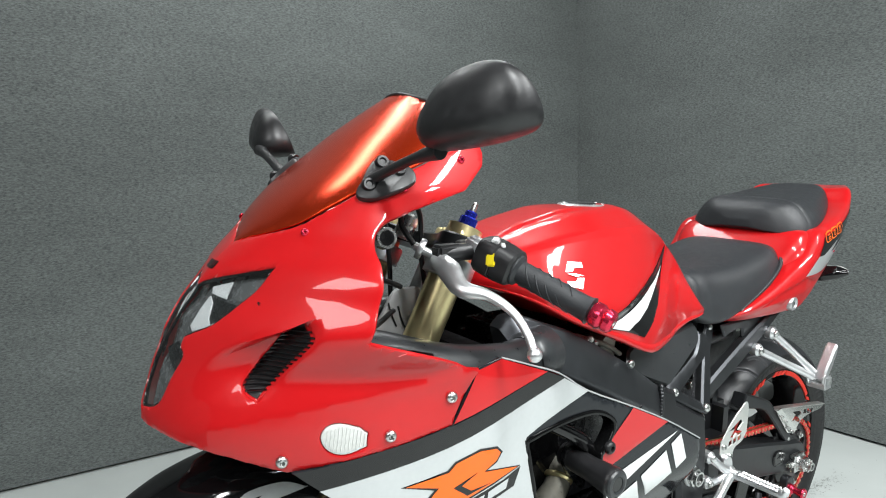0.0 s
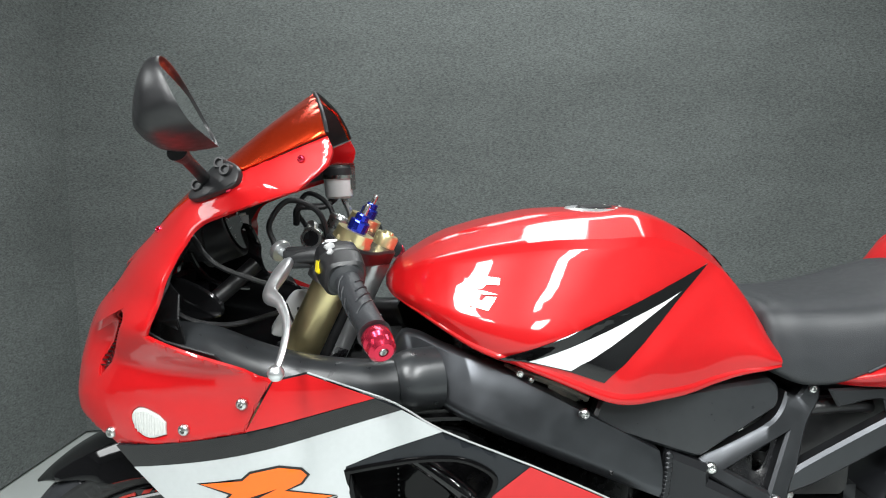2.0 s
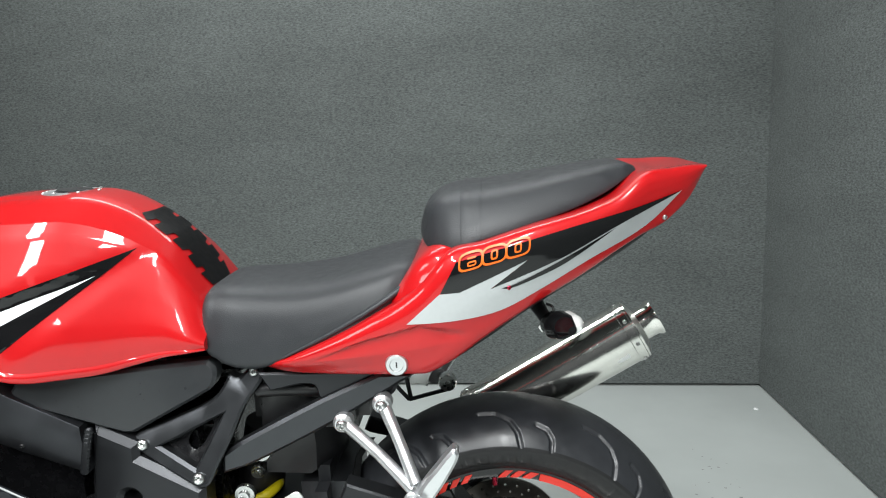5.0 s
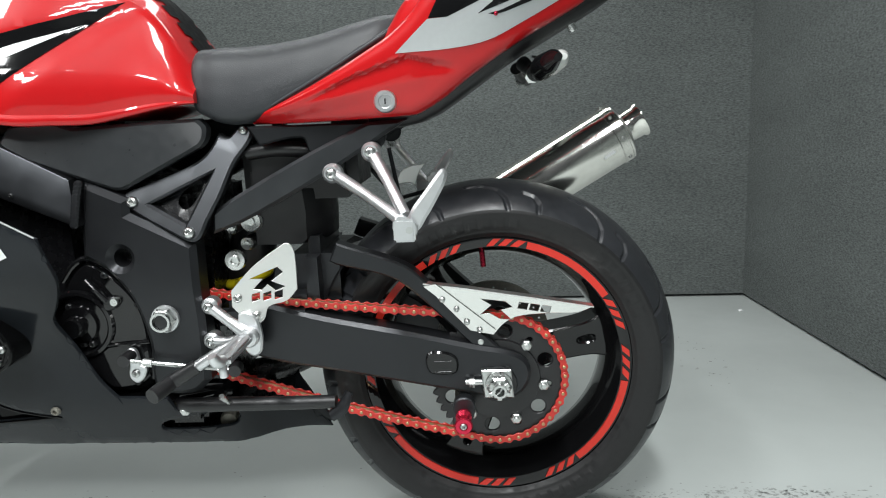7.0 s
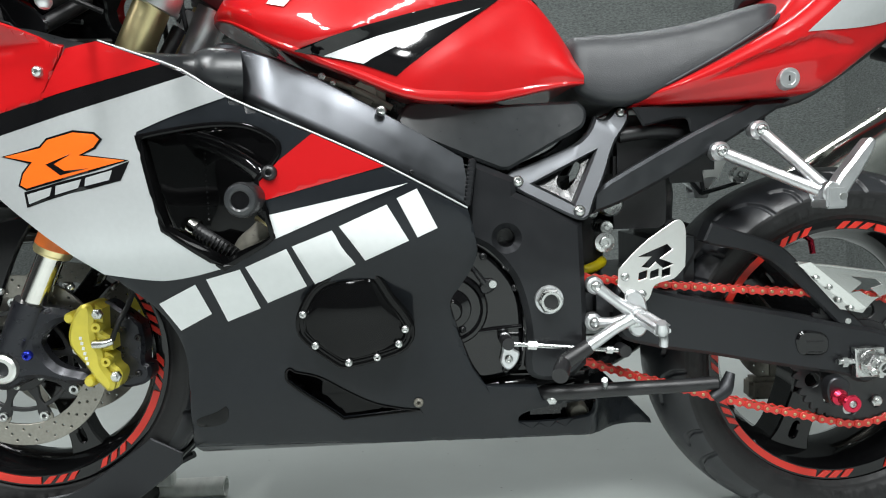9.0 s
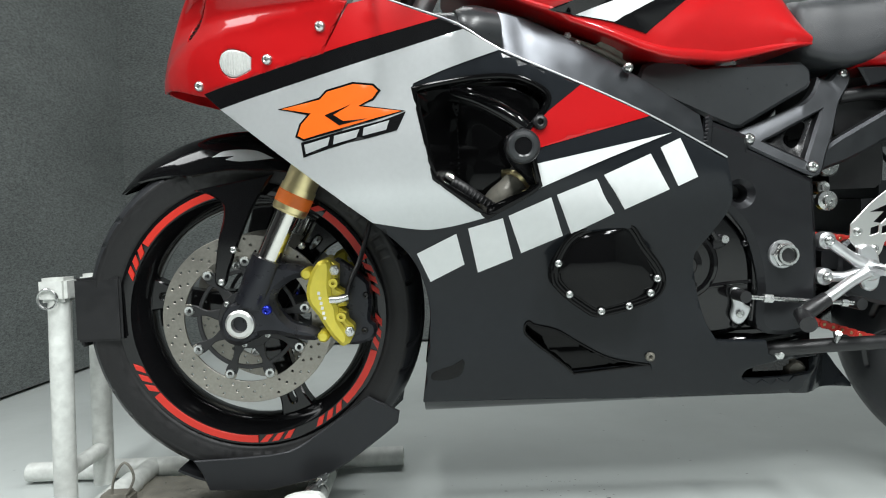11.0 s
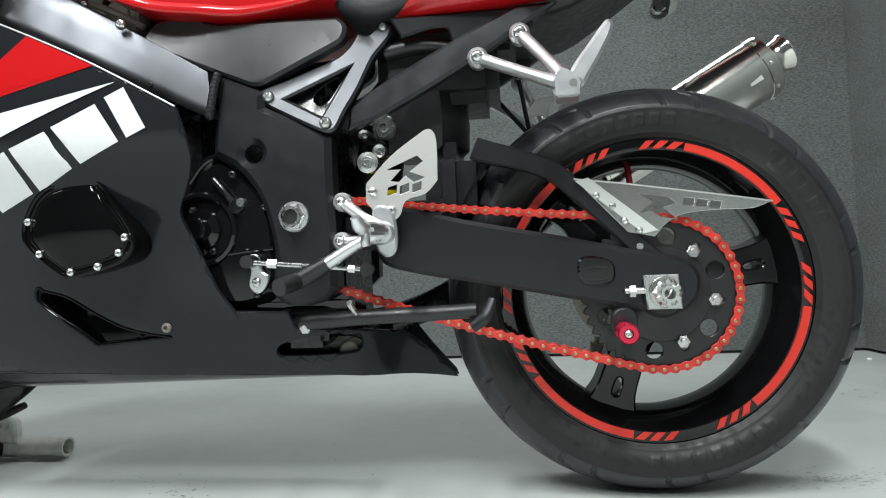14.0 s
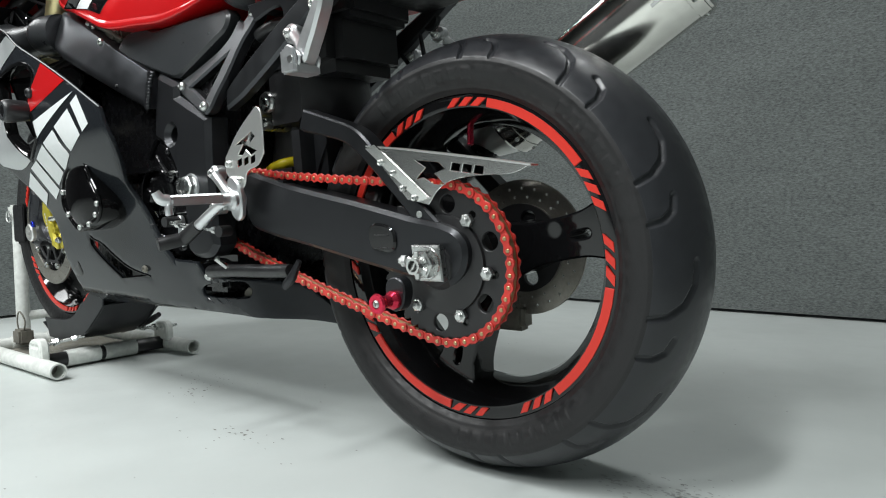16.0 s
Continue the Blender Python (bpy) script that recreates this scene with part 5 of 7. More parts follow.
TAIL = [(1.018, 0.757, 0.744, 0.120), (1.06, 0.771, 0.744, 0.146), (1.133, 0.803, 0.745, 0.167), (1.20, 0.838, 0.747, 0.179), (1.25, 0.868, 0.749, 0.186), (1.275, 0.890, 0.751, 0.189), (1.305, 0.926, 0.766, 0.191), (1.36, 0.944, 0.805, 0.189), (1.42, 0.961, 0.844, 0.182), (1.514, 0.984, 0.896, 0.157), (1.545, 0.996, 0.915, 0.147), (1.582, 1.024, 0.935, 0.133), (1.63, 1.029, 0.957, 0.109), (1.667, 1.031, 0.993, 0.088), (1.685, 1.030, 1.024, 0.075)]
tail_bm = body_loft(TAIL, [(0.0, 0.95), (0.5, 0.965), (0.80, 1.0), (0.93, 0.99), (0.99, 0.88), (1.0, 0.74), (0.99, 0.61), (0.975, 0.48), (0.952, 0.36), (0.925, 0.24), (0.88, 0.05), (0.82, 0.0), (0.0, 0.0)], 14)
for v in tail_bm.verts:
    # a hollow that deepens towards its slanting upper edge
    x, z = v.co.x, v.co.z
    if 1.108 < x < 1.35:
        zu, zl = np.interp(x, [1.108, 1.182, 1.269, 1.35], [0.773, 0.807, 0.833, 0.814]), np.interp(x, [1.108, 1.201, 1.276, 1.35], [0.772, 0.785, 0.798, 0.813])
        if zl < z < zu:
            v.co.y -= math.copysign(0.0065 * (z - zl) / (zu - zl) * min(1, (zu - z) / 0.003) * min(1, (zu - zl) / 0.02), v.co.y)
tail = part("tail_cowl", tail_bm, RED, bike, "glossy red tail cowl with black and silver graphics", 34)
part("seat_piping", tube([(1.06, -0.143, 0.772), (1.137, -0.149, 0.811), (1.197, -0.147, 0.845), (1.236, -0.134, 0.869), (1.262, -0.100, 0.888)], [0.002, 0.0035, 0.0045, 0.0045, 0.003], 12, 6), VINYL, rider, "stitched black border")
# red collar behind the rider seat
part("seat_collar", body_loft([(1.195, 0.850, 0.80, 0.120), (1.235, 0.876, 0.82, 0.150), (1.262, 0.912, 0.85, 0.164), (1.29, 0.934, 0.87, 0.170), (1.34, 0.936, 0.89, 0.170)], [(0.0, 1.0), (0.6, 0.99), (0.86, 0.93), (0.97, 0.60), (1.0, 0.0), (0.0, 0.0)], 5), RED, tail)
TL = tree_of(tail)
marking("tail_flash", smooth([(1.252, 0.835, 1), (1.299, 0.878, 1), (1.326, 0.880, 1), (1.420, 0.922, 1), (1.368, 0.883, 1), (1.468, 0.921), (1.542, 0.957), (1.642, 0.998, 1), (1.588, 0.952), (1.503, 0.911), (1.430, 0.872), (1.381, 0.849), (1.326, 0.839)], 5), TL, SILVER, tail, "silver flash", 0.0012, 0.006)
marking("tail_flash", smooth([(1.300, 0.879, 1), (1.323, 0.921, 1), (1.422, 0.947), (1.498, 0.965), (1.581, 0.983), (1.640, 0.998, 1), (1.542, 0.957), (1.468, 0.921), (1.368, 0.883, 1), (1.420, 0.922, 1), (1.326, 0.880, 1)], 5), TL, GLOSS, tail, "gloss black flash", 0.0016, 0.006)
marking("tail_stripe", smooth([(1.382, 0.883, 1), (1.401, 0.888), (1.459, 0.914), (1.542, 0.9555, 1), (1.469, 0.911), (1.421, 0.891), (1.393, 0.882)], 5), TL, GLOSS, tail, "black pinstripe", 0.0020, 0.006)
def number_ring(u, v, w, h, t, name="digit", label=""):
    """A slanted rounded ring on the tail, centred at (u, v) along and above the number's base line."""
    def loop(a, b):
        out = []
        for k in np.linspace(0, 2 * math.pi, 40, endpoint=False):
            c, s = math.cos(k), math.sin(k)
            p, q = math.copysign(abs(c) ** 0.55, c) * a, math.copysign(abs(s) ** 0.55, s) * b
            p += u + 0.35 * (q + v)
            q += v
            out.append((1.3255 + p * 0.971 - q * 0.239, 0.9065 + p * 0.239 + q * 0.971))
        return out
    return marking(name, loop(w / 2, h / 2), TL, ORANGE, tail, label, 0.0024, 0.004, [loop(w / 2 - t, h / 2 - t)] if t < h / 2 else ())


# the number 600 as orange outlined digits
for i in range(3):
    number_ring(0.0165 + 0.0325 * i, 0.0115, 0.0345, 0.0225, 0.0026, "digit", "orange outlined number 600")
    if i:
        number_ring(0.0165 + 0.0325 * i, 0.0115, 0.0100, 0.0115, 0.0022)
    else:
        number_ring(0.0180, 0.0082, 0.0125, 0.0062, 0.0019)
        number_ring(0.0175, 0.0152, 0.0125, 0.0024, 0.1)
lock = part("seat_lock", lathe([(0.0, 0.004), (0.009, 0.004), (0.010, 0.006), (0.0145, 0.006), (0.0165, 0.003), (0.0165, -0.01), (0.0, -0.01)], 36, Matrix.Translation((1.233, -0.1705, 0.771)) @ OUT), ALU, tail, "round silver seat lock")
part("keyhole", box(-0.001, 0.001, -0.0005, 0.0005, -0.004, 0.004, 0), BLACK, lock, at=Matrix.Translation((1.233, -0.1750, 0.771)))
part("undertail", body_loft([(1.20, 0.76, 0.730, 0.118), (1.28, 0.775, 0.738, 0.128), (1.36, 0.815, 0.785, 0.126), (1.42, 0.86, 0.826, 0.122), (1.51, 0.905, 0.877, 0.108), (1.60, 0.955, 0.930, 0.082), (1.660, 1.00, 0.980, 0.060)], [(0.0, 1.0), (1.0, 1.0), (1.02, 0.5), (0.96, 0.12), (0.86, 0.0), (0.0, 0.0)], 3), BLACK, bike, "black plastic undertail")
part("tail_light", body_loft([(1.640, 1.022, 0.98, 0.07), (1.66, 1.028, 1.0, 0.074), (1.678, 1.028, 1.012, 0.066)], [(0.0, 1.0), (0.9, 0.9), (1.0, 0.4), (0.9, 0.0), (0.0, 0.0)], 3), CRIMSON, bike)
for x, z, r, m in ((1.618, 0.961, 0.004, STEEL), (1.393, 0.883, 0.0032, CRIMSON)):
    hit, n, _, _ = TL.ray_cast(Vector((x, -1, z)), Vector((0, 1, 0)))
    bolt(tuple(hit + n * 0.001), r, tail, d=tuple(n), mat=m)
part("plate_screw", lathe([(0.0, 0.010), (0.006, 0.010), (0.0075, 0.007), (0.0075, -0.006), (0.005, -0.02), (0.0, -0.02)], 16, towards((1.521, -0.021, 0.880), (0.45, 0, -0.9))), STEEL, bike, "zinc screw under the tail")
# rear turn signals on stalks
for s in (-1, 1):
    sig = part("rear_turn_signal", tube([(1.440, s * 0.062, 0.822), (1.448, s * 0.080, 0.812), (1.455, s * 0.100, 0.806)], [0.012, 0.010, 0.011], 14), BLACK, bike, "small black rear turn signal with clear lens")
    part("housing", tube([(1.452, s * 0.092, 0.806), (1.457, s * 0.108, 0.808), (1.464, s * 0.132, 0.812), (1.472, s * 0.162, 0.818), (1.478, s * 0.186, 0.821)], [0.010, 0.0185, 0.0225, 0.0185, 0.007], 20, 5, 0.8), GLOSS, sig)
    part("lens", tube([(1.470, s * 0.108, 0.811), (1.477, s * 0.132, 0.815), (1.484, s * 0.162, 0.820), (1.487, s * 0.182, 0.822)], [0.010, 0.0185, 0.0150, 0.005], 20, 5, 0.85), LENS, sig)
    part("signal_wire", tube([(1.452, s * 0.088, 0.830), (1.462, s * 0.092, 0.826), (1.460, s * 0.098, 0.812), (1.453, s * 0.100, 0.806)], 0.0022, 8, 4), BLACK, sig)
    part("signal_nut", lathe([(0.004, 0.006), (0.0095, 0.006), (0.0105, 0.003), (0.0105, -0.003), (0.0, -0.003)], 6, towards((1.450, s * 0.100, 0.800), (-0.3, s, -0.3))), STEEL, sig)

# ---- frame ----
spar_y = curve([0.36, 0.45, 0.55, 0.65, 0.78, 0.95], [-0.150, -0.196, -0.198, -0.186, -0.168, -0.160])
top_z = curve([0.372, 0.385, 0.405, 0.439, 0.496, 0.579, 0.662, 0.760], [0.835, 0.855, 0.858, 0.846, 0.824, 0.780, 0.731, 0.671])
low_z = curve([0.372, 0.385, 0.415, 0.490, 0.571, 0.652, 0.750], [0.812, 0.795, 0.772, 0.732, 0.692, 0.652, 0.603])
rings = []
for x in np.linspace(0.374, 0.753, 60):
    t_, l_ = top_z(x), low_z(x + 0.004)
    y = spar_y(x)
    # a rounded shoulder, a flat face that leans inwards and a chamfer below
    prof = [(1.0, 0.050), (1.0, 0.036), (0.992, 0.031), (0.97, 0.0275), (0.94, 0.0245), (0.60, 0.0125), (0.26, 0.0005), (0.20, -0.001), (0.14, -0.0012), (0.08, 0.0005), (0.025, 0.004), (0.0, 0.010), (0.0, 0.050)]
    lean = np.interp(x, [0.50, 0.66], [1.0, 0.35])
    rings.append([(x - 0.01 * f, y + (d * lean if d < 0.03 else d), l_ + (t_ - l_) * f) for f, d in prof])
spar = part("frame_spar", skin(rings), SPAR, bike, "satin black aluminium frame spar", 28)
again(spar, FLIP)
bolt((0.666, -0.183, 0.655), 0.004, spar, mat=BLACK)
REARF = smooth([(0.757, 0.670, 1), (0.785, 0.657, 1), (0.824, 0.640, 1), (0.824, 0.618, 1), (0.924, 0.568, 1), (0.925, 0.498), (0.927, 0.443), (0.926, 0.345, 1), (0.900, 0.325), (0.850, 0.324), (0.832, 0.340), (0.834, 0.400), (0.826, 0.450), (0.812, 0.490), (0.780, 0.530), (0.745, 0.550, 1), (0.747, 0.603, 1)], 4)
fr_bm = plate(REARF, -0.168, -0.118, 0.009, [disc_outline(0.806, 0.549, 0.0145, 24)])
for v in fr_bm.verts:
    v.co.y += 0.09 * max(0, v.co.z - 0.50)
fr = part("swingarm_bracket", fr_bm, SATIN, bike, "satin black cast frame section", 30)
part("hole_back", lathe([(0.0, 0.0), (0.017, 0.0), (0.017, -0.01), (0.0, -0.01)], 24, Matrix.Translation((0.806, -0.125, 0.549)) @ OUT), DARK, fr)
again(fr, FLIP)
# weld bead across the spar
for i in range(11):
    k = i / 10
    p = (0.7575 - 0.010 * k, -0.1665 - 0.006 * k + 0.012 * max(0, 0.3 - k), 0.666 - 0.060 * k)
    part("weld_bead", lathe([(0.0, 0.0035), (0.004, 0.003), (0.0065, 0.0), (0.0065, -0.004), (0.0, -0.004)], 12, towards(p, (0.1, -1, 0.05))), SATIN, spar)
# swingarm pivot nut
pv = part("pivot_nut", lathe([(0.0, -0.004), (0.0105, -0.004), (0.012, 0.020), (0.0155, 0.020), (0.0155, 0.0)], 36, Matrix.Translation((0.868, -0.170, 0.452)) @ OUT), STEEL, bike, "large zinc-plated pivot nut")
part("nut", lathe([(0.0, 0.013), (0.0170, 0.014), (0.0200, 0.011), (0.0200, 0.0), (0.0, 0.0)], 6, Matrix.Translation((0.868, -0.170, 0.452)) @ OUT), STEEL, pv, sharp=20)
part("bore", lathe([(0.0, 0.0155), (0.0108, 0.0155), (0.0108, 0.0135), (0.0, 0.0135)], 24, Matrix.Translation((0.868, -0.170, 0.452)) @ OUT), BLACK, pv)
part("washer", lathe([(0.0, 0.006), (0.0215, 0.006), (0.0225, 0.004), (0.0225, -0.008), (0.0, -0.008)], 40, Matrix.Translation((0.868, -0.166, 0.452)) @ OUT), ALU, pv)
# airbox side cover
AIR = smooth([(0.646, 0.732, 1), (0.662, 0.756), (0.712, 0.761), (0.751, 0.750, 1), (0.815, 0.753), (0.930, 0.757, 1), (0.943, 0.742), (0.938, 0.718), (0.918, 0.705, 1), (0.816, 0.653, 1), (0.800, 0.654), (0.655, 0.716, 1)], 4)
cover_bm = plate(AIR, 0.0, 0.030, 0.005)
for v in cover_bm.verts:
    # a convex panel whose upper half leans inwards
    v.co.y += np.interp(v.co.x, [0.64, 0.95], [-0.172, -0.122]) + 0.30 * max(0, v.co.z - 0.715)
part("frame_cover", cover_bm, TUBE, bike, "matt dark grey plastic side cover", 30)
again(bpy.data.objects["frame_cover"], FLIP)
# subframe: triangulated bracket and rail
SUB = smooth([(0.809, 0.636), (0.816, 0.648), (0.843, 0.657), (0.886, 0.673), (0.927, 0.691), (0.947, 0.709), (0.960, 0.733, 1), (0.967, 0.728), (0.976, 0.727), (0.985, 0.735, 1), (0.994, 0.745), (1.008, 0.746), (1.014, 0.738), (1.010, 0.720), (0.986, 0.687), (0.965, 0.638), (0.946, 0.602), (0.935, 0.578), (0.924, 0.572), (0.907, 0.577), (0.820, 0.624)], 4)
TRI = smooth([(0.848, 0.630, 1), (0.957, 0.680, 1), (0.913, 0.594, 1)], 3)


def leaning(bm):
    for v in bm.verts:
        v.co.y += 0.36 * (v.co.z - 0.61)
    return bm


sub = part("subframe_bracket", leaning(plate(SUB, -0.152, -0.128, 0.004, [inset(ccw(TRI), 0.003)])), GRAPHITE, bike, "satin black triangular subframe bracket")
again(sub, FLIP)
part("bracket_web", leaning(plate(inset(ccw(TRI), -0.004), -0.134, -0.131, 0.0005, [smooth([(0.892, 0.632), (0.912, 0.655), (0.930, 0.660), (0.925, 0.640), (0.905, 0.618)], 4)])), DARK, sub)
for q, r in (((0.828, 0.634), 0.0095), ((0.919, 0.586), 0.0095), ((1.000, 0.736), 0.0075)):
    bolt((q[0], -0.152 + 0.36 * (q[1] - 0.61), q[1]), r, sub, d=(0, -1, 0.36))
RAIL = smooth([(0.948, 0.612, 1), (0.978, 0.632), (1.108, 0.700), (1.20, 0.742, 1), (1.260, 0.744, 1), (1.134, 0.668), (1.0, 0.598), (0.945, 0.578, 1)], 5)
rail = part("subframe_rail", plate(RAIL, -0.138, -0.112, 0.005), GRAPHITE, bike, "satin black subframe rail")
again(rail, FLIP)
SKIRT = smooth([(1.013, 0.742, 1), (1.25, 0.742, 1), (1.12, 0.690), (1.106, 0.700), (1.096, 0.722), (1.03, 0.712, 1)], 5)
part("subframe_skirt", plate(SKIRT, -0.128, -0.120, 0.003), SATIN, bike)
part("spacer", lathe([(0.0, 0.004), (0.004, 0.004), (0.005, 0.008), (0.0085, 0.008), (0.0095, 0.003), (0.0160, 0.002), (0.0168, -0.006), (0.0, -0.006)], 32, Matrix.Translation((0.969, -0.118, 0.531)) @ OUT), STEEL, bike, "zinc flanged spacer")
part("tool_tray", box(0.98, 1.17, -0.085, 0.085, 0.62, 0.735, 0.02), BLACK, bike)
part("tail_tray", box(1.12, 1.20, -0.075, 0.075, 0.70, 0.745, 0.01), BLACK, bike)
part("wiring_loom", tube([(1.00, -0.095, 0.70), (1.05, -0.10, 0.705), (1.10, -0.095, 0.70)], 0.012, 12), BLACK, bike)

# ---- engine ----
eng = part("crankcase", box(0.36, 0.86, -0.118, 0.118, 0.245, 0.50, 0.03), DARK, bike, "black painted engine behind the fairing")
part("cylinder_block", box(0.40, 0.74, -0.125, 0.125, 0.46, 0.72, 0.03), DARK, eng)
part("airbox", box(0.44, 0.80, -0.10, 0.10, 0.68, 0.80, 0.02), DARK, bike)
part("gearbox", box(0.74, 0.92, -0.11, 0.11, 0.27, 0.66, 0.02), DARK, eng)
SPC = smooth([(0.684, 0.456), (0.699, 0.512), (0.722, 0.538), (0.747, 0.548), (0.782, 0.527), (0.815, 0.490), (0.830, 0.455), (0.834, 0.407), (0.826, 0.340), (0.790, 0.322), (0.745, 0.325), (0.70, 0.39)], 5)
part("sprocket_cover", plate(SPC, -0.150, -0.10, 0.012), GLOSS, eng, "gloss black sprocket cover")
part("cover_ring", lathe([(0.046, 0.001), (0.050, 0.005), (0.055, 0.004), (0.058, 0.0), (0.058, -0.006), (0.046, -0.006)], 48, Matrix.Translation((0.717, -0.151, 0.440)) @ OUT), GLOSS, eng)
part("clutch_boss", lathe([(0.0, 0.028), (0.014, 0.028), (0.017, 0.024), (0.018, 0.012), (0.030, 0.010), (0.034, 0.0), (0.034, -0.02), (0.0, -0.02)], 36, Matrix.Translation((0.717, -0.146, 0.440)) @ OUT), GLOSS, eng)
part("cover_dome", lathe([(0.036, 0.006), (0.044, 0.004), (0.058, -0.004), (0.066, -0.02), (0.036, -0.02)], 48, Matrix.Translation((0.717, -0.140, 0.440)) @ OUT), GLOSS, eng, "ribbed gloss black engine cover")
part("cover_dome", lathe([(0.0, 0.002), (0.014, 0.001), (0.022, -0.008), (0.024, -0.02), (0.0, -0.02)], 32, Matrix.Translation((0.703, -0.150, 0.350)) @ OUT), GLOSS, eng)
part("sensor", joined(lathe([(0.0, 0.004), (0.006, 0.004), (0.007, 0.0), (0.007, -0.006), (0.0, -0.006)], 24, Matrix.Translation((0.783, -0.156, 0.478)) @ OUT)), STEEL, eng)
for q in ((0.770, 0.521), (0.734, 0.407), (0.719, 0.407), (0.705, 0.470), (0.818, 0.470), (0.80, 0.34)):
    bolt((q[0], -0.151, q[1]), 0.0062, eng, mat=DARK)
part("cover_rib", tube([(0.752, -0.150, 0.402), (0.79, -0.152, 0.406), (0.827, -0.149, 0.408)], 0.0035, 10), GLOSS, eng)
part("cable_bracket", joined(plate(smooth([(0.764, 0.466), (0.766, 0.482), (0.780, 0.486), (0.790, 0.480), (0.786, 0.470), (0.774, 0.463)], 4), -0.157, -0.150, 0.002), tube([(0.742, -0.158, 0.515), (0.757, -0.160, 0.498), (0.770, -0.157, 0.480)], [0.0035, 0.004, 0.005], 10)), DARK, eng, "black cable bracket")
part("cover_rim", tube([(0.700, -0.149, 0.512), (0.722, -0.149, 0.538), (0.747, -0.149, 0.548), (0.782, -0.149, 0.527), (0.815, -0.149, 0.490), (0.830, -0.149, 0.455), (0.834, -0.149, 0.407), (0.827, -0.149, 0.345)], 0.005, 10), GLOSS, eng)
part("lower_case", joined(tube([(0.62, -0.085, 0.255), (0.74, -0.095, 0.29), (0.84, -0.11, 0.30), (0.92, -0.11, 0.31)], [0.025, 0.03, 0.028, 0.02], 14), box(0.78, 0.94, -0.13, -0.04, 0.29, 0.335, 0.01)), GLOSS, eng)
# behind the vent: radiator, hoses, exhaust downpipe
rad = part("radiator", box(0.325, 0.365, -0.19, 0.19, 0.50, 0.72, 0.006), BLACK, bike, "black finned radiator behind the vent")
for i in range(26):
    part("radiator_fin", box(0.3655, 0.3675, -0.188, 0.188, -0.0012, 0.0012, 0), DARK, rad, at=Matrix.Translation((0, 0, 0.51 + i * 0.008)))
part("radiator_hose", tube([(0.36, -0.20, 0.715), (0.40, -0.215, 0.700), (0.45, -0.235, 0.668), (0.475, -0.235, 0.640)], 0.012, 14), GLOSS, bike)
part("coolant_pipe", tube([(0.345, -0.205, 0.592), (0.375, -0.212, 0.572), (0.41, -0.205, 0.545), (0.43, -0.19, 0.525)], 0.0095, 14), BLACK, bike, "ribbed black coolant pipe")
for i in range(12):
    k = i / 11
    p = Vector((0.355 + 0.055 * k, -0.208 - 0.004 * math.sin(k * 3), 0.584 - 0.040 * k))
    part("pipe_rib", lathe([(0.0, 0.0012), (0.0108, 0.0012), (0.0115, 0.0), (0.0108, -0.0012), (0.0, -0.0012)], 16, towards(p, (0.80, 0, -0.6))), BLACK, bpy.data.objects["coolant_pipe"])
part("pipe_clamp", lathe([(0.0, 0.006), (0.012, 0.006), (0.0125, 0.0), (0.012, -0.006), (0.0, -0.006)], 20, towards((0.350, -0.206, 0.590), (0.8, -0.1, -0.5))), CHROME, bpy.data.objects["coolant_pipe"])
part("exhaust_header", tube([(0.47, -0.17, 0.60), (0.445, -0.19, 0.572), (0.415, -0.185, 0.54), (0.40, -0.14, 0.45), (0.42, -0.08, 0.30)], 0.021, 18), GRIME, bike, "heat-browned exhaust header")
part("header_clamp", joined(lathe([(0.0, 0.004), (0.024, 0.004), (0.026, 0.0), (0.024, -0.004), (0.0, -0.004)], 20, towards((0.452, -0.185, 0.582), (0.55, 0.3, 0.6)))), GOLD, bike)
sl = part("frame_slider", tube([(0.452, -0.20, 0.632), (0.450, -0.262, 0.629), (0.449, -0.30, 0.627), (0.4485, -0.308, 0.6268)], [0.019, 0.020, 0.0235, 0.0215], 32, 5), BLACK, bike, "round black frame slider")
part("slider_arm", plate(smooth([(0.432, 0.635), (0.445, 0.655), (0.470, 0.648), (0.482, 0.60), (0.476, 0.572), (0.462, 0.585), (0.440, 0.61)], 5), -0.222, -0.205, 0.004), DARK, sl)
part("slider_core", lathe([(0.0, -0.010), (0.0115, -0.010), (0.012, 0.0015), (0.0145, 0.003), (0.019, 0.002), (0.0212, -0.001), (0.0212, -0.004)], 28, Matrix.Translation((0.4485, -0.309, 0.6268)) @ OUT), TUBE, sl)
part("slider_bore", lathe([(0.0, 0.0), (0.0115, 0.0), (0.0115, -0.002), (0.0, -0.002)], 24, Matrix.Translation((0.4485, -0.3095, 0.6268)) @ OUT), GLOSS, sl)

# throttle bodies glimpsed under the tank
part("throttle_linkage", joined(lathe([(0.0, 0.01), (0.018, 0.01), (0.020, 0.0), (0.020, -0.02), (0.0, -0.02)], 20, Matrix.Translation((0.60, -0.145, 0.775)) @ OUT), tube([(0.52, -0.15, 0.805), (0.55, -0.155, 0.795), (0.60, -0.155, 0.775), (0.64, -0.15, 0.752)], 0.005, 8), box(0.58, 0.63, -0.15, -0.11, 0.745, 0.785, 0.004)), GRIME, bike)
bolt((0.540, -0.165, 0.800), 0.006, bike, mat=STEEL, hexed=True)
bolt((0.626, -0.186, 0.745), 0.008, bike)
bolt((0.556, -0.165, 0.790), 0.005, bike)

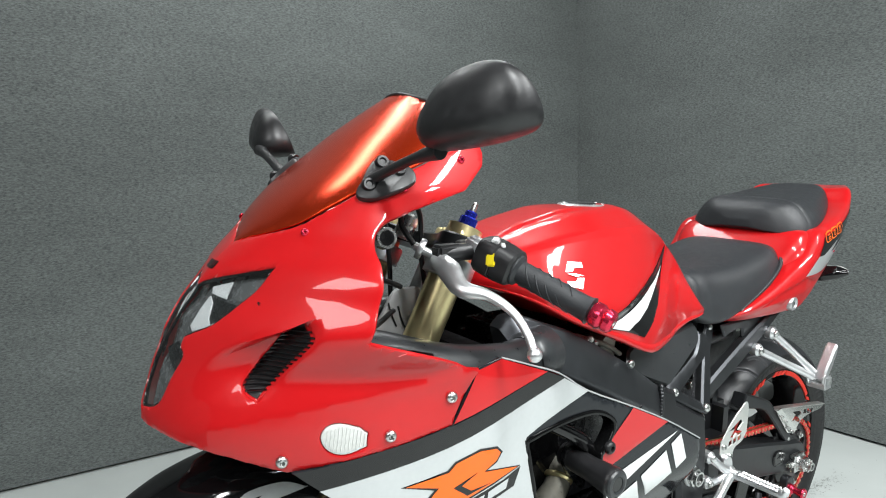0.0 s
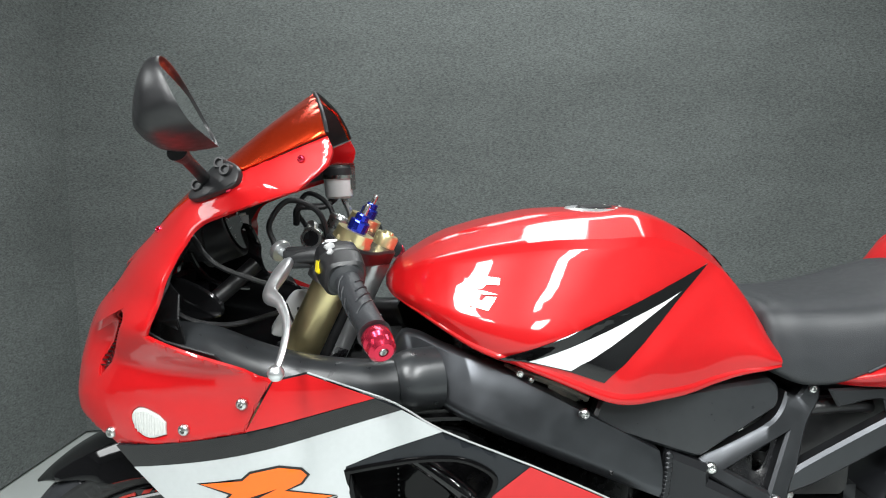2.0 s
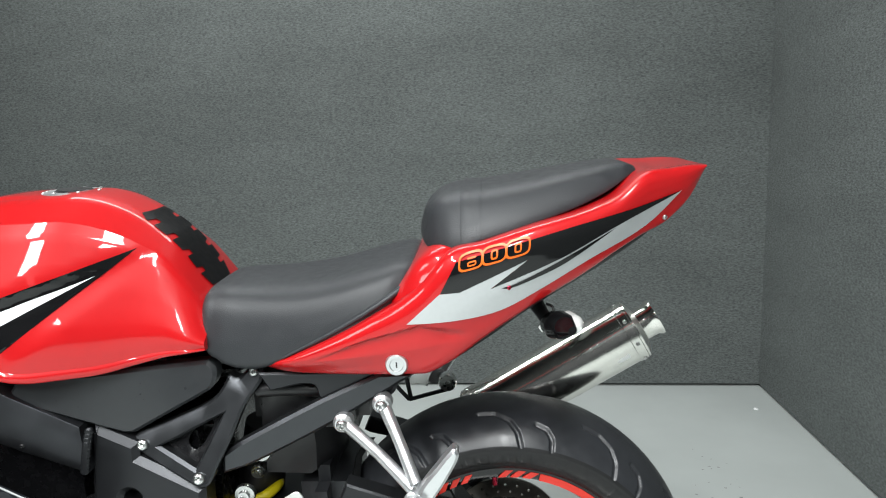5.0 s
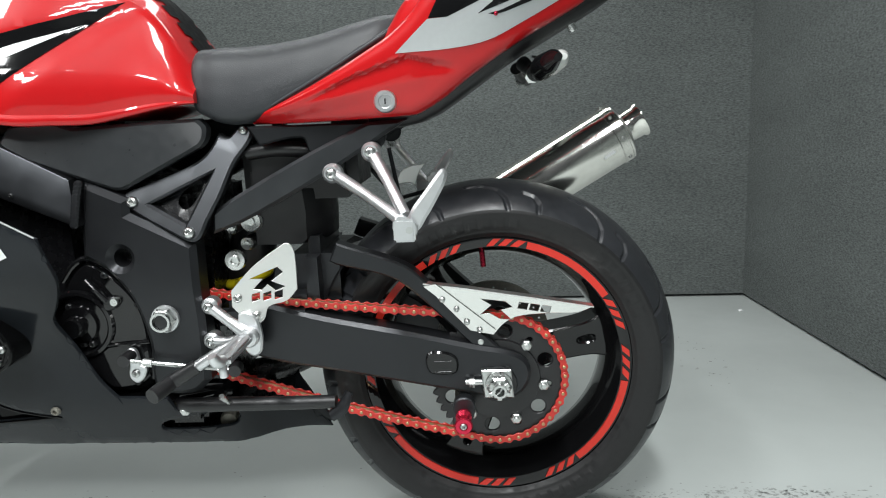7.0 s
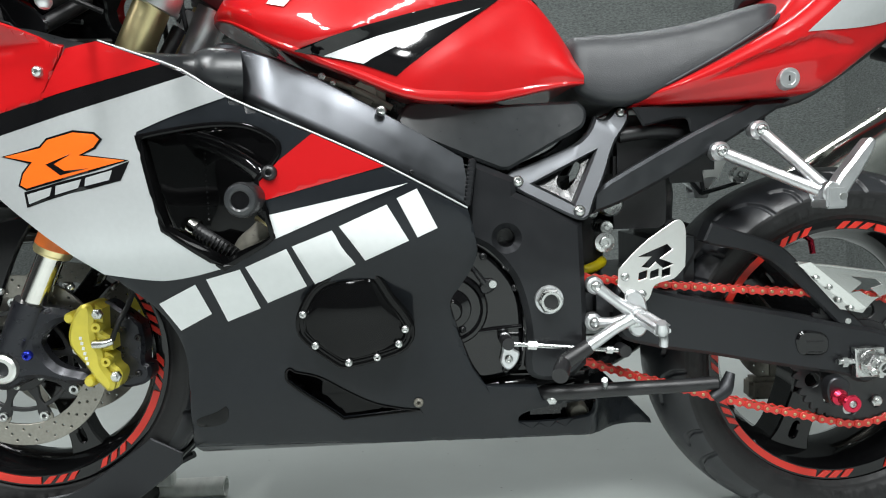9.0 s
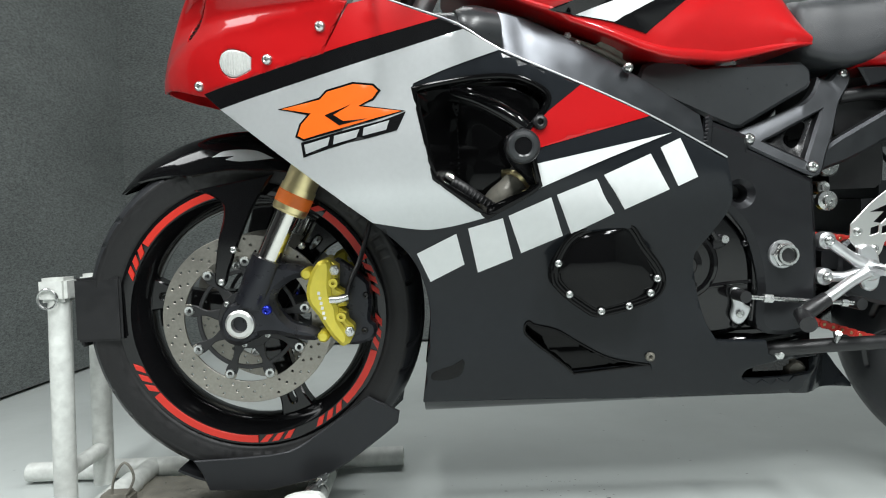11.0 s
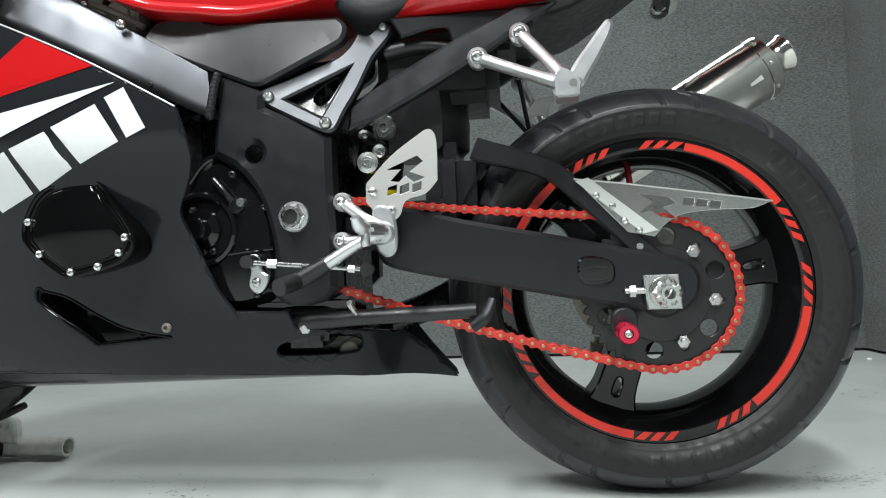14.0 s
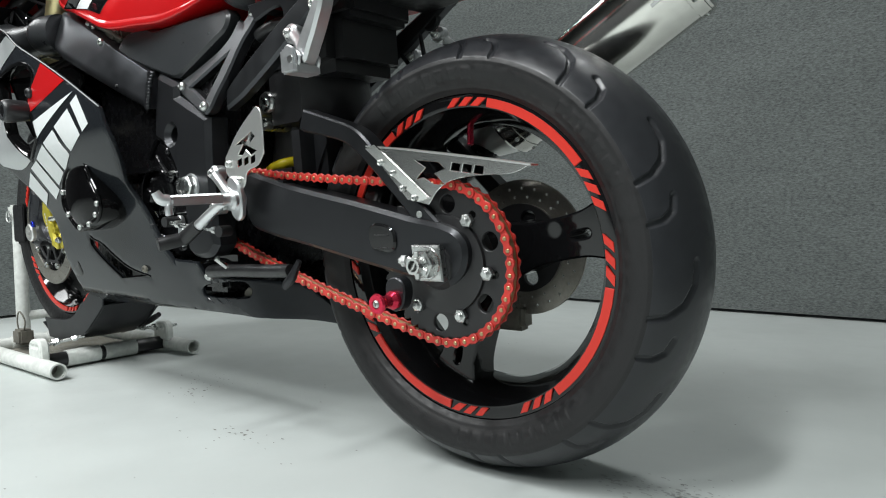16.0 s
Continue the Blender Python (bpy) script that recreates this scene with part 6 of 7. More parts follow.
# ---- swingarm ----
ARM = smooth([(0.985, 0.462), (1.038, 0.457, 1), (1.113, 0.437), (1.248, 0.408), (1.349, 0.384, 1), (1.418, 0.368), (1.440, 0.345), (1.434, 0.310), (1.405, 0.290), (1.345, 0.300, 1), (1.243, 0.320), (1.128, 0.344), (1.028, 0.364), (0.985, 0.385)], 5)
arm = part("swingarm", plate(ARM, -0.140, -0.092, 0.006), SATIN, bike, "satin black box-section swingarm with brace")
again(arm, FLIP)
BR = smooth([(1.137, 0.557, 1), (1.150, 0.552), (1.20, 0.535), (1.239, 0.520), (1.259, 0.507), (1.283, 0.483), (1.341, 0.425), (1.425, 0.346, 1), (1.380, 0.346, 1), (1.310, 0.420), (1.240, 0.487), (1.208, 0.503), (1.135, 0.522, 1), (1.124, 0.528, 1)], 5)
brace = part("swingarm_brace", plate(BR, -0.132, -0.098, 0.003), SATIN, arm, "bent flat-sided black swingarm brace", 25)
part("swingarm_bridge", joined(box(0.93, 1.10, -0.135, 0.135, 0.40, 0.47, 0.02), box(1.05, 1.13, -0.11, 0.11, 0.42, 0.56, 0.03)), SATIN, bike)
again(brace, FLIP, bike)
part("inner_fender", skin([[(0.995, -0.080, z), *[(1.118 - 5.0 * y * y - k, y, z) for y in np.linspace(-0.085, 0.085, 13)], (0.995, 0.080, z)] for z, k in ((0.548, 0.012), (0.556, 0.002), (0.60, 0.0), (0.645, 0.004), (0.668, 0.016))]), BLACK, bike, "black plastic inner fender ahead of the rear tyre", 50)
part("inner_mudguard", skin([[(RAX[0] + r * math.cos(radians(a)), y, RAX[1] + r * math.sin(radians(a))) for y, r in ((-0.085, 0.315), (-0.06, 0.333), (0, 0.338), (0.06, 0.333), (0.085, 0.315), (0.0, 0.328))] for a in np.linspace(140, 168, 10)]), BLACK, bike, "black inner rear mudguard")
rec = part("arm_recess", plate(smooth([(1.294, 0.350), (1.318, 0.354), (1.340, 0.345), (1.344, 0.328), (1.338, 0.316), (1.315, 0.314), (1.296, 0.320)], 5), -0.1445, -0.138, 0.003), GLOSS, arm)
for dz in (0.338, 0.320):
    bar_ = part("recess_bar", box(1.305, 1.333, -0.1455, -0.141, dz - 0.001, dz + 0.001, 0.0005, 1), DARK, rec)
for o in [rec] + [o for o in bpy.data.objects if o.name.startswith("recess_bar")]:
    o.matrix_basis = Matrix.Translation((-0.020, 0, 0.022))
# axle block and castle nut
blk = part("axle_block", plate(smooth([(1.360, 0.340, 1), (1.408, 0.340, 1), (1.412, 0.292, 1), (1.364, 0.292, 1)], 4), -0.154, -0.140, 0.002), STEEL, bike, "zinc axle adjuster block")
part("axle_washer", lathe([(0.0, 0.003), (0.021, 0.003), (0.022, 0.0), (0.0, 0.0)], 32, Matrix.Translation((1.388, -0.154, 0.316)) @ OUT), STEEL, blk)
part("axle_nut", lathe([(0.010, 0.016), (0.016, 0.016), (0.020, 0.012), (0.020, 0.0), (0.010, 0.0)], 6, Matrix.Translation((1.388, -0.157, 0.316)) @ OUT), STEEL, blk, sharp=20)
for i in range(6):
    a = radians(60 * i + 30)
    part("castle_tooth", box(-0.0045, 0.0045, -0.004, 0.0, -0.0035, 0.0035, 0.0008, 1), STEEL, blk, at=Matrix.Translation((1.388 + 0.0135 * math.cos(a), -0.173, 0.316 + 0.0135 * math.sin(a))) @ Matrix.Rotation(-a, 4, "Y"))
part("axle", lathe([(0.0, 0.0), (0.007, 0.0), (0.0075, 0.018), (0.011, 0.018), (0.0115, 0.0), (0.0, 0.0)], 28, Matrix.Translation((1.388, -0.167, 0.316)) @ OUT), STEEL, blk)
part("cotter_pin", tube([(1.380, -0.180, 0.306), (1.388, -0.182, 0.316), (1.394, -0.180, 0.326)], 0.0018, 8), STEEL, blk)
part("adjuster_bolt", joined(tube([(1.335, -0.148, 0.318), (1.366, -0.148, 0.318)], 0.005, 12, 0), lathe([(0.0, 0.004), (0.009, 0.004), (0.009, -0.004), (0.0, -0.004)], 6, towards((1.345, -0.148, 0.318), (1, 0, 0)))), STEEL, blk)
blk.matrix_basis = Matrix.Translation((0, 0, 0.007))
spool = part("stand_spool", lathe([(0.0, 0.034), (0.006, 0.034), (0.0065, 0.037), (0.0125, 0.037), (0.0142, 0.034), (0.0125, 0.030), (0.0085, 0.022), (0.0085, 0.012), (0.013, 0.006), (0.013, 0.0), (0.0, 0.0)], 36, Matrix.Translation((1.330, -0.160, 0.272)) @ OUT), CRIMSON, bike, "red anodised paddock stand spool")
bolt((1.330, -0.194, 0.272), 0.006, spool)
part("spool_tab", plate(smooth([(1.318, 0.298), (1.345, 0.298), (1.346, 0.268), (1.330, 0.255), (1.316, 0.266)], 5), -0.160, -0.140, 0.002), SATIN, arm)

# ---- final drive ----
spk_c = RAX
teeth, pr_ = 43, 0.1088
ring = []
for i in range(teeth * 4):
    a = 2 * math.pi * i / (teeth * 4)
    ring.append((spk_c[0] + (pr_ + (0.004, 0.001, -0.005, 0.001)[i % 4]) * math.cos(a), spk_c[1] + (pr_ + (0.004, 0.001, -0.005, 0.001)[i % 4]) * math.sin(a)))
holes = []
for i in range(6):
    a = radians(60 * i + 22)
    holes.append(disc_outline(spk_c[0] + 0.083 * math.cos(a), spk_c[1] + 0.083 * math.sin(a), 0.0125, 18))
    holes.append(disc_outline(spk_c[0] + 0.084 * math.cos(a + 0.52), spk_c[1] + 0.084 * math.sin(a + 0.52), 0.005, 12))
spr = part("rear_sprocket", plate(ring, -0.120, -0.113, 0.001, holes), BLACK, bike, "black rear sprocket")
part("sprocket_carrier", lathe([(0.0, 0.035), (0.028, 0.035), (0.034, 0.025), (0.050, 0.018), (0.068, 0.016), (0.070, 0.010), (0.070, -0.01), (0.0, -0.01)], 48, Matrix.Translation((spk_c[0], -0.108, spk_c[1])) @ OUT), BLACK, spr)
for i in range(6):
    a = radians(60 * i - 8)
    bolt((spk_c[0] + 0.0745 * math.cos(a), -0.122, spk_c[1] + 0.0745 * math.sin(a)), 0.0095, spr, hexed=True)
# chain path: upper run, round the sprocket, lower run
PITCH = 0.01588
FRONT = (0.842, 0.418, 0.0405)
up0, up1 = np.array((FRONT[0] + 0.003, FRONT[1] + 0.0705)), np.array((RAX[0] + 0.012, RAX[1] + pr_))
lo0, lo1 = np.array((FRONT[0] + 0.01, FRONT[1] - 0.052)), np.array((RAX[0] - 0.020, RAX[1] - pr_ + 0.001))
path = [up0 + (up1 - up0) * k + np.array((0, -0.006 * math.sin(k * math.pi))) for k in np.linspace(0, 1, 60)]
path += [np.array((RAX[0] + pr_ * math.cos(a), RAX[1] + pr_ * math.sin(a))) for a in np.radians(np.linspace(83, -99, 60))[1:-1]]
path += [lo1 + (lo0 - lo1) * k + np.array((0, -0.010 * math.sin(k * math.pi))) for k in np.linspace(0, 1, 60)]
path = np.array(path)
leng = np.concatenate([[0], np.cumsum(np.linalg.norm(np.diff(path, axis=0), axis=1))])
nodes = [np.array((np.interp(s, leng, path[:, 0]), np.interp(s, leng, path[:, 1]))) for s in np.arange(0, leng[-1], PITCH)]
chain = part("drive_chain", tube([(n[0], -0.1165, n[1]) for n in nodes], 0.0052, 8, 0), PIN, bike, "red drive chain with brass-coloured pins")
def link_mesh(grow):
    h = PITCH / 2
    ol = smooth([(-h - 0.0065, 0), (-h - 0.0045, 0.0048), (-h, 0.0066 + grow), (0, 0.0045), (h, 0.0066 + grow), (h + 0.0045, 0.0048), (h + 0.0065, 0), (h + 0.0045, -0.0048), (h, -0.0066 - grow), (0, -0.0045), (-h, -0.0066 - grow), (-h - 0.0045, -0.0048)], 3)
    return ol
outer = joined(plate(link_mesh(0.0004), -0.0088, -0.0068, 0.0005), plate(link_mesh(0.0004), 0.0068, 0.0088, 0.0005))
inner = joined(plate(link_mesh(0), -0.0066, -0.0046, 0.0005), plate(link_mesh(0), 0.0046, 0.0066, 0.0005))
pin_bm = lathe([(0.0, 0.0102), (0.0022, 0.0102), (0.0028, 0.0096), (0.0028, -0.0102), (0.0, -0.0102)], 12, OUT)
first = {}
for i, (a, b) in enumerate(zip(nodes, nodes[1:])):
    mid = (a + b) / 2
    ang = math.atan2(b[1] - a[1], b[0] - a[0])
    m = Matrix.Translation((mid[0], -0.1165, mid[1])) @ Matrix.Rotation(-ang, 4, "Y")
    key = "outer" if i % 2 else "inner"
    if key not in first:
        first[key] = part("chain_link", outer if i % 2 else inner, LINK, chain, at=m)
    else:
        again(first[key], m)
    mp = Matrix.Translation((a[0], -0.1165, a[1]))
    if "pin" not in first:
        first["pin"] = part("chain_pin", pin_bm, PIN, chain, at=mp)
    else:
        again(first["pin"], mp)
part("front_sprocket", lathe([(0.0, 0.006), (0.038, 0.006), (0.042, 0.0), (0.038, -0.006), (0.0, -0.006)], 15, Matrix.Translation((FRONT[0], -0.1165, FRONT[1])) @ OUT), GRIME, bike)
# steel chain guard with cut-outs
GUARD = smooth([(1.272, 0.488, 1), (1.40, 0.468), (1.541, 0.443, 1), (1.515, 0.434), (1.470, 0.434), (1.421, 0.430), (1.398, 0.418), (1.382, 0.400, 1), (1.345, 0.408, 1)], 5)
HR = [(1.362, 0.461), (1.402, 0.455), (1.412, 0.446), (1.394, 0.441), (1.411, 0.425), (1.393, 0.427), (1.376, 0.437), (1.362, 0.435), (1.380, 0.450)]
cut = [HR] + [[(x, z), (x + 0.014, z - 0.0025), (x + 0.011, z - 0.0125), (x - 0.003, z - 0.010)] for x, z in ((1.424, 0.4535), (1.442, 0.4505), (1.460, 0.4475))]
guard = part("chain_guard", plate(GUARD, -0.136, -0.1335, 0.0006, cut), BADGE_STEEL, bike, "polished steel chain guard with cut-out emblem")
top_edge = [(1.272, 0.4885), (1.335, 0.4795), (1.40, 0.4685), (1.47, 0.4565), (1.541, 0.4435)]
part("guard_flange", skin([[(x, -0.1362, z), (x, -0.1362, z - 0.0022), (x, -0.118, z - 0.0022), (x, -0.118, z)] for x, z in top_edge]), PLATE, guard, "folded top edge", 20)
part("guard_fold", skin([[(x, -0.1362, z), (x, -0.1385, z), (x + 0.019, -0.1400, z + 0.004), (x + 0.020, -0.1380, z + 0.004)] for x, z in ((1.273, 0.4840), (1.304, 0.4580), (1.340, 0.4280), (1.366, 0.4055))]), BADGE_STEEL, guard, "bright folded mounting strip", 20)
for q in ((1.300, 0.462), (1.322, 0.446), (1.338, 0.424), (1.358, 0.410)):
    bolt((q[0] + 0.002, -0.1395, q[1]), 0.0050, guard)

# ---- rear shock ----
sh = part("rear_shock", tube([(0.975, 0, 0.60), (0.955, 0, 0.50), (0.935, 0, 0.40)], [0.038, 0.042, 0.040], 24, 3), BLACK, bike, "black rear shock with yellow bump stop")
part("bump_ring", tube([(0.955 + 0.034 * math.cos(a), 0.034 * math.sin(a) - 0.02, 0.478 + 0.010 * math.cos(a)) for a in np.linspace(0, 6.283, 24)], 0.009, 12, 0), SWITCH, sh)
for q, r in (((0.984, 0.586), 0.019), ((0.975, 0.549), 0.012), ((0.952, 0.575), 0.010)):
    part("shock_mount", lathe([(0.0, 0.006), (r * 0.35, 0.006), (r * 0.4, 0.003), (r * 0.85, 0.004), (r, 0.0), (r, -0.05), (0.0, -0.05)], 28, Matrix.Translation((q[0] + 0.006, -0.085, q[1] + 0.003)) @ OUT), STEEL, sh)

# ---- rider's foot control ----
rs = part("rearset", joined(
    tube([(0.940, -0.168, 0.470), (0.970, -0.172, 0.446), (1.000, -0.176, 0.425)], [0.009, 0.0085, 0.012], 16, 5),
    tube([(0.937, -0.168, 0.413), (0.965, -0.172, 0.413), (1.000, -0.176, 0.420)], [0.009, 0.0075, 0.012], 16, 5),
    lathe([(0.0, 0.006), (0.010, 0.006), (0.0135, 0.002), (0.0135, -0.014), (0.0, -0.014)], 28, Matrix.Translation((0.940, -0.166, 0.470)) @ OUT),
    lathe([(0.0, 0.006), (0.010, 0.006), (0.0135, 0.002), (0.0135, -0.014), (0.0, -0.014)], 28, Matrix.Translation((0.937, -0.166, 0.413)) @ OUT),
    lathe([(0.0, 0.010), (0.014, 0.010), (0.017, 0.006), (0.017, -0.014), (0.0, -0.014)], 28, Matrix.Translation((1.000, -0.176, 0.422)) @ OUT),
    plate(smooth([(0.985, 0.455), (1.000, 0.462), (1.016, 0.446), (1.018, 0.400), (1.005, 0.388), (0.990, 0.40)], 5), -0.176, -0.164, 0.003)), ALU, bike, "cast aluminium footpeg bracket")
for q in ((0.940, 0.470), (0.937, 0.413)):
    bolt((q[0], -0.172, q[1]), 0.0085, rs)
HEEL = smooth([(0.976, 0.494, 1), (1.013, 0.531), (1.055, 0.560), (1.070, 0.567), (1.079, 0.558), (1.081, 0.533), (1.080, 0.494, 1), (1.062, 0.476), (1.033, 0.467), (1.024, 0.447), (1.013, 0.439), (1.000, 0.440), (0.975, 0.468, 1)], 4)
hc = [[(1.006, 0.512), (1.052, 0.530), (1.060, 0.522), (1.040, 0.508), (1.062, 0.499), (1.046, 0.493), (1.034, 0.503), (1.024, 0.494), (1.012, 0.496), (1.028, 0.512)]] + [[(x, z), (x + 0.013, z + 0.004), (x + 0.012, z - 0.008), (x - 0.001, z - 0.012)] for x, z in ((1.008, 0.487), (1.026, 0.4885), (1.044, 0.490))]
part("heel_guard", plate(HEEL, -0.168, -0.1655, 0.0006, hc), PLATE, rs, "polished steel heel guard with cut-out emblem")
for q in ((0.986, 0.482), (1.012, 0.454)):
    bolt((q[0], -0.169, q[1]), 0.007, rs)
peg = part("footpeg", joined(box(0.988, 1.012, -0.292, -0.196, 0.4185, 0.4315, 0.004), tube([(1.000, -0.182, 0.424), (1.000, -0.200, 0.425)], 0.0105, 16, 0), tube([(1.000, -0.286, 0.424), (1.001, -0.291, 0.416), (1.001, -0.290, 0.405)], [0.006, 0.0058, 0.0062], 12, 3)), ALU, rs, "serrated aluminium footpeg")
tooth = None
for i in range(13):
    for xo in (0.9925, 1.0075):
        m = Matrix.Translation((xo, -0.206 - i * 0.0066, 0.4322))
        if tooth is None:
            tooth = part("peg_tooth", lathe([(0.0, 0.0034), (0.0016, 0.0030), (0.0052, 0.0), (0.0, -0.001)], 4), ALU, peg, at=m, sharp=20)
        else:
            again(tooth, m, peg)
part("peg_tip", tube([(0.999, -0.288, 0.427), (0.996, -0.299, 0.430), (0.993, -0.305, 0.441)], [0.0095, 0.009, 0.0065], 14, 4), ALU, peg)
part("peg_spring", box(0.985, 0.999, -0.19, -0.182, 0.408, 0.420, 0.002), STEEL, rs)
lever = part("shift_lever", joined(tube([(1.002, -0.184, 0.424), (0.965, -0.190, 0.408), (0.918, -0.196, 0.380)], [0.009, 0.0085, 0.0095], 14, 5)), ALU, rs, "aluminium shift lever with black rubber")
part("lever_rubber", joined(tube([(0.922, -0.196, 0.383), (0.893, -0.200, 0.367), (0.880, -0.203, 0.360)], [0.0115, 0.0125, 0.0120], 18, 3), tube([(0.884, -0.195, 0.362), (0.874, -0.225, 0.357), (0.868, -0.242, 0.354)], [0.0115, 0.0125, 0.0120], 18, 4)), BLACK, lever)
part("link_rod", joined(tube([(0.800, -0.182, 0.389), (0.975, -0.188, 0.372)], 0.0035, 10, 0), lathe([(0.0, 0.007), (0.007, 0.007), (0.007, -0.007), (0.0, -0.007)], 6, towards((0.838, -0.183, 0.3855), (1, 0, -0.1))), lathe([(0.0, 0.005), (0.006, 0.005), (0.006, -0.005), (0.0, -0.005)], 6, towards((0.955, -0.187, 0.374), (1, 0, -0.1)))), STEEL, rs)
part("rod_joint", tube([(0.799, -0.160, 0.390), (0.801, -0.190, 0.390)], 0.0095, 14, 0), BLACK, rs)
part("rod_joint", tube([(0.975, -0.172, 0.372), (0.978, -0.195, 0.372)], 0.0095, 14, 0), BLACK, rs)
part("shift_arm", plate(smooth([(0.793, 0.398), (0.806, 0.398), (0.812, 0.375), (0.822, 0.366), (0.806, 0.342), (0.792, 0.352), (0.795, 0.375)], 5), -0.162, -0.152, 0.002), ALU, bike, "aluminium gear shift arm")
bolt((0.804, -0.162, 0.359), 0.007, bike)

# ---- side stand ----
st = part("side_stand", tube([(0.858, -0.135, 0.292), (0.885, -0.152, 0.297), (0.960, -0.162, 0.302), (1.06, -0.168, 0.305), (1.128, -0.172, 0.308)], [0.013, 0.0125, 0.0115, 0.011, 0.0105], 14, 5), BLACK, bike, "folded black side stand")
part("stand_foot", tube([(1.120, -0.178, 0.286), (1.138, -0.178, 0.300), (1.150, -0.172, 0.324)], [0.010, 0.012, 0.007], 12, 4, 0.6), SATIN, st)
part("stand_peg", tube([(0.955, -0.165, 0.304), (0.948, -0.185, 0.326)], [0.004, 0.005], 10, 3), STEEL, st)
part("stand_mount", box(0.83, 0.90, -0.14, -0.07, 0.255, 0.31, 0.01), DARK, st)
bolt((0.872, -0.150, 0.288), 0.009, st, hexed=True)
part("stand_switch", lathe([(0.0, 0.01), (0.014, 0.01), (0.018, 0.004), (0.018, -0.02), (0.0, -0.02)], 20, Matrix.Translation((0.925, -0.10, 0.245)) @ OUT), GRIME, bike)
part("belly_liner", joined(box(0.80, 0.965, -0.085, 0.085, 0.215, 0.275, 0.01), tube([(0.75, 0.03, 0.26), (0.95, 0.06, 0.27), (1.10, 0.10, 0.33), (1.20, 0.13, 0.42), (1.34, 0.15, 0.52)], 0.026, 18)), DARK, bike)

# ---- passenger footpegs ----
for s in (-1, 1):
    y = s * 0.142
    hang = part("passenger_peg_hanger", joined(
        tube([(1.143, y, 0.668), (1.200, y * 1.26, 0.636), (1.254, y * 1.56, 0.604)], [0.0100, 0.0085, 0.0090], 16, 5),
        tube([(1.204, y, 0.699), (1.232, y * 1.28, 0.656), (1.258, y * 1.56, 0.612)], [0.0100, 0.0085, 0.0090], 16, 5),
        *[lathe([(0.0, 0.006), (0.011, 0.006), (0.015, 0.001), (0.015, -0.014), (0.0, -0.014)], 28, Matrix.Translation((q[0], y - 0.004 * 1, q[1])) @ OUT) for q in ((1.143, 0.668), (1.204, 0.698))]), ALU, bike, "cast aluminium passenger footpeg hanger")
    for q in ((1.143, 0.668), (1.204, 0.698)):
        bolt((q[0], y - 0.010, q[1]), 0.009, hang)
    yk = y * 1.56 + s * 0.002
    part("peg_yoke", joined(*[plate(smooth([(1.242, 0.602), (1.252, 0.618), (1.268, 0.610), (1.278, 0.598), (1.264, 0.580), (1.249, 0.588)], 4), yk + o, yk + o + 0.005, 0.002) for o in (-0.027, 0.006)], box(1.246, 1.274, yk - 0.030, yk + 0.012, 0.580, 0.592, 0.002), box(1.244, 1.274, yk - 0.032, yk - 0.025, 0.580, 0.612, 0.003)), ALU, hang)
    part("pivot_pin", tube([(1.266, yk - 0.033, 0.597), (1.266, yk + 0.015, 0.597)], 0.005, 14, 0), STEEL, hang)
    part("passenger_peg", plate(smooth([(1.258, 0.600, 1), (1.268, 0.622), (1.288, 0.648), (1.306, 0.671), (1.314, 0.677), (1.320, 0.668), (1.306, 0.638), (1.290, 0.612), (1.274, 0.592)], 5), yk - 0.021, yk + 0.004, 0.004), ALU, hang, "folded-up aluminium passenger peg")
    part("rail_tab", plate(disc_outline(1.205, 0.72, 0.02, 20), s * 0.12 - 0.006, s * 0.12 + 0.006, 0.003), SATIN, hang)

# ---- exhaust ----
E1 = np.array((1.646, 0.163, 0.7015))
DIR = np.array((0.866, 0.035, 0.497))
DIR /= np.linalg.norm(DIR)
can = part("silencer", tube([E1 - DIR * 0.36, E1 - DIR * 0.355, E1 - DIR * 0.012, E1 - DIR * 0.001], [0.054, 0.0585, 0.0585, 0.0585], 64, 0), CHROME, bike, "polished steel exhaust silencer")
for k in (0.014, 0.34):
    part("clamp_band", tube([E1 - DIR * (k + 0.009), E1 - DIR * (k + 0.008), E1 - DIR * (k - 0.008), E1 - DIR * (k - 0.009)], [0.0588, 0.0598, 0.0598, 0.0588], 64, 0), CHROME, can)
    for i in range(8):
        a = 2 * math.pi * i / 8
        sx = Vector(DIR).orthogonal().normalized()
        sy = Vector(DIR).cross(sx)
        dd = sx * math.cos(a) + sy * math.sin(a)
        bolt(tuple(Vector(E1 - DIR * k) + dd * 0.0595), 0.0040, can, d=tuple(dd))
part("end_cap", tube([E1 - DIR * 0.002, E1 + DIR * 0.004, E1 + DIR * 0.010], [0.0585, 0.050, 0.033], 64, 0), PLATE, can)
tipm = towards(E1 + DIR * 0.006, DIR)
part("tail_pipe", lathe([(0.028, -0.03), (0.028, 0.030), (0.031, 0.036), (0.0352, 0.038), (0.0352, 0.034), (0.0312, 0.028), (0.0305, 0.010), (0.0305, 0.0), (0.034, -0.002)], 48, tipm), CHROME, can)
part("pipe_bore", lathe([(0.0, -0.02), (0.0288, -0.02), (0.0288, 0.03)], 36, tipm), BLACK, can)
part("silencer_label", box(-0.012, 0.012, -0.0008, 0.0008, -0.007, 0.007, 0.0003, 1), WHITE, can, at=Matrix.Translation(E1 - DIR * 0.05 + np.array((0.01, -0.0555, -0.012))) @ Matrix.Rotation(radians(-30), 4, "Y"))
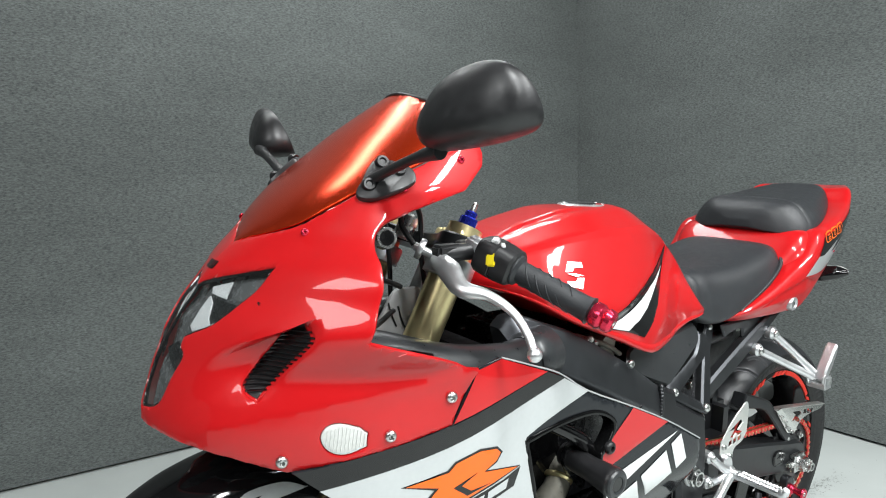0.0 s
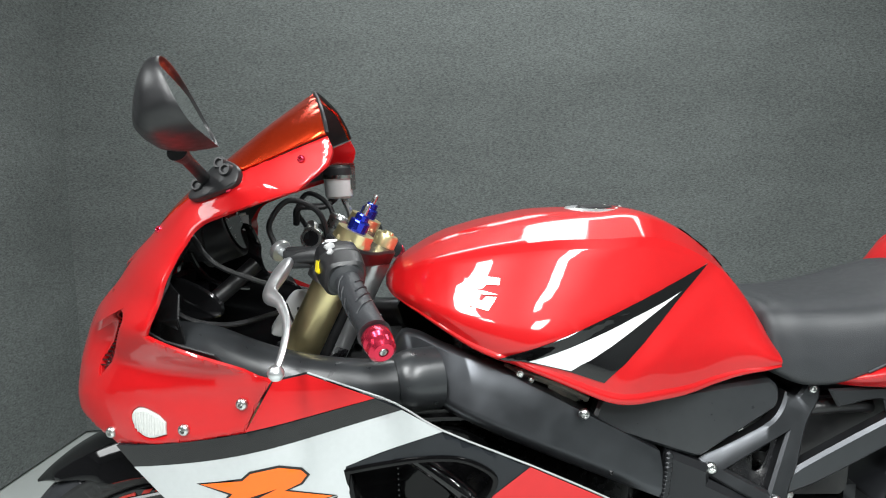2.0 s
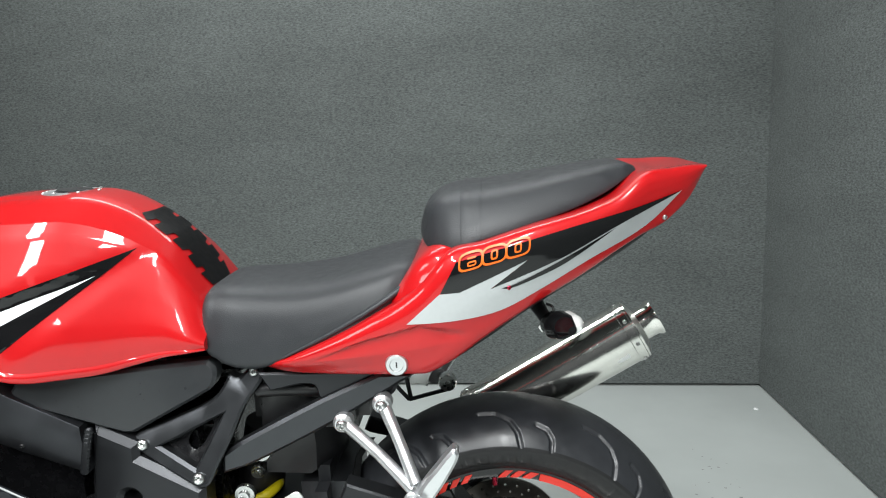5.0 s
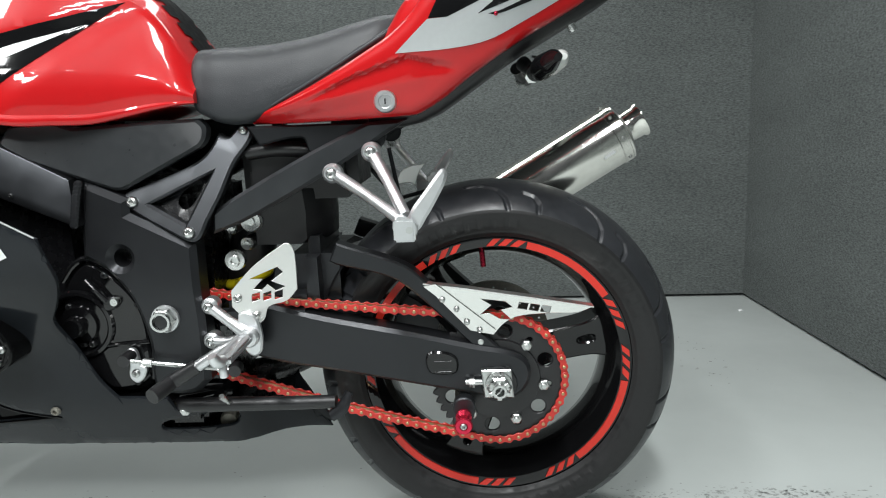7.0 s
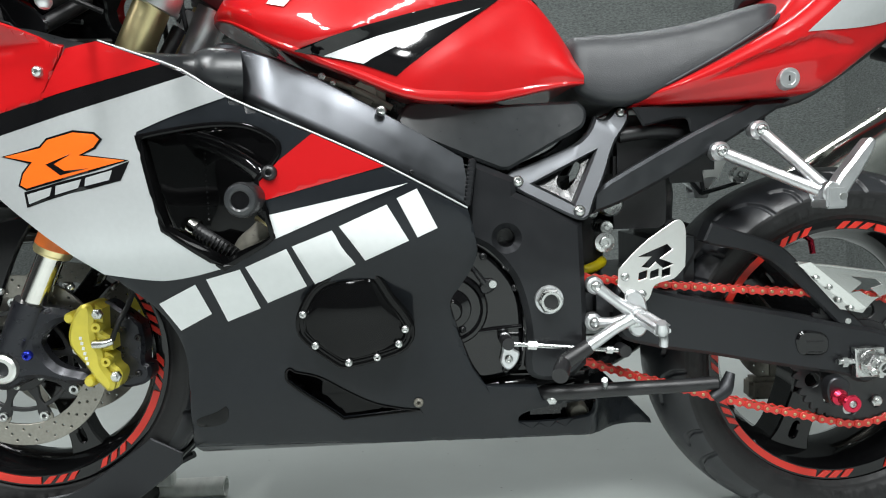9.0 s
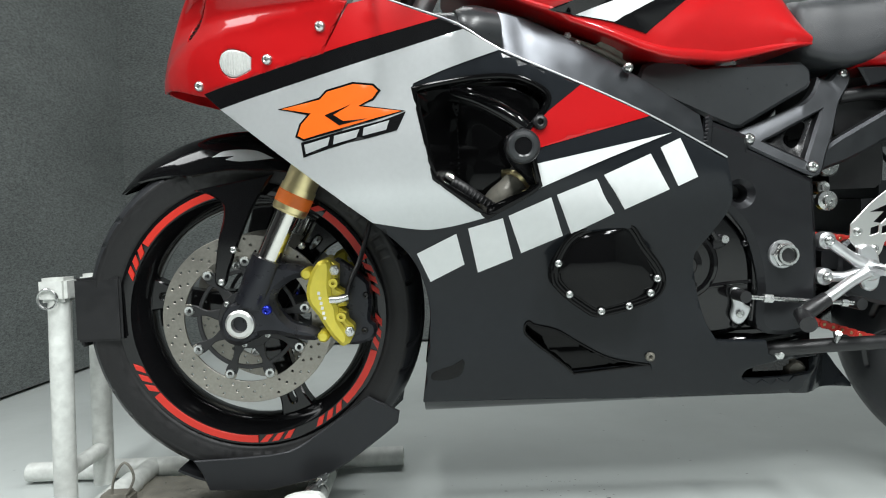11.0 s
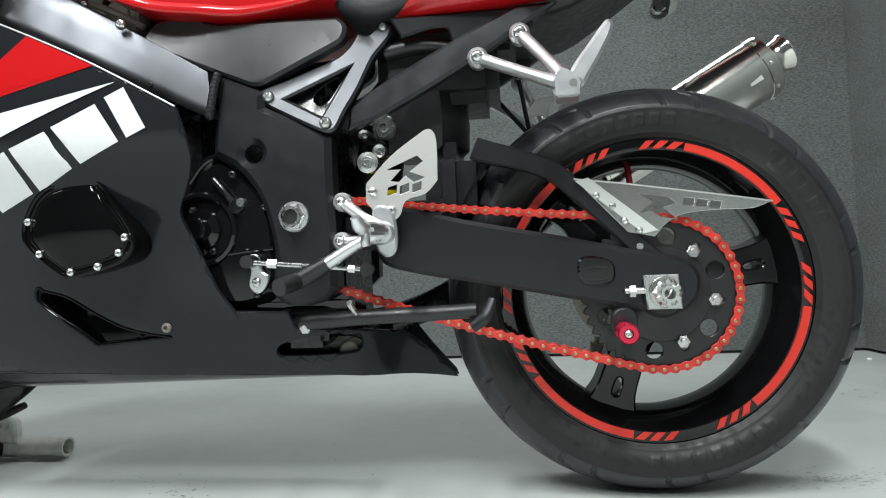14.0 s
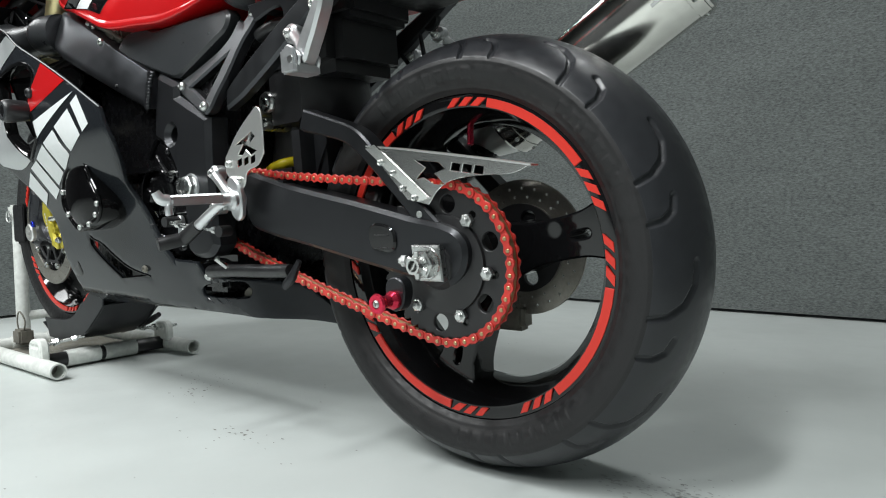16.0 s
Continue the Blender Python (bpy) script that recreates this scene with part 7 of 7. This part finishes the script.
part("silencer_inlet", tube([E1 - DIR * 0.36, E1 - DIR * 0.42, (1.24, 0.14, 0.46)], [0.052, 0.028, 0.026], 24, 4), PLATE, can)
part("hanger_plate", plate(smooth([(1.213, 0.622, 1), (1.228, 0.650), (1.268, 0.658, 1), (1.256, 0.640), (1.250, 0.618, 1), (1.240, 0.624)], 3), 0.092, 0.095, 0.0008), PLATE, can, "small steel hanger plate")
for a, b in (((1.157, 0.09, 0.664), (1.215, 0.09, 0.594)), ((1.203, 0.09, 0.690), (1.218, 0.09, 0.600)), ((1.215, 0.09, 0.594), (1.290, 0.095, 0.612))):
    part("hanger_strut", tube([a, b], 0.004, 10, 0), SATIN, can)
part("hanger_mount", lathe([(0.0, 0.012), (0.006, 0.012), (0.007, 0.008), (0.015, 0.008), (0.017, 0.004), (0.017, -0.01), (0.0, -0.01)], 28, Matrix.Translation((1.288, 0.09, 0.628)) @ OUT), STEEL, can)

# ---- steering head and handlebars ----
AXF = (TOP - JOINT) / np.linalg.norm(TOP - JOINT)
tilt = Matrix.Rotation(math.atan2(AXF[0], AXF[2]), 4, "Y")


def clamp_outline():
    return smooth([(-0.035, -0.104), (-0.020, -0.138), (0.015, -0.138), (0.036, -0.110), (0.055, -0.045), (0.068, 0.0), (0.055, 0.045), (0.036, 0.110), (0.015, 0.138), (-0.020, 0.138), (-0.035, 0.104), (-0.012, 0.055), (0.0, 0.0), (-0.012, -0.055)], 5)


def flat_piece(outline, z0, z1, bevel=0.003):
    bm = plate(outline, -z1, -z0, bevel)
    bm.transform(Matrix.Rotation(radians(-90), 4, "X"))
    return bm


CL = TOP - AXF * 0.030
tc_ = flat_piece(clamp_outline(), -0.012, 0.012)
head = part("top_clamp", tc_, SATIN, bike, "dark grey upper fork clamp", at=Matrix.Translation(CL) @ tilt)
part("lower_clamp", flat_piece(clamp_outline(), -0.016, 0.016), DARK, bike, at=Matrix.Translation(TOP - AXF * 0.21) @ tilt)
part("steering_nut", lathe([(0.0, 0.024), (0.008, 0.024), (0.009, 0.020), (0.017, 0.020), (0.019, 0.016), (0.019, 0.0), (0.0, 0.0)], 12, Matrix.Translation(CL) @ tilt @ Matrix.Translation((0.045, 0, 0.012))), GOLD, head.parent, "gold steering stem nut")
part("steering_stem", tube([Vector(CL) + (tilt @ Vector((0.045, 0, -0.01))), Vector(CL) + (tilt @ Vector((0.045, 0, -0.19)))], 0.024, 24, 0), ALU, bike)
for s in (-1, 1):
    o = Matrix.Translation(CL + np.array((0, s * 0.104, 0))) @ tilt
    cp = part("fork_cap", lathe([(0.0, 0.030), (0.014, 0.030), (0.020, 0.028), (0.021, 0.022), (0.027, 0.020), (0.029, 0.016), (0.029, 0.010), (0.0, 0.010)], 8, o), GOLD, bike, "gold fork cap with blue adjuster", sharp=25)
    part("adjuster", lathe([(0.0, 0.056), (0.009, 0.056), (0.010, 0.054), (0.010, 0.047), (0.0135, 0.046), (0.0145, 0.044), (0.0145, 0.028), (0.0, 0.028)], 12, o), BLUE, cp, sharp=20)
    part("adjuster_screw", lathe([(0.0, 0.072), (0.0035, 0.072), (0.0045, 0.069), (0.0045, 0.056), (0.0, 0.056)], 16, o), STEEL, cp)
    part("clip_on", lathe([(0.029, 0.016), (0.036, 0.016), (0.038, 0.012), (0.038, -0.016), (0.029, -0.018)], 36, Matrix.Translation(TOP - AXF * 0.068 + np.array((0, s * 0.104, 0))) @ tilt), ALU, bike, "aluminium clip-on handlebar clamp")
    # bar, grip and switch block
    A1, A2 = np.array((0.309, s * 0.218, 0.956)), np.array((0.353, s * 0.331, 0.908))
    dv = (A2 - A1) / np.linalg.norm(A2 - A1)
    B1 = A1 - dv * 0.065
    bar = part("handlebar", tube([TOP - AXF * 0.06 + np.array((0, s * 0.11, 0)), B1, A2], 0.0115, 16, 3), BLACK, bike, "black clip-on handlebar with rubber grip")
    part("grip", tube([A1 + dv * 0.006, A1 + dv * 0.012, A1 + dv * 0.016, A1 + dv * 0.10, A2 - dv * 0.010, A2 - dv * 0.004], [0.022, 0.022, 0.0165, 0.0165, 0.0172, 0.0195], 28, 0), VINYL, bar, "ribbed black rubber grip")
    gm = towards(A1, dv)
    for k in range(3):
        for i in range(4):
            a0 = radians(120 * k + 18 * i)
            path_ = [gm @ Vector((0.0169 * math.cos(a0 + 1.5 * w), 0.0169 * math.sin(a0 + 1.5 * w), 0.022 + 0.019 * i + 0.020 * w)) for w in np.linspace(0, 1, 6)]
            part("grip_rib", tube([tuple(p) for p in path_], 0.0011, 6, 2), VINYL, bar)
    em = towards(A2, dv)
    be = part("bar_end", lathe([(0.0, 0.026), (0.005, 0.026), (0.0055, 0.030), (0.0115, 0.030), (0.0155, 0.026), (0.0165, 0.019), (0.0138, 0.0155), (0.0172, 0.011), (0.0172, 0.002), (0.015, -0.002), (0.0, -0.002)], 32, em), CRIMSON, bar, "red anodised bar end")
    bolt(tuple(A2 + dv * 0.027), 0.005, be, d=tuple(dv))
    swm = towards(A1 - dv * 0.022, dv)
    rings = []
    for h, r in ((0.031, 0.016), (0.031, 0.024), (0.027, 0.0275), (0.004, 0.0300), (0.003, 0.0288), (0.001, 0.0288), (0.0, 0.0300), (-0.022, 0.0295), (-0.028, 0.026), (-0.030, 0.014)):
        ring_ = []
        for a in np.linspace(0, 2 * math.pi, 40, endpoint=False):
            k = (abs(math.cos(a)) ** 3.6 + abs(math.sin(a)) ** 3.6) ** (-1 / 3.6)
            ring_.append(tuple(swm @ Vector((r * 0.96 * k * math.cos(a), r * 0.90 * k * math.sin(a), h))))
        rings.append(ring_)
    sw = part("switch_block", skin(rings), BLACK, bar, "black switch block", 30)
    if s < 0:
        part("switch_button", box(-0.007, 0.007, -0.009, 0.009, -0.004, 0.004, 0.002), SWITCH, sw, at=look(A1 - dv * 0.022 + np.array((-0.024, -0.012, 0.004)), A1 - dv * 0.022))
        part("switch_rocker", box(-0.005, 0.005, -0.006, 0.006, -0.004, 0.004, 0.0015), FLUID, sw, at=look(A1 - dv * 0.026 + np.array((-0.010, -0.01, 0.027)), A1 - dv * 0.022))
        part("switch_rocker", box(-0.003, 0.003, -0.004, 0.004, -0.004, 0.004, 0.001), FLUID, sw, at=look(A1 - dv * 0.012 + np.array((-0.012, -0.01, 0.026)), A1 - dv * 0.022))
        lv = part("clutch_lever", tube([(0.228, -0.150, 0.968), (0.222, -0.190, 0.955), (0.216, -0.225, 0.938), (0.235, -0.258, 0.932), (0.248, -0.290, 0.915), (0.248, -0.318, 0.893), (0.243, -0.336, 0.874)], [0.012, 0.0165, 0.0125, 0.0072, 0.0060, 0.0056, 0.0052], 16, 6, 0.6), ALU, bar, "bare aluminium clutch lever with ball end")
    else:
        part("kill_switch", box(-0.008, 0.008, -0.010, 0.010, -0.006, 0.006, 0.002), CRIMSON, sw, at=Matrix.Translation(A1 - dv * 0.022 + np.array((0.0, 0, 0.027))))
        lv = part("brake_lever", tube([(0.228, 0.150, 0.968), (0.222, 0.190, 0.955), (0.216, 0.225, 0.938), (0.235, 0.258, 0.932), (0.248, 0.290, 0.915), (0.248, 0.318, 0.893), (0.243, 0.336, 0.874)], [0.0095, 0.0105, 0.0085, 0.0064, 0.0058, 0.0055, 0.0052], 16, 6, 0.75), ALU, bar, "bare aluminium brake lever with ball end")
    part("ball_end", lathe([(0.0, 0.0095), (0.0055, 0.0078), (0.0088, 0.0035), (0.0095, 0.0), (0.0088, -0.0035), (0.0055, -0.0078), (0.0, -0.0095)], 24, Matrix.Translation((0.243, s * 0.337, 0.872))), ALU, lv)
    part("lever_perch", joined(box(0.222, 0.262, -0.012, 0.012, -0.014, 0.014, 0.004), tube([(0.235, 0, 0.0), (0.27, s * 0.004, 0.002), (0.30, s * 0.006, 0.0)], 0.013, 14)), BLACK, bar, at=Matrix.Translation((0, s * 0.155, 0.972)))
    part("cable_adjuster", joined(lathe([(0.0, 0.010), (0.006, 0.010), (0.0065, 0.004), (0.015, 0.004), (0.016, 0.0), (0.015, -0.004), (0.006, -0.004), (0.006, -0.02), (0.0, -0.02)], 24, towards((0.213, s * 0.133, 0.979), (-0.55, -s * 0.5, 0.35)))), ALU, bar)
    part("cable", tube([(0.205, s * 0.128, 0.985), (0.195, s * 0.11, 1.015), (0.22, s * 0.085, 1.045), (0.26, s * 0.06, 1.02), (0.27, s * 0.05, 0.95), (0.28, s * 0.06, 0.86)], 0.0042, 10), BLACK, bar)
    part("bar_clamp", joined(box(-0.012, 0.012, -0.014, 0.014, -0.016, 0.016, 0.004)), ALU, bar, at=towards(B1 + dv * 0.004, dv))
# brake fluid reservoir
res = part("fluid_reservoir", lathe([(0.0, 0.0), (0.020, 0.0), (0.024, 0.004), (0.026, 0.040), (0.0, 0.040)], 36, Matrix.Translation((0.268, 0.120, 1.033))), FLUID, bike, "translucent brake fluid reservoir with black cap")
part("reservoir_cap", lathe([(0.0, 0.058), (0.018, 0.058), (0.026, 0.056), (0.028, 0.053), (0.028, 0.040), (0.0, 0.040)], 24, Matrix.Translation((0.268, 0.120, 1.033))), BLACK, res, sharp=20)
part("cap_clamp", joined(box(0.290, 0.299, 0.106, 0.120, 1.048, 1.090, 0.001), box(0.258, 0.299, 0.103, 0.123, 1.0905, 1.094, 0.001)), CHROME, res)
part("cap_band", lathe([(0.0245, 0.0), (0.0285, 0.0), (0.0285, 0.006), (0.0245, 0.006)], 32, Matrix.Translation((0.268, 0.120, 1.068))), CHROME, res)
part("reservoir_bracket", tube([(0.275, 0.120, 1.033), (0.285, 0.118, 1.01), (0.290, 0.115, 0.98)], 0.006, 10), STEEL, res)
part("reservoir_hose", tube([(0.262, 0.118, 1.034), (0.24, 0.11, 1.02), (0.20, 0.10, 1.02), (0.19, 0.12, 0.99)], 0.006, 10), BLACK, res)
part("ignition_lock", lathe([(0.0, 0.006), (0.004, 0.006), (0.013, 0.010), (0.016, 0.006), (0.016, -0.03), (0.0, -0.03)], 28, Matrix.Translation(CL) @ tilt @ Matrix.Translation((-0.035, 0, 0.016))), STEEL, bike, "steel ignition lock")
part("damper_coil", tube([(0.30, -0.06, 0.90), (0.26, -0.075, 0.82), (0.235, -0.07, 0.76)], 0.011, 12), BLACK, bike)
part("coolant_tank", box(0.37, 0.42, -0.15, 0.15, 0.50, 0.70, 0.02), DARK, bike)
part("inner_panel", box(0.27, 0.47, -0.175, 0.175, 0.735, 0.752, 0.008), BLACK, bike)
part("cooling_fan_shroud", box(0.30, 0.40, -0.14, 0.14, 0.70, 0.80, 0.03), BLACK, bike)
shield = part("fork_shield", plate(smooth([(0.212, 0.905), (0.231, 0.908), (0.262, 0.900), (0.240, 0.820), (0.201, 0.834), (0.176, 0.842), (0.193, 0.876)], 4), -0.062, -0.056, 0.002), FLUID, bike, "pale plate with black markings beside the fork")
for k in (0.0, 0.017):
    part("marking_bar", tube([(0.202 + k, -0.0622, 0.888 - k * 0.4), (0.208 + k, -0.0622, 0.868 - k * 0.4), (0.216 + k, -0.0622, 0.850 - k * 0.4)], 0.0028, 8, 4, 0.4), BLACK, shield)
medal = towards((0.2354, 0.000, 0.9775), (-0.15, -1, 0.2))
badge_ = part("round_emblem", lathe([(0.0, 0.0035), (0.0125, 0.0035), (0.0130, 0.0050), (0.0170, 0.0050), (0.0180, 0.003), (0.0180, -0.012), (0.0, -0.012)], 36, medal), STEEL, bike, "round steel emblem on the steering head")
part("emblem_face", lathe([(0.0, 0.0042), (0.0122, 0.0042), (0.0122, 0.003), (0.0, 0.003)], 30, medal), DARK, badge_)

# ---- mirrors ----
def mirror_pod(s):
    ol = smooth([(0.112, -0.023), (0.108, 0.002), (0.075, 0.034), (0.020, 0.052), (-0.050, 0.054), (-0.095, 0.034), (-0.112, -0.003), (-0.100, -0.026), (-0.050, -0.038), (0.030, -0.046), (0.085, -0.044)], 6)
    ol = ol * (0.6684, 0.8424)
    ol[:, 1] -= 0.052 * ol[:, 0]

    def at(y, z, d):
        return (0.171 + d - 0.169 * y - 0.462 * z - 0.7 * y * y + (0.020 if s > 0 else 0), s * (0.3264 - y), 1.1618 + z + 0.169 * d - (0.014 if s > 0 else 0))
    rings = []
    for k, d in ((0.955, -0.003), (0.965, 0.001), (0.985, 0.002), (1.0, 0.0), (1.0, -0.15), (0.985, -0.33), (0.93, -0.53), (0.80, -0.73), (0.58, -0.89), (0.30, -0.97), (0.04, -1.0)):
        rings.append([at(y, z, d if d > -0.01 else d * 0.0553 * min(max(1 - 11.6 * z, 0.25), 1.6)) for y, z in ol * k])
    return skin(rings), [at(y, z, -0.0025) for y, z in ol * 0.956]


for s in (-1, 1):
    bm, glass = mirror_pod(s)
    pod = part("mirror", bm, BLACK, bike, "black plastic mirror on a short stalk", 60)
    bm = bmesh.new()
    f = bm.faces.new([bm.verts.new((p[0] + 0.0012, p[1], p[2])) for p in glass])
    if f.normal.x < 0:
        f.normal_flip()
    part("mirror_glass", bm, MIRROR, pod)
    part("stalk", tube([(0.124, s * 0.150, 1.078), (0.127, s * 0.178, 1.088), (0.132, s * 0.240, 1.107), (0.138, s * 0.285, 1.117)], [0.0095, 0.0080, 0.0075, 0.0125], 16, 5, 0.8), BLACK, pod)
    foot = smooth([(0.104, 1.055), (0.116, 1.071), (0.134, 1.090), (0.150, 1.100), (0.170, 1.095), (0.178, 1.086), (0.173, 1.072), (0.132, 1.055), (0.113, 1.051)], 5)
    uvs = [(math.sqrt(max(x - nose_x(z), 0)), z) for x, z in foot]
    base = part("mirror_base", shell(ccw(uvs), near_cowl(0.009), 0.013, 0.004, [], 0.03), BLACK, pod, "black mirror bracket")
    lobes = [part("bracket_lobe", lathe([(0.0, 0.003), (0.004, 0.003), (0.005, 0.006), (0.0075, 0.006), (0.009, 0.003), (0.0095, -0.004), (0.0, -0.004)], 20, towards(near_cowl(0.009)(math.sqrt(x - nose_x(z)), z), (-0.3, -1, 0.4))), BLACK, pod) for x, z in ((0.121, 1.067), (0.160, 1.086), (0.148, 1.094))]
    if s > 0:
        for ob in [base] + lobes:
            ob.matrix_basis = FLIP

# ---- wheel chock ----
chock = tagged(new("wheel_chock"), "white painted steel wheel chock stand with black cradle", "motorcycle stand")
chock.matrix_basis = pose(0, 0.048, 0, 0, 0, 2.48)
for y, x1 in ((-0.185, 0.232), (0.170, 0.236)):
    p = part("base_tube", lathe([(0.016, 0.0), (0.020, 0.0), (0.020, 0.80), (0.016, 0.80), (0.016, 0.0)], 32, towards((x1, y, 0.024), (-1, 0, 0))), CHOCK, chock, "white painted steel tube with open end")
    part("tube_bore", tube([(x1 - 0.10, y, 0.024), (x1 - 0.05, y, 0.024)], 0.0162, 20, 0), GRIME, p)
    yb = y + (0.010 if y < 0 else -0.010)
    part("pin_bracket", plate(smooth([(0.058, 0.036, 1), (0.058, 0.070), (0.070, 0.086), (0.118, 0.090), (0.132, 0.076), (0.134, 0.036, 1)], 4), yb - 0.012, yb + 0.010, 0.004, [disc_outline(xh, 0.072, 0.0045, 12) for xh in (0.078, 0.095, 0.112)]), CHOCK, chock, "white painted adjuster bracket with pin holes")
    part("locking_pin", joined(tube([(0.095, y + 0.03, 0.072), (0.110, y * 0.55, 0.080), (0.118, y * 0.40, 0.084)], 0.0045, 12, 3), lathe([(0.0, 0.007), (0.010, 0.007), (0.0105, -0.007), (0.0, -0.007)], 6, towards((0.104, y * 0.75, 0.077), (0.1, -y, 0.05))), lathe([(0.0, 0.006), (0.008, 0.006), (0.008, -0.006), (0.0, -0.006)], 6, towards((0.112, y * 0.52, 0.081), (0.1, -y, 0.05)))), STEEL, chock, "zinc-plated locking pin with nuts")
for x, r in ((0.085, 0.019), (-0.30, 0.020)):
    part("cross_tube", tube([(x, -0.18, 0.026), (x, 0.165, 0.026)], r, 24, 0), CHOCK if x < 0 else BLACK, chock)
    part("cross_sleeve", tube([(x, -0.11, 0.026), (x, -0.025, 0.026)], r + 0.003, 24, 0), CHOCK, chock)
    part("cross_sleeve", tube([(x, -0.012, 0.026), (x, 0.075, 0.026)], r + 0.003, 24, 0), CHOCK, chock)
part("base_plate", box(-0.30, 0.09, -0.15, 0.14, 0.008, 0.014, 0.002), GRIME, chock, "grimy steel floor plate of the chock")
for y in (-0.055, 0.075):
    post = part("upright_post", tube([(-0.355, y, 0.030), (-0.350, y, 0.25), (-0.345, y, 0.435)], 0.019, 24, 2), CHOCK, chock, "white painted upright post")
    part("post_cap", box(-0.372, -0.322, y - 0.022, y + 0.022, 0.405, 0.448, 0.006), CHOCK, post)
    part("hitch_ring", tube([(-0.352 + 0.017 * math.cos(a), y - 0.026, 0.412 + 0.017 * math.sin(a)) for a in np.linspace(0, 6.283, 20)], 0.0022, 8, 0), STEEL, post)
part("post_brace", tube([(-0.352, -0.055, 0.10), (-0.352, 0.075, 0.10)], 0.015, 20, 0), CHOCK, chock)
# black cradle plates that hug the tyre
def cradle(a0, a1, r, y0, y1, t=0.004):
    rings = []
    for a in np.radians(np.linspace(a0, a1, 14)):
        c, s_ = math.cos(a), math.sin(a)
        pts = []
        for y in (y0, y1):
            pts.append((r, y))
        ring_ = [((r) * c, y0, 0.37 + r * s_), ((r) * c, y1, 0.37 + r * s_), ((r + t) * c, y1, 0.37 + (r + t) * s_), ((r + t) * c, y0, 0.37 + (r + t) * s_)]
        rings.append(ring_)
    return skin(rings)


part("cradle_plate", cradle(-118, -40, 0.303, -0.076, 0.070), SATIN, chock, "black steel cradle plate under the tyre")
for y in (-0.082, 0.072):
    part("cradle_cheek", plate(smooth([(-0.115, 0.118, 1), (-0.100, 0.094, 1), (-0.088, 0.064, 1), (0.015, 0.060, 1), (0.125, 0.086), (0.220, 0.148), (0.246, 0.169, 1), (0.250, 0.190, 1), (0.196, 0.218, 1), (0.09, 0.146), (0.05, 0.127), (-0.03, 0.120)], 3), y, y + 0.006, 0.002), SATIN, chock, "black steel cheek of the cradle")
part("cradle_finger", tube([(0.03, 0.088, 0.075), (0.145, 0.088, 0.104), (0.205, 0.088, 0.126)], [0.010, 0.010, 0.007], 14, 4), SATIN, chock)
part("front_plate", joined(box(-0.302, -0.292, -0.075, 0.09, 0.325, 0.445, 0.003), box(-0.302, -0.222, -0.086, -0.080, 0.335, 0.446, 0.004), box(-0.302, -0.222, 0.088, 0.094, 0.335, 0.446, 0.004)), BLACK, chock, "bent black steel front stop plate")
part("latch_wire", joined(tube([(-0.25, -0.10, 0.05), (-0.24, -0.11, 0.10), (-0.22, -0.11, 0.13), (-0.21, -0.10, 0.10), (-0.23, -0.10, 0.06)], 0.0022, 8), box(-0.27, -0.215, -0.115, -0.075, 0.03, 0.075, 0.006)), GRIME, chock)

# scuffs and flaked paint on the floor
SCUFF = material("dark_scuff", (0.19, 0.19, 0.18), 0.7, vary=0.3)
FLAKE = material("flaked_paint", (0.34, 0.36, 0.35), 0.4, vary=0.2)


def flakes(name, spots, mat, label, rng):
    """Many tiny uneven flecks in clusters of (x, y, spread x, spread y, count, size)."""
    bm = bmesh.new()
    for cx, cy, sx, sy, n, size in spots:
        for _ in range(n):
            x, y = rng.gauss(cx, sx), rng.gauss(cy, sy)
            if not (LEFT < x < RIGHT and REAR < y < BACK):
                continue
            r, a0, st = size * rng.uniform(0.4, 1.5), rng.uniform(0, 6.28), rng.uniform(1, 2.6)
            vs = [bm.verts.new((x + r * st * math.cos(t) * k, y + r * math.sin(t) * k, 0.0006)) for t, k in ((a0 + i * 1.257, rng.uniform(0.5, 1.2)) for i in range(5))]
            f = bm.faces.new(vs)
            f.normal_update()
            if f.normal.z < 0:
                f.normal_flip()
    return tagged(part(name, bm, mat, None), label, "floor marks", kind="stuff")


rng = random.Random(5)
flakes("floor_scuffs", [(0.93, -0.08, 0.03, 0.012, 16, 0.0020), (0.98, -0.10, 0.06, 0.03, 12, 0.0014), (0.62, 0.02, 0.03, 0.02, 16, 0.0025), (1.2, 0.3, 0.4, 0.4, 60, 0.0012), (0.6, 0.4, 0.6, 0.5, 70, 0.0013),
                        (2.05, 0.95, 0.05, 0.12, 30, 0.002), (1.5, -0.3, 0.5, 0.25, 40, 0.0012), (0.55, 0.10, 0.08, 0.03, 30, 0.0015)], SCUFF, "scattered dark scuffs on the grey floor", rng)
flakes("worn_patch", [(1.62, 0.13, 0.07, 0.02, 150, 0.0020), (1.92, 0.16, 0.09, 0.016, 240, 0.0020), (1.80, 0.14, 0.14, 0.022, 120, 0.0015)], FLAKE, "worn flaked paint patch on the floor behind the rear wheel", rng)
tagged(part("floor_bump", lathe([(0.0, 0.006), (0.006, 0.005), (0.009, 0.002), (0.010, 0.0)], 14, Matrix.Translation((2.366, 1.552, 0.0))), WHITE, None), "small white speck on the floor near the wall", "speck")
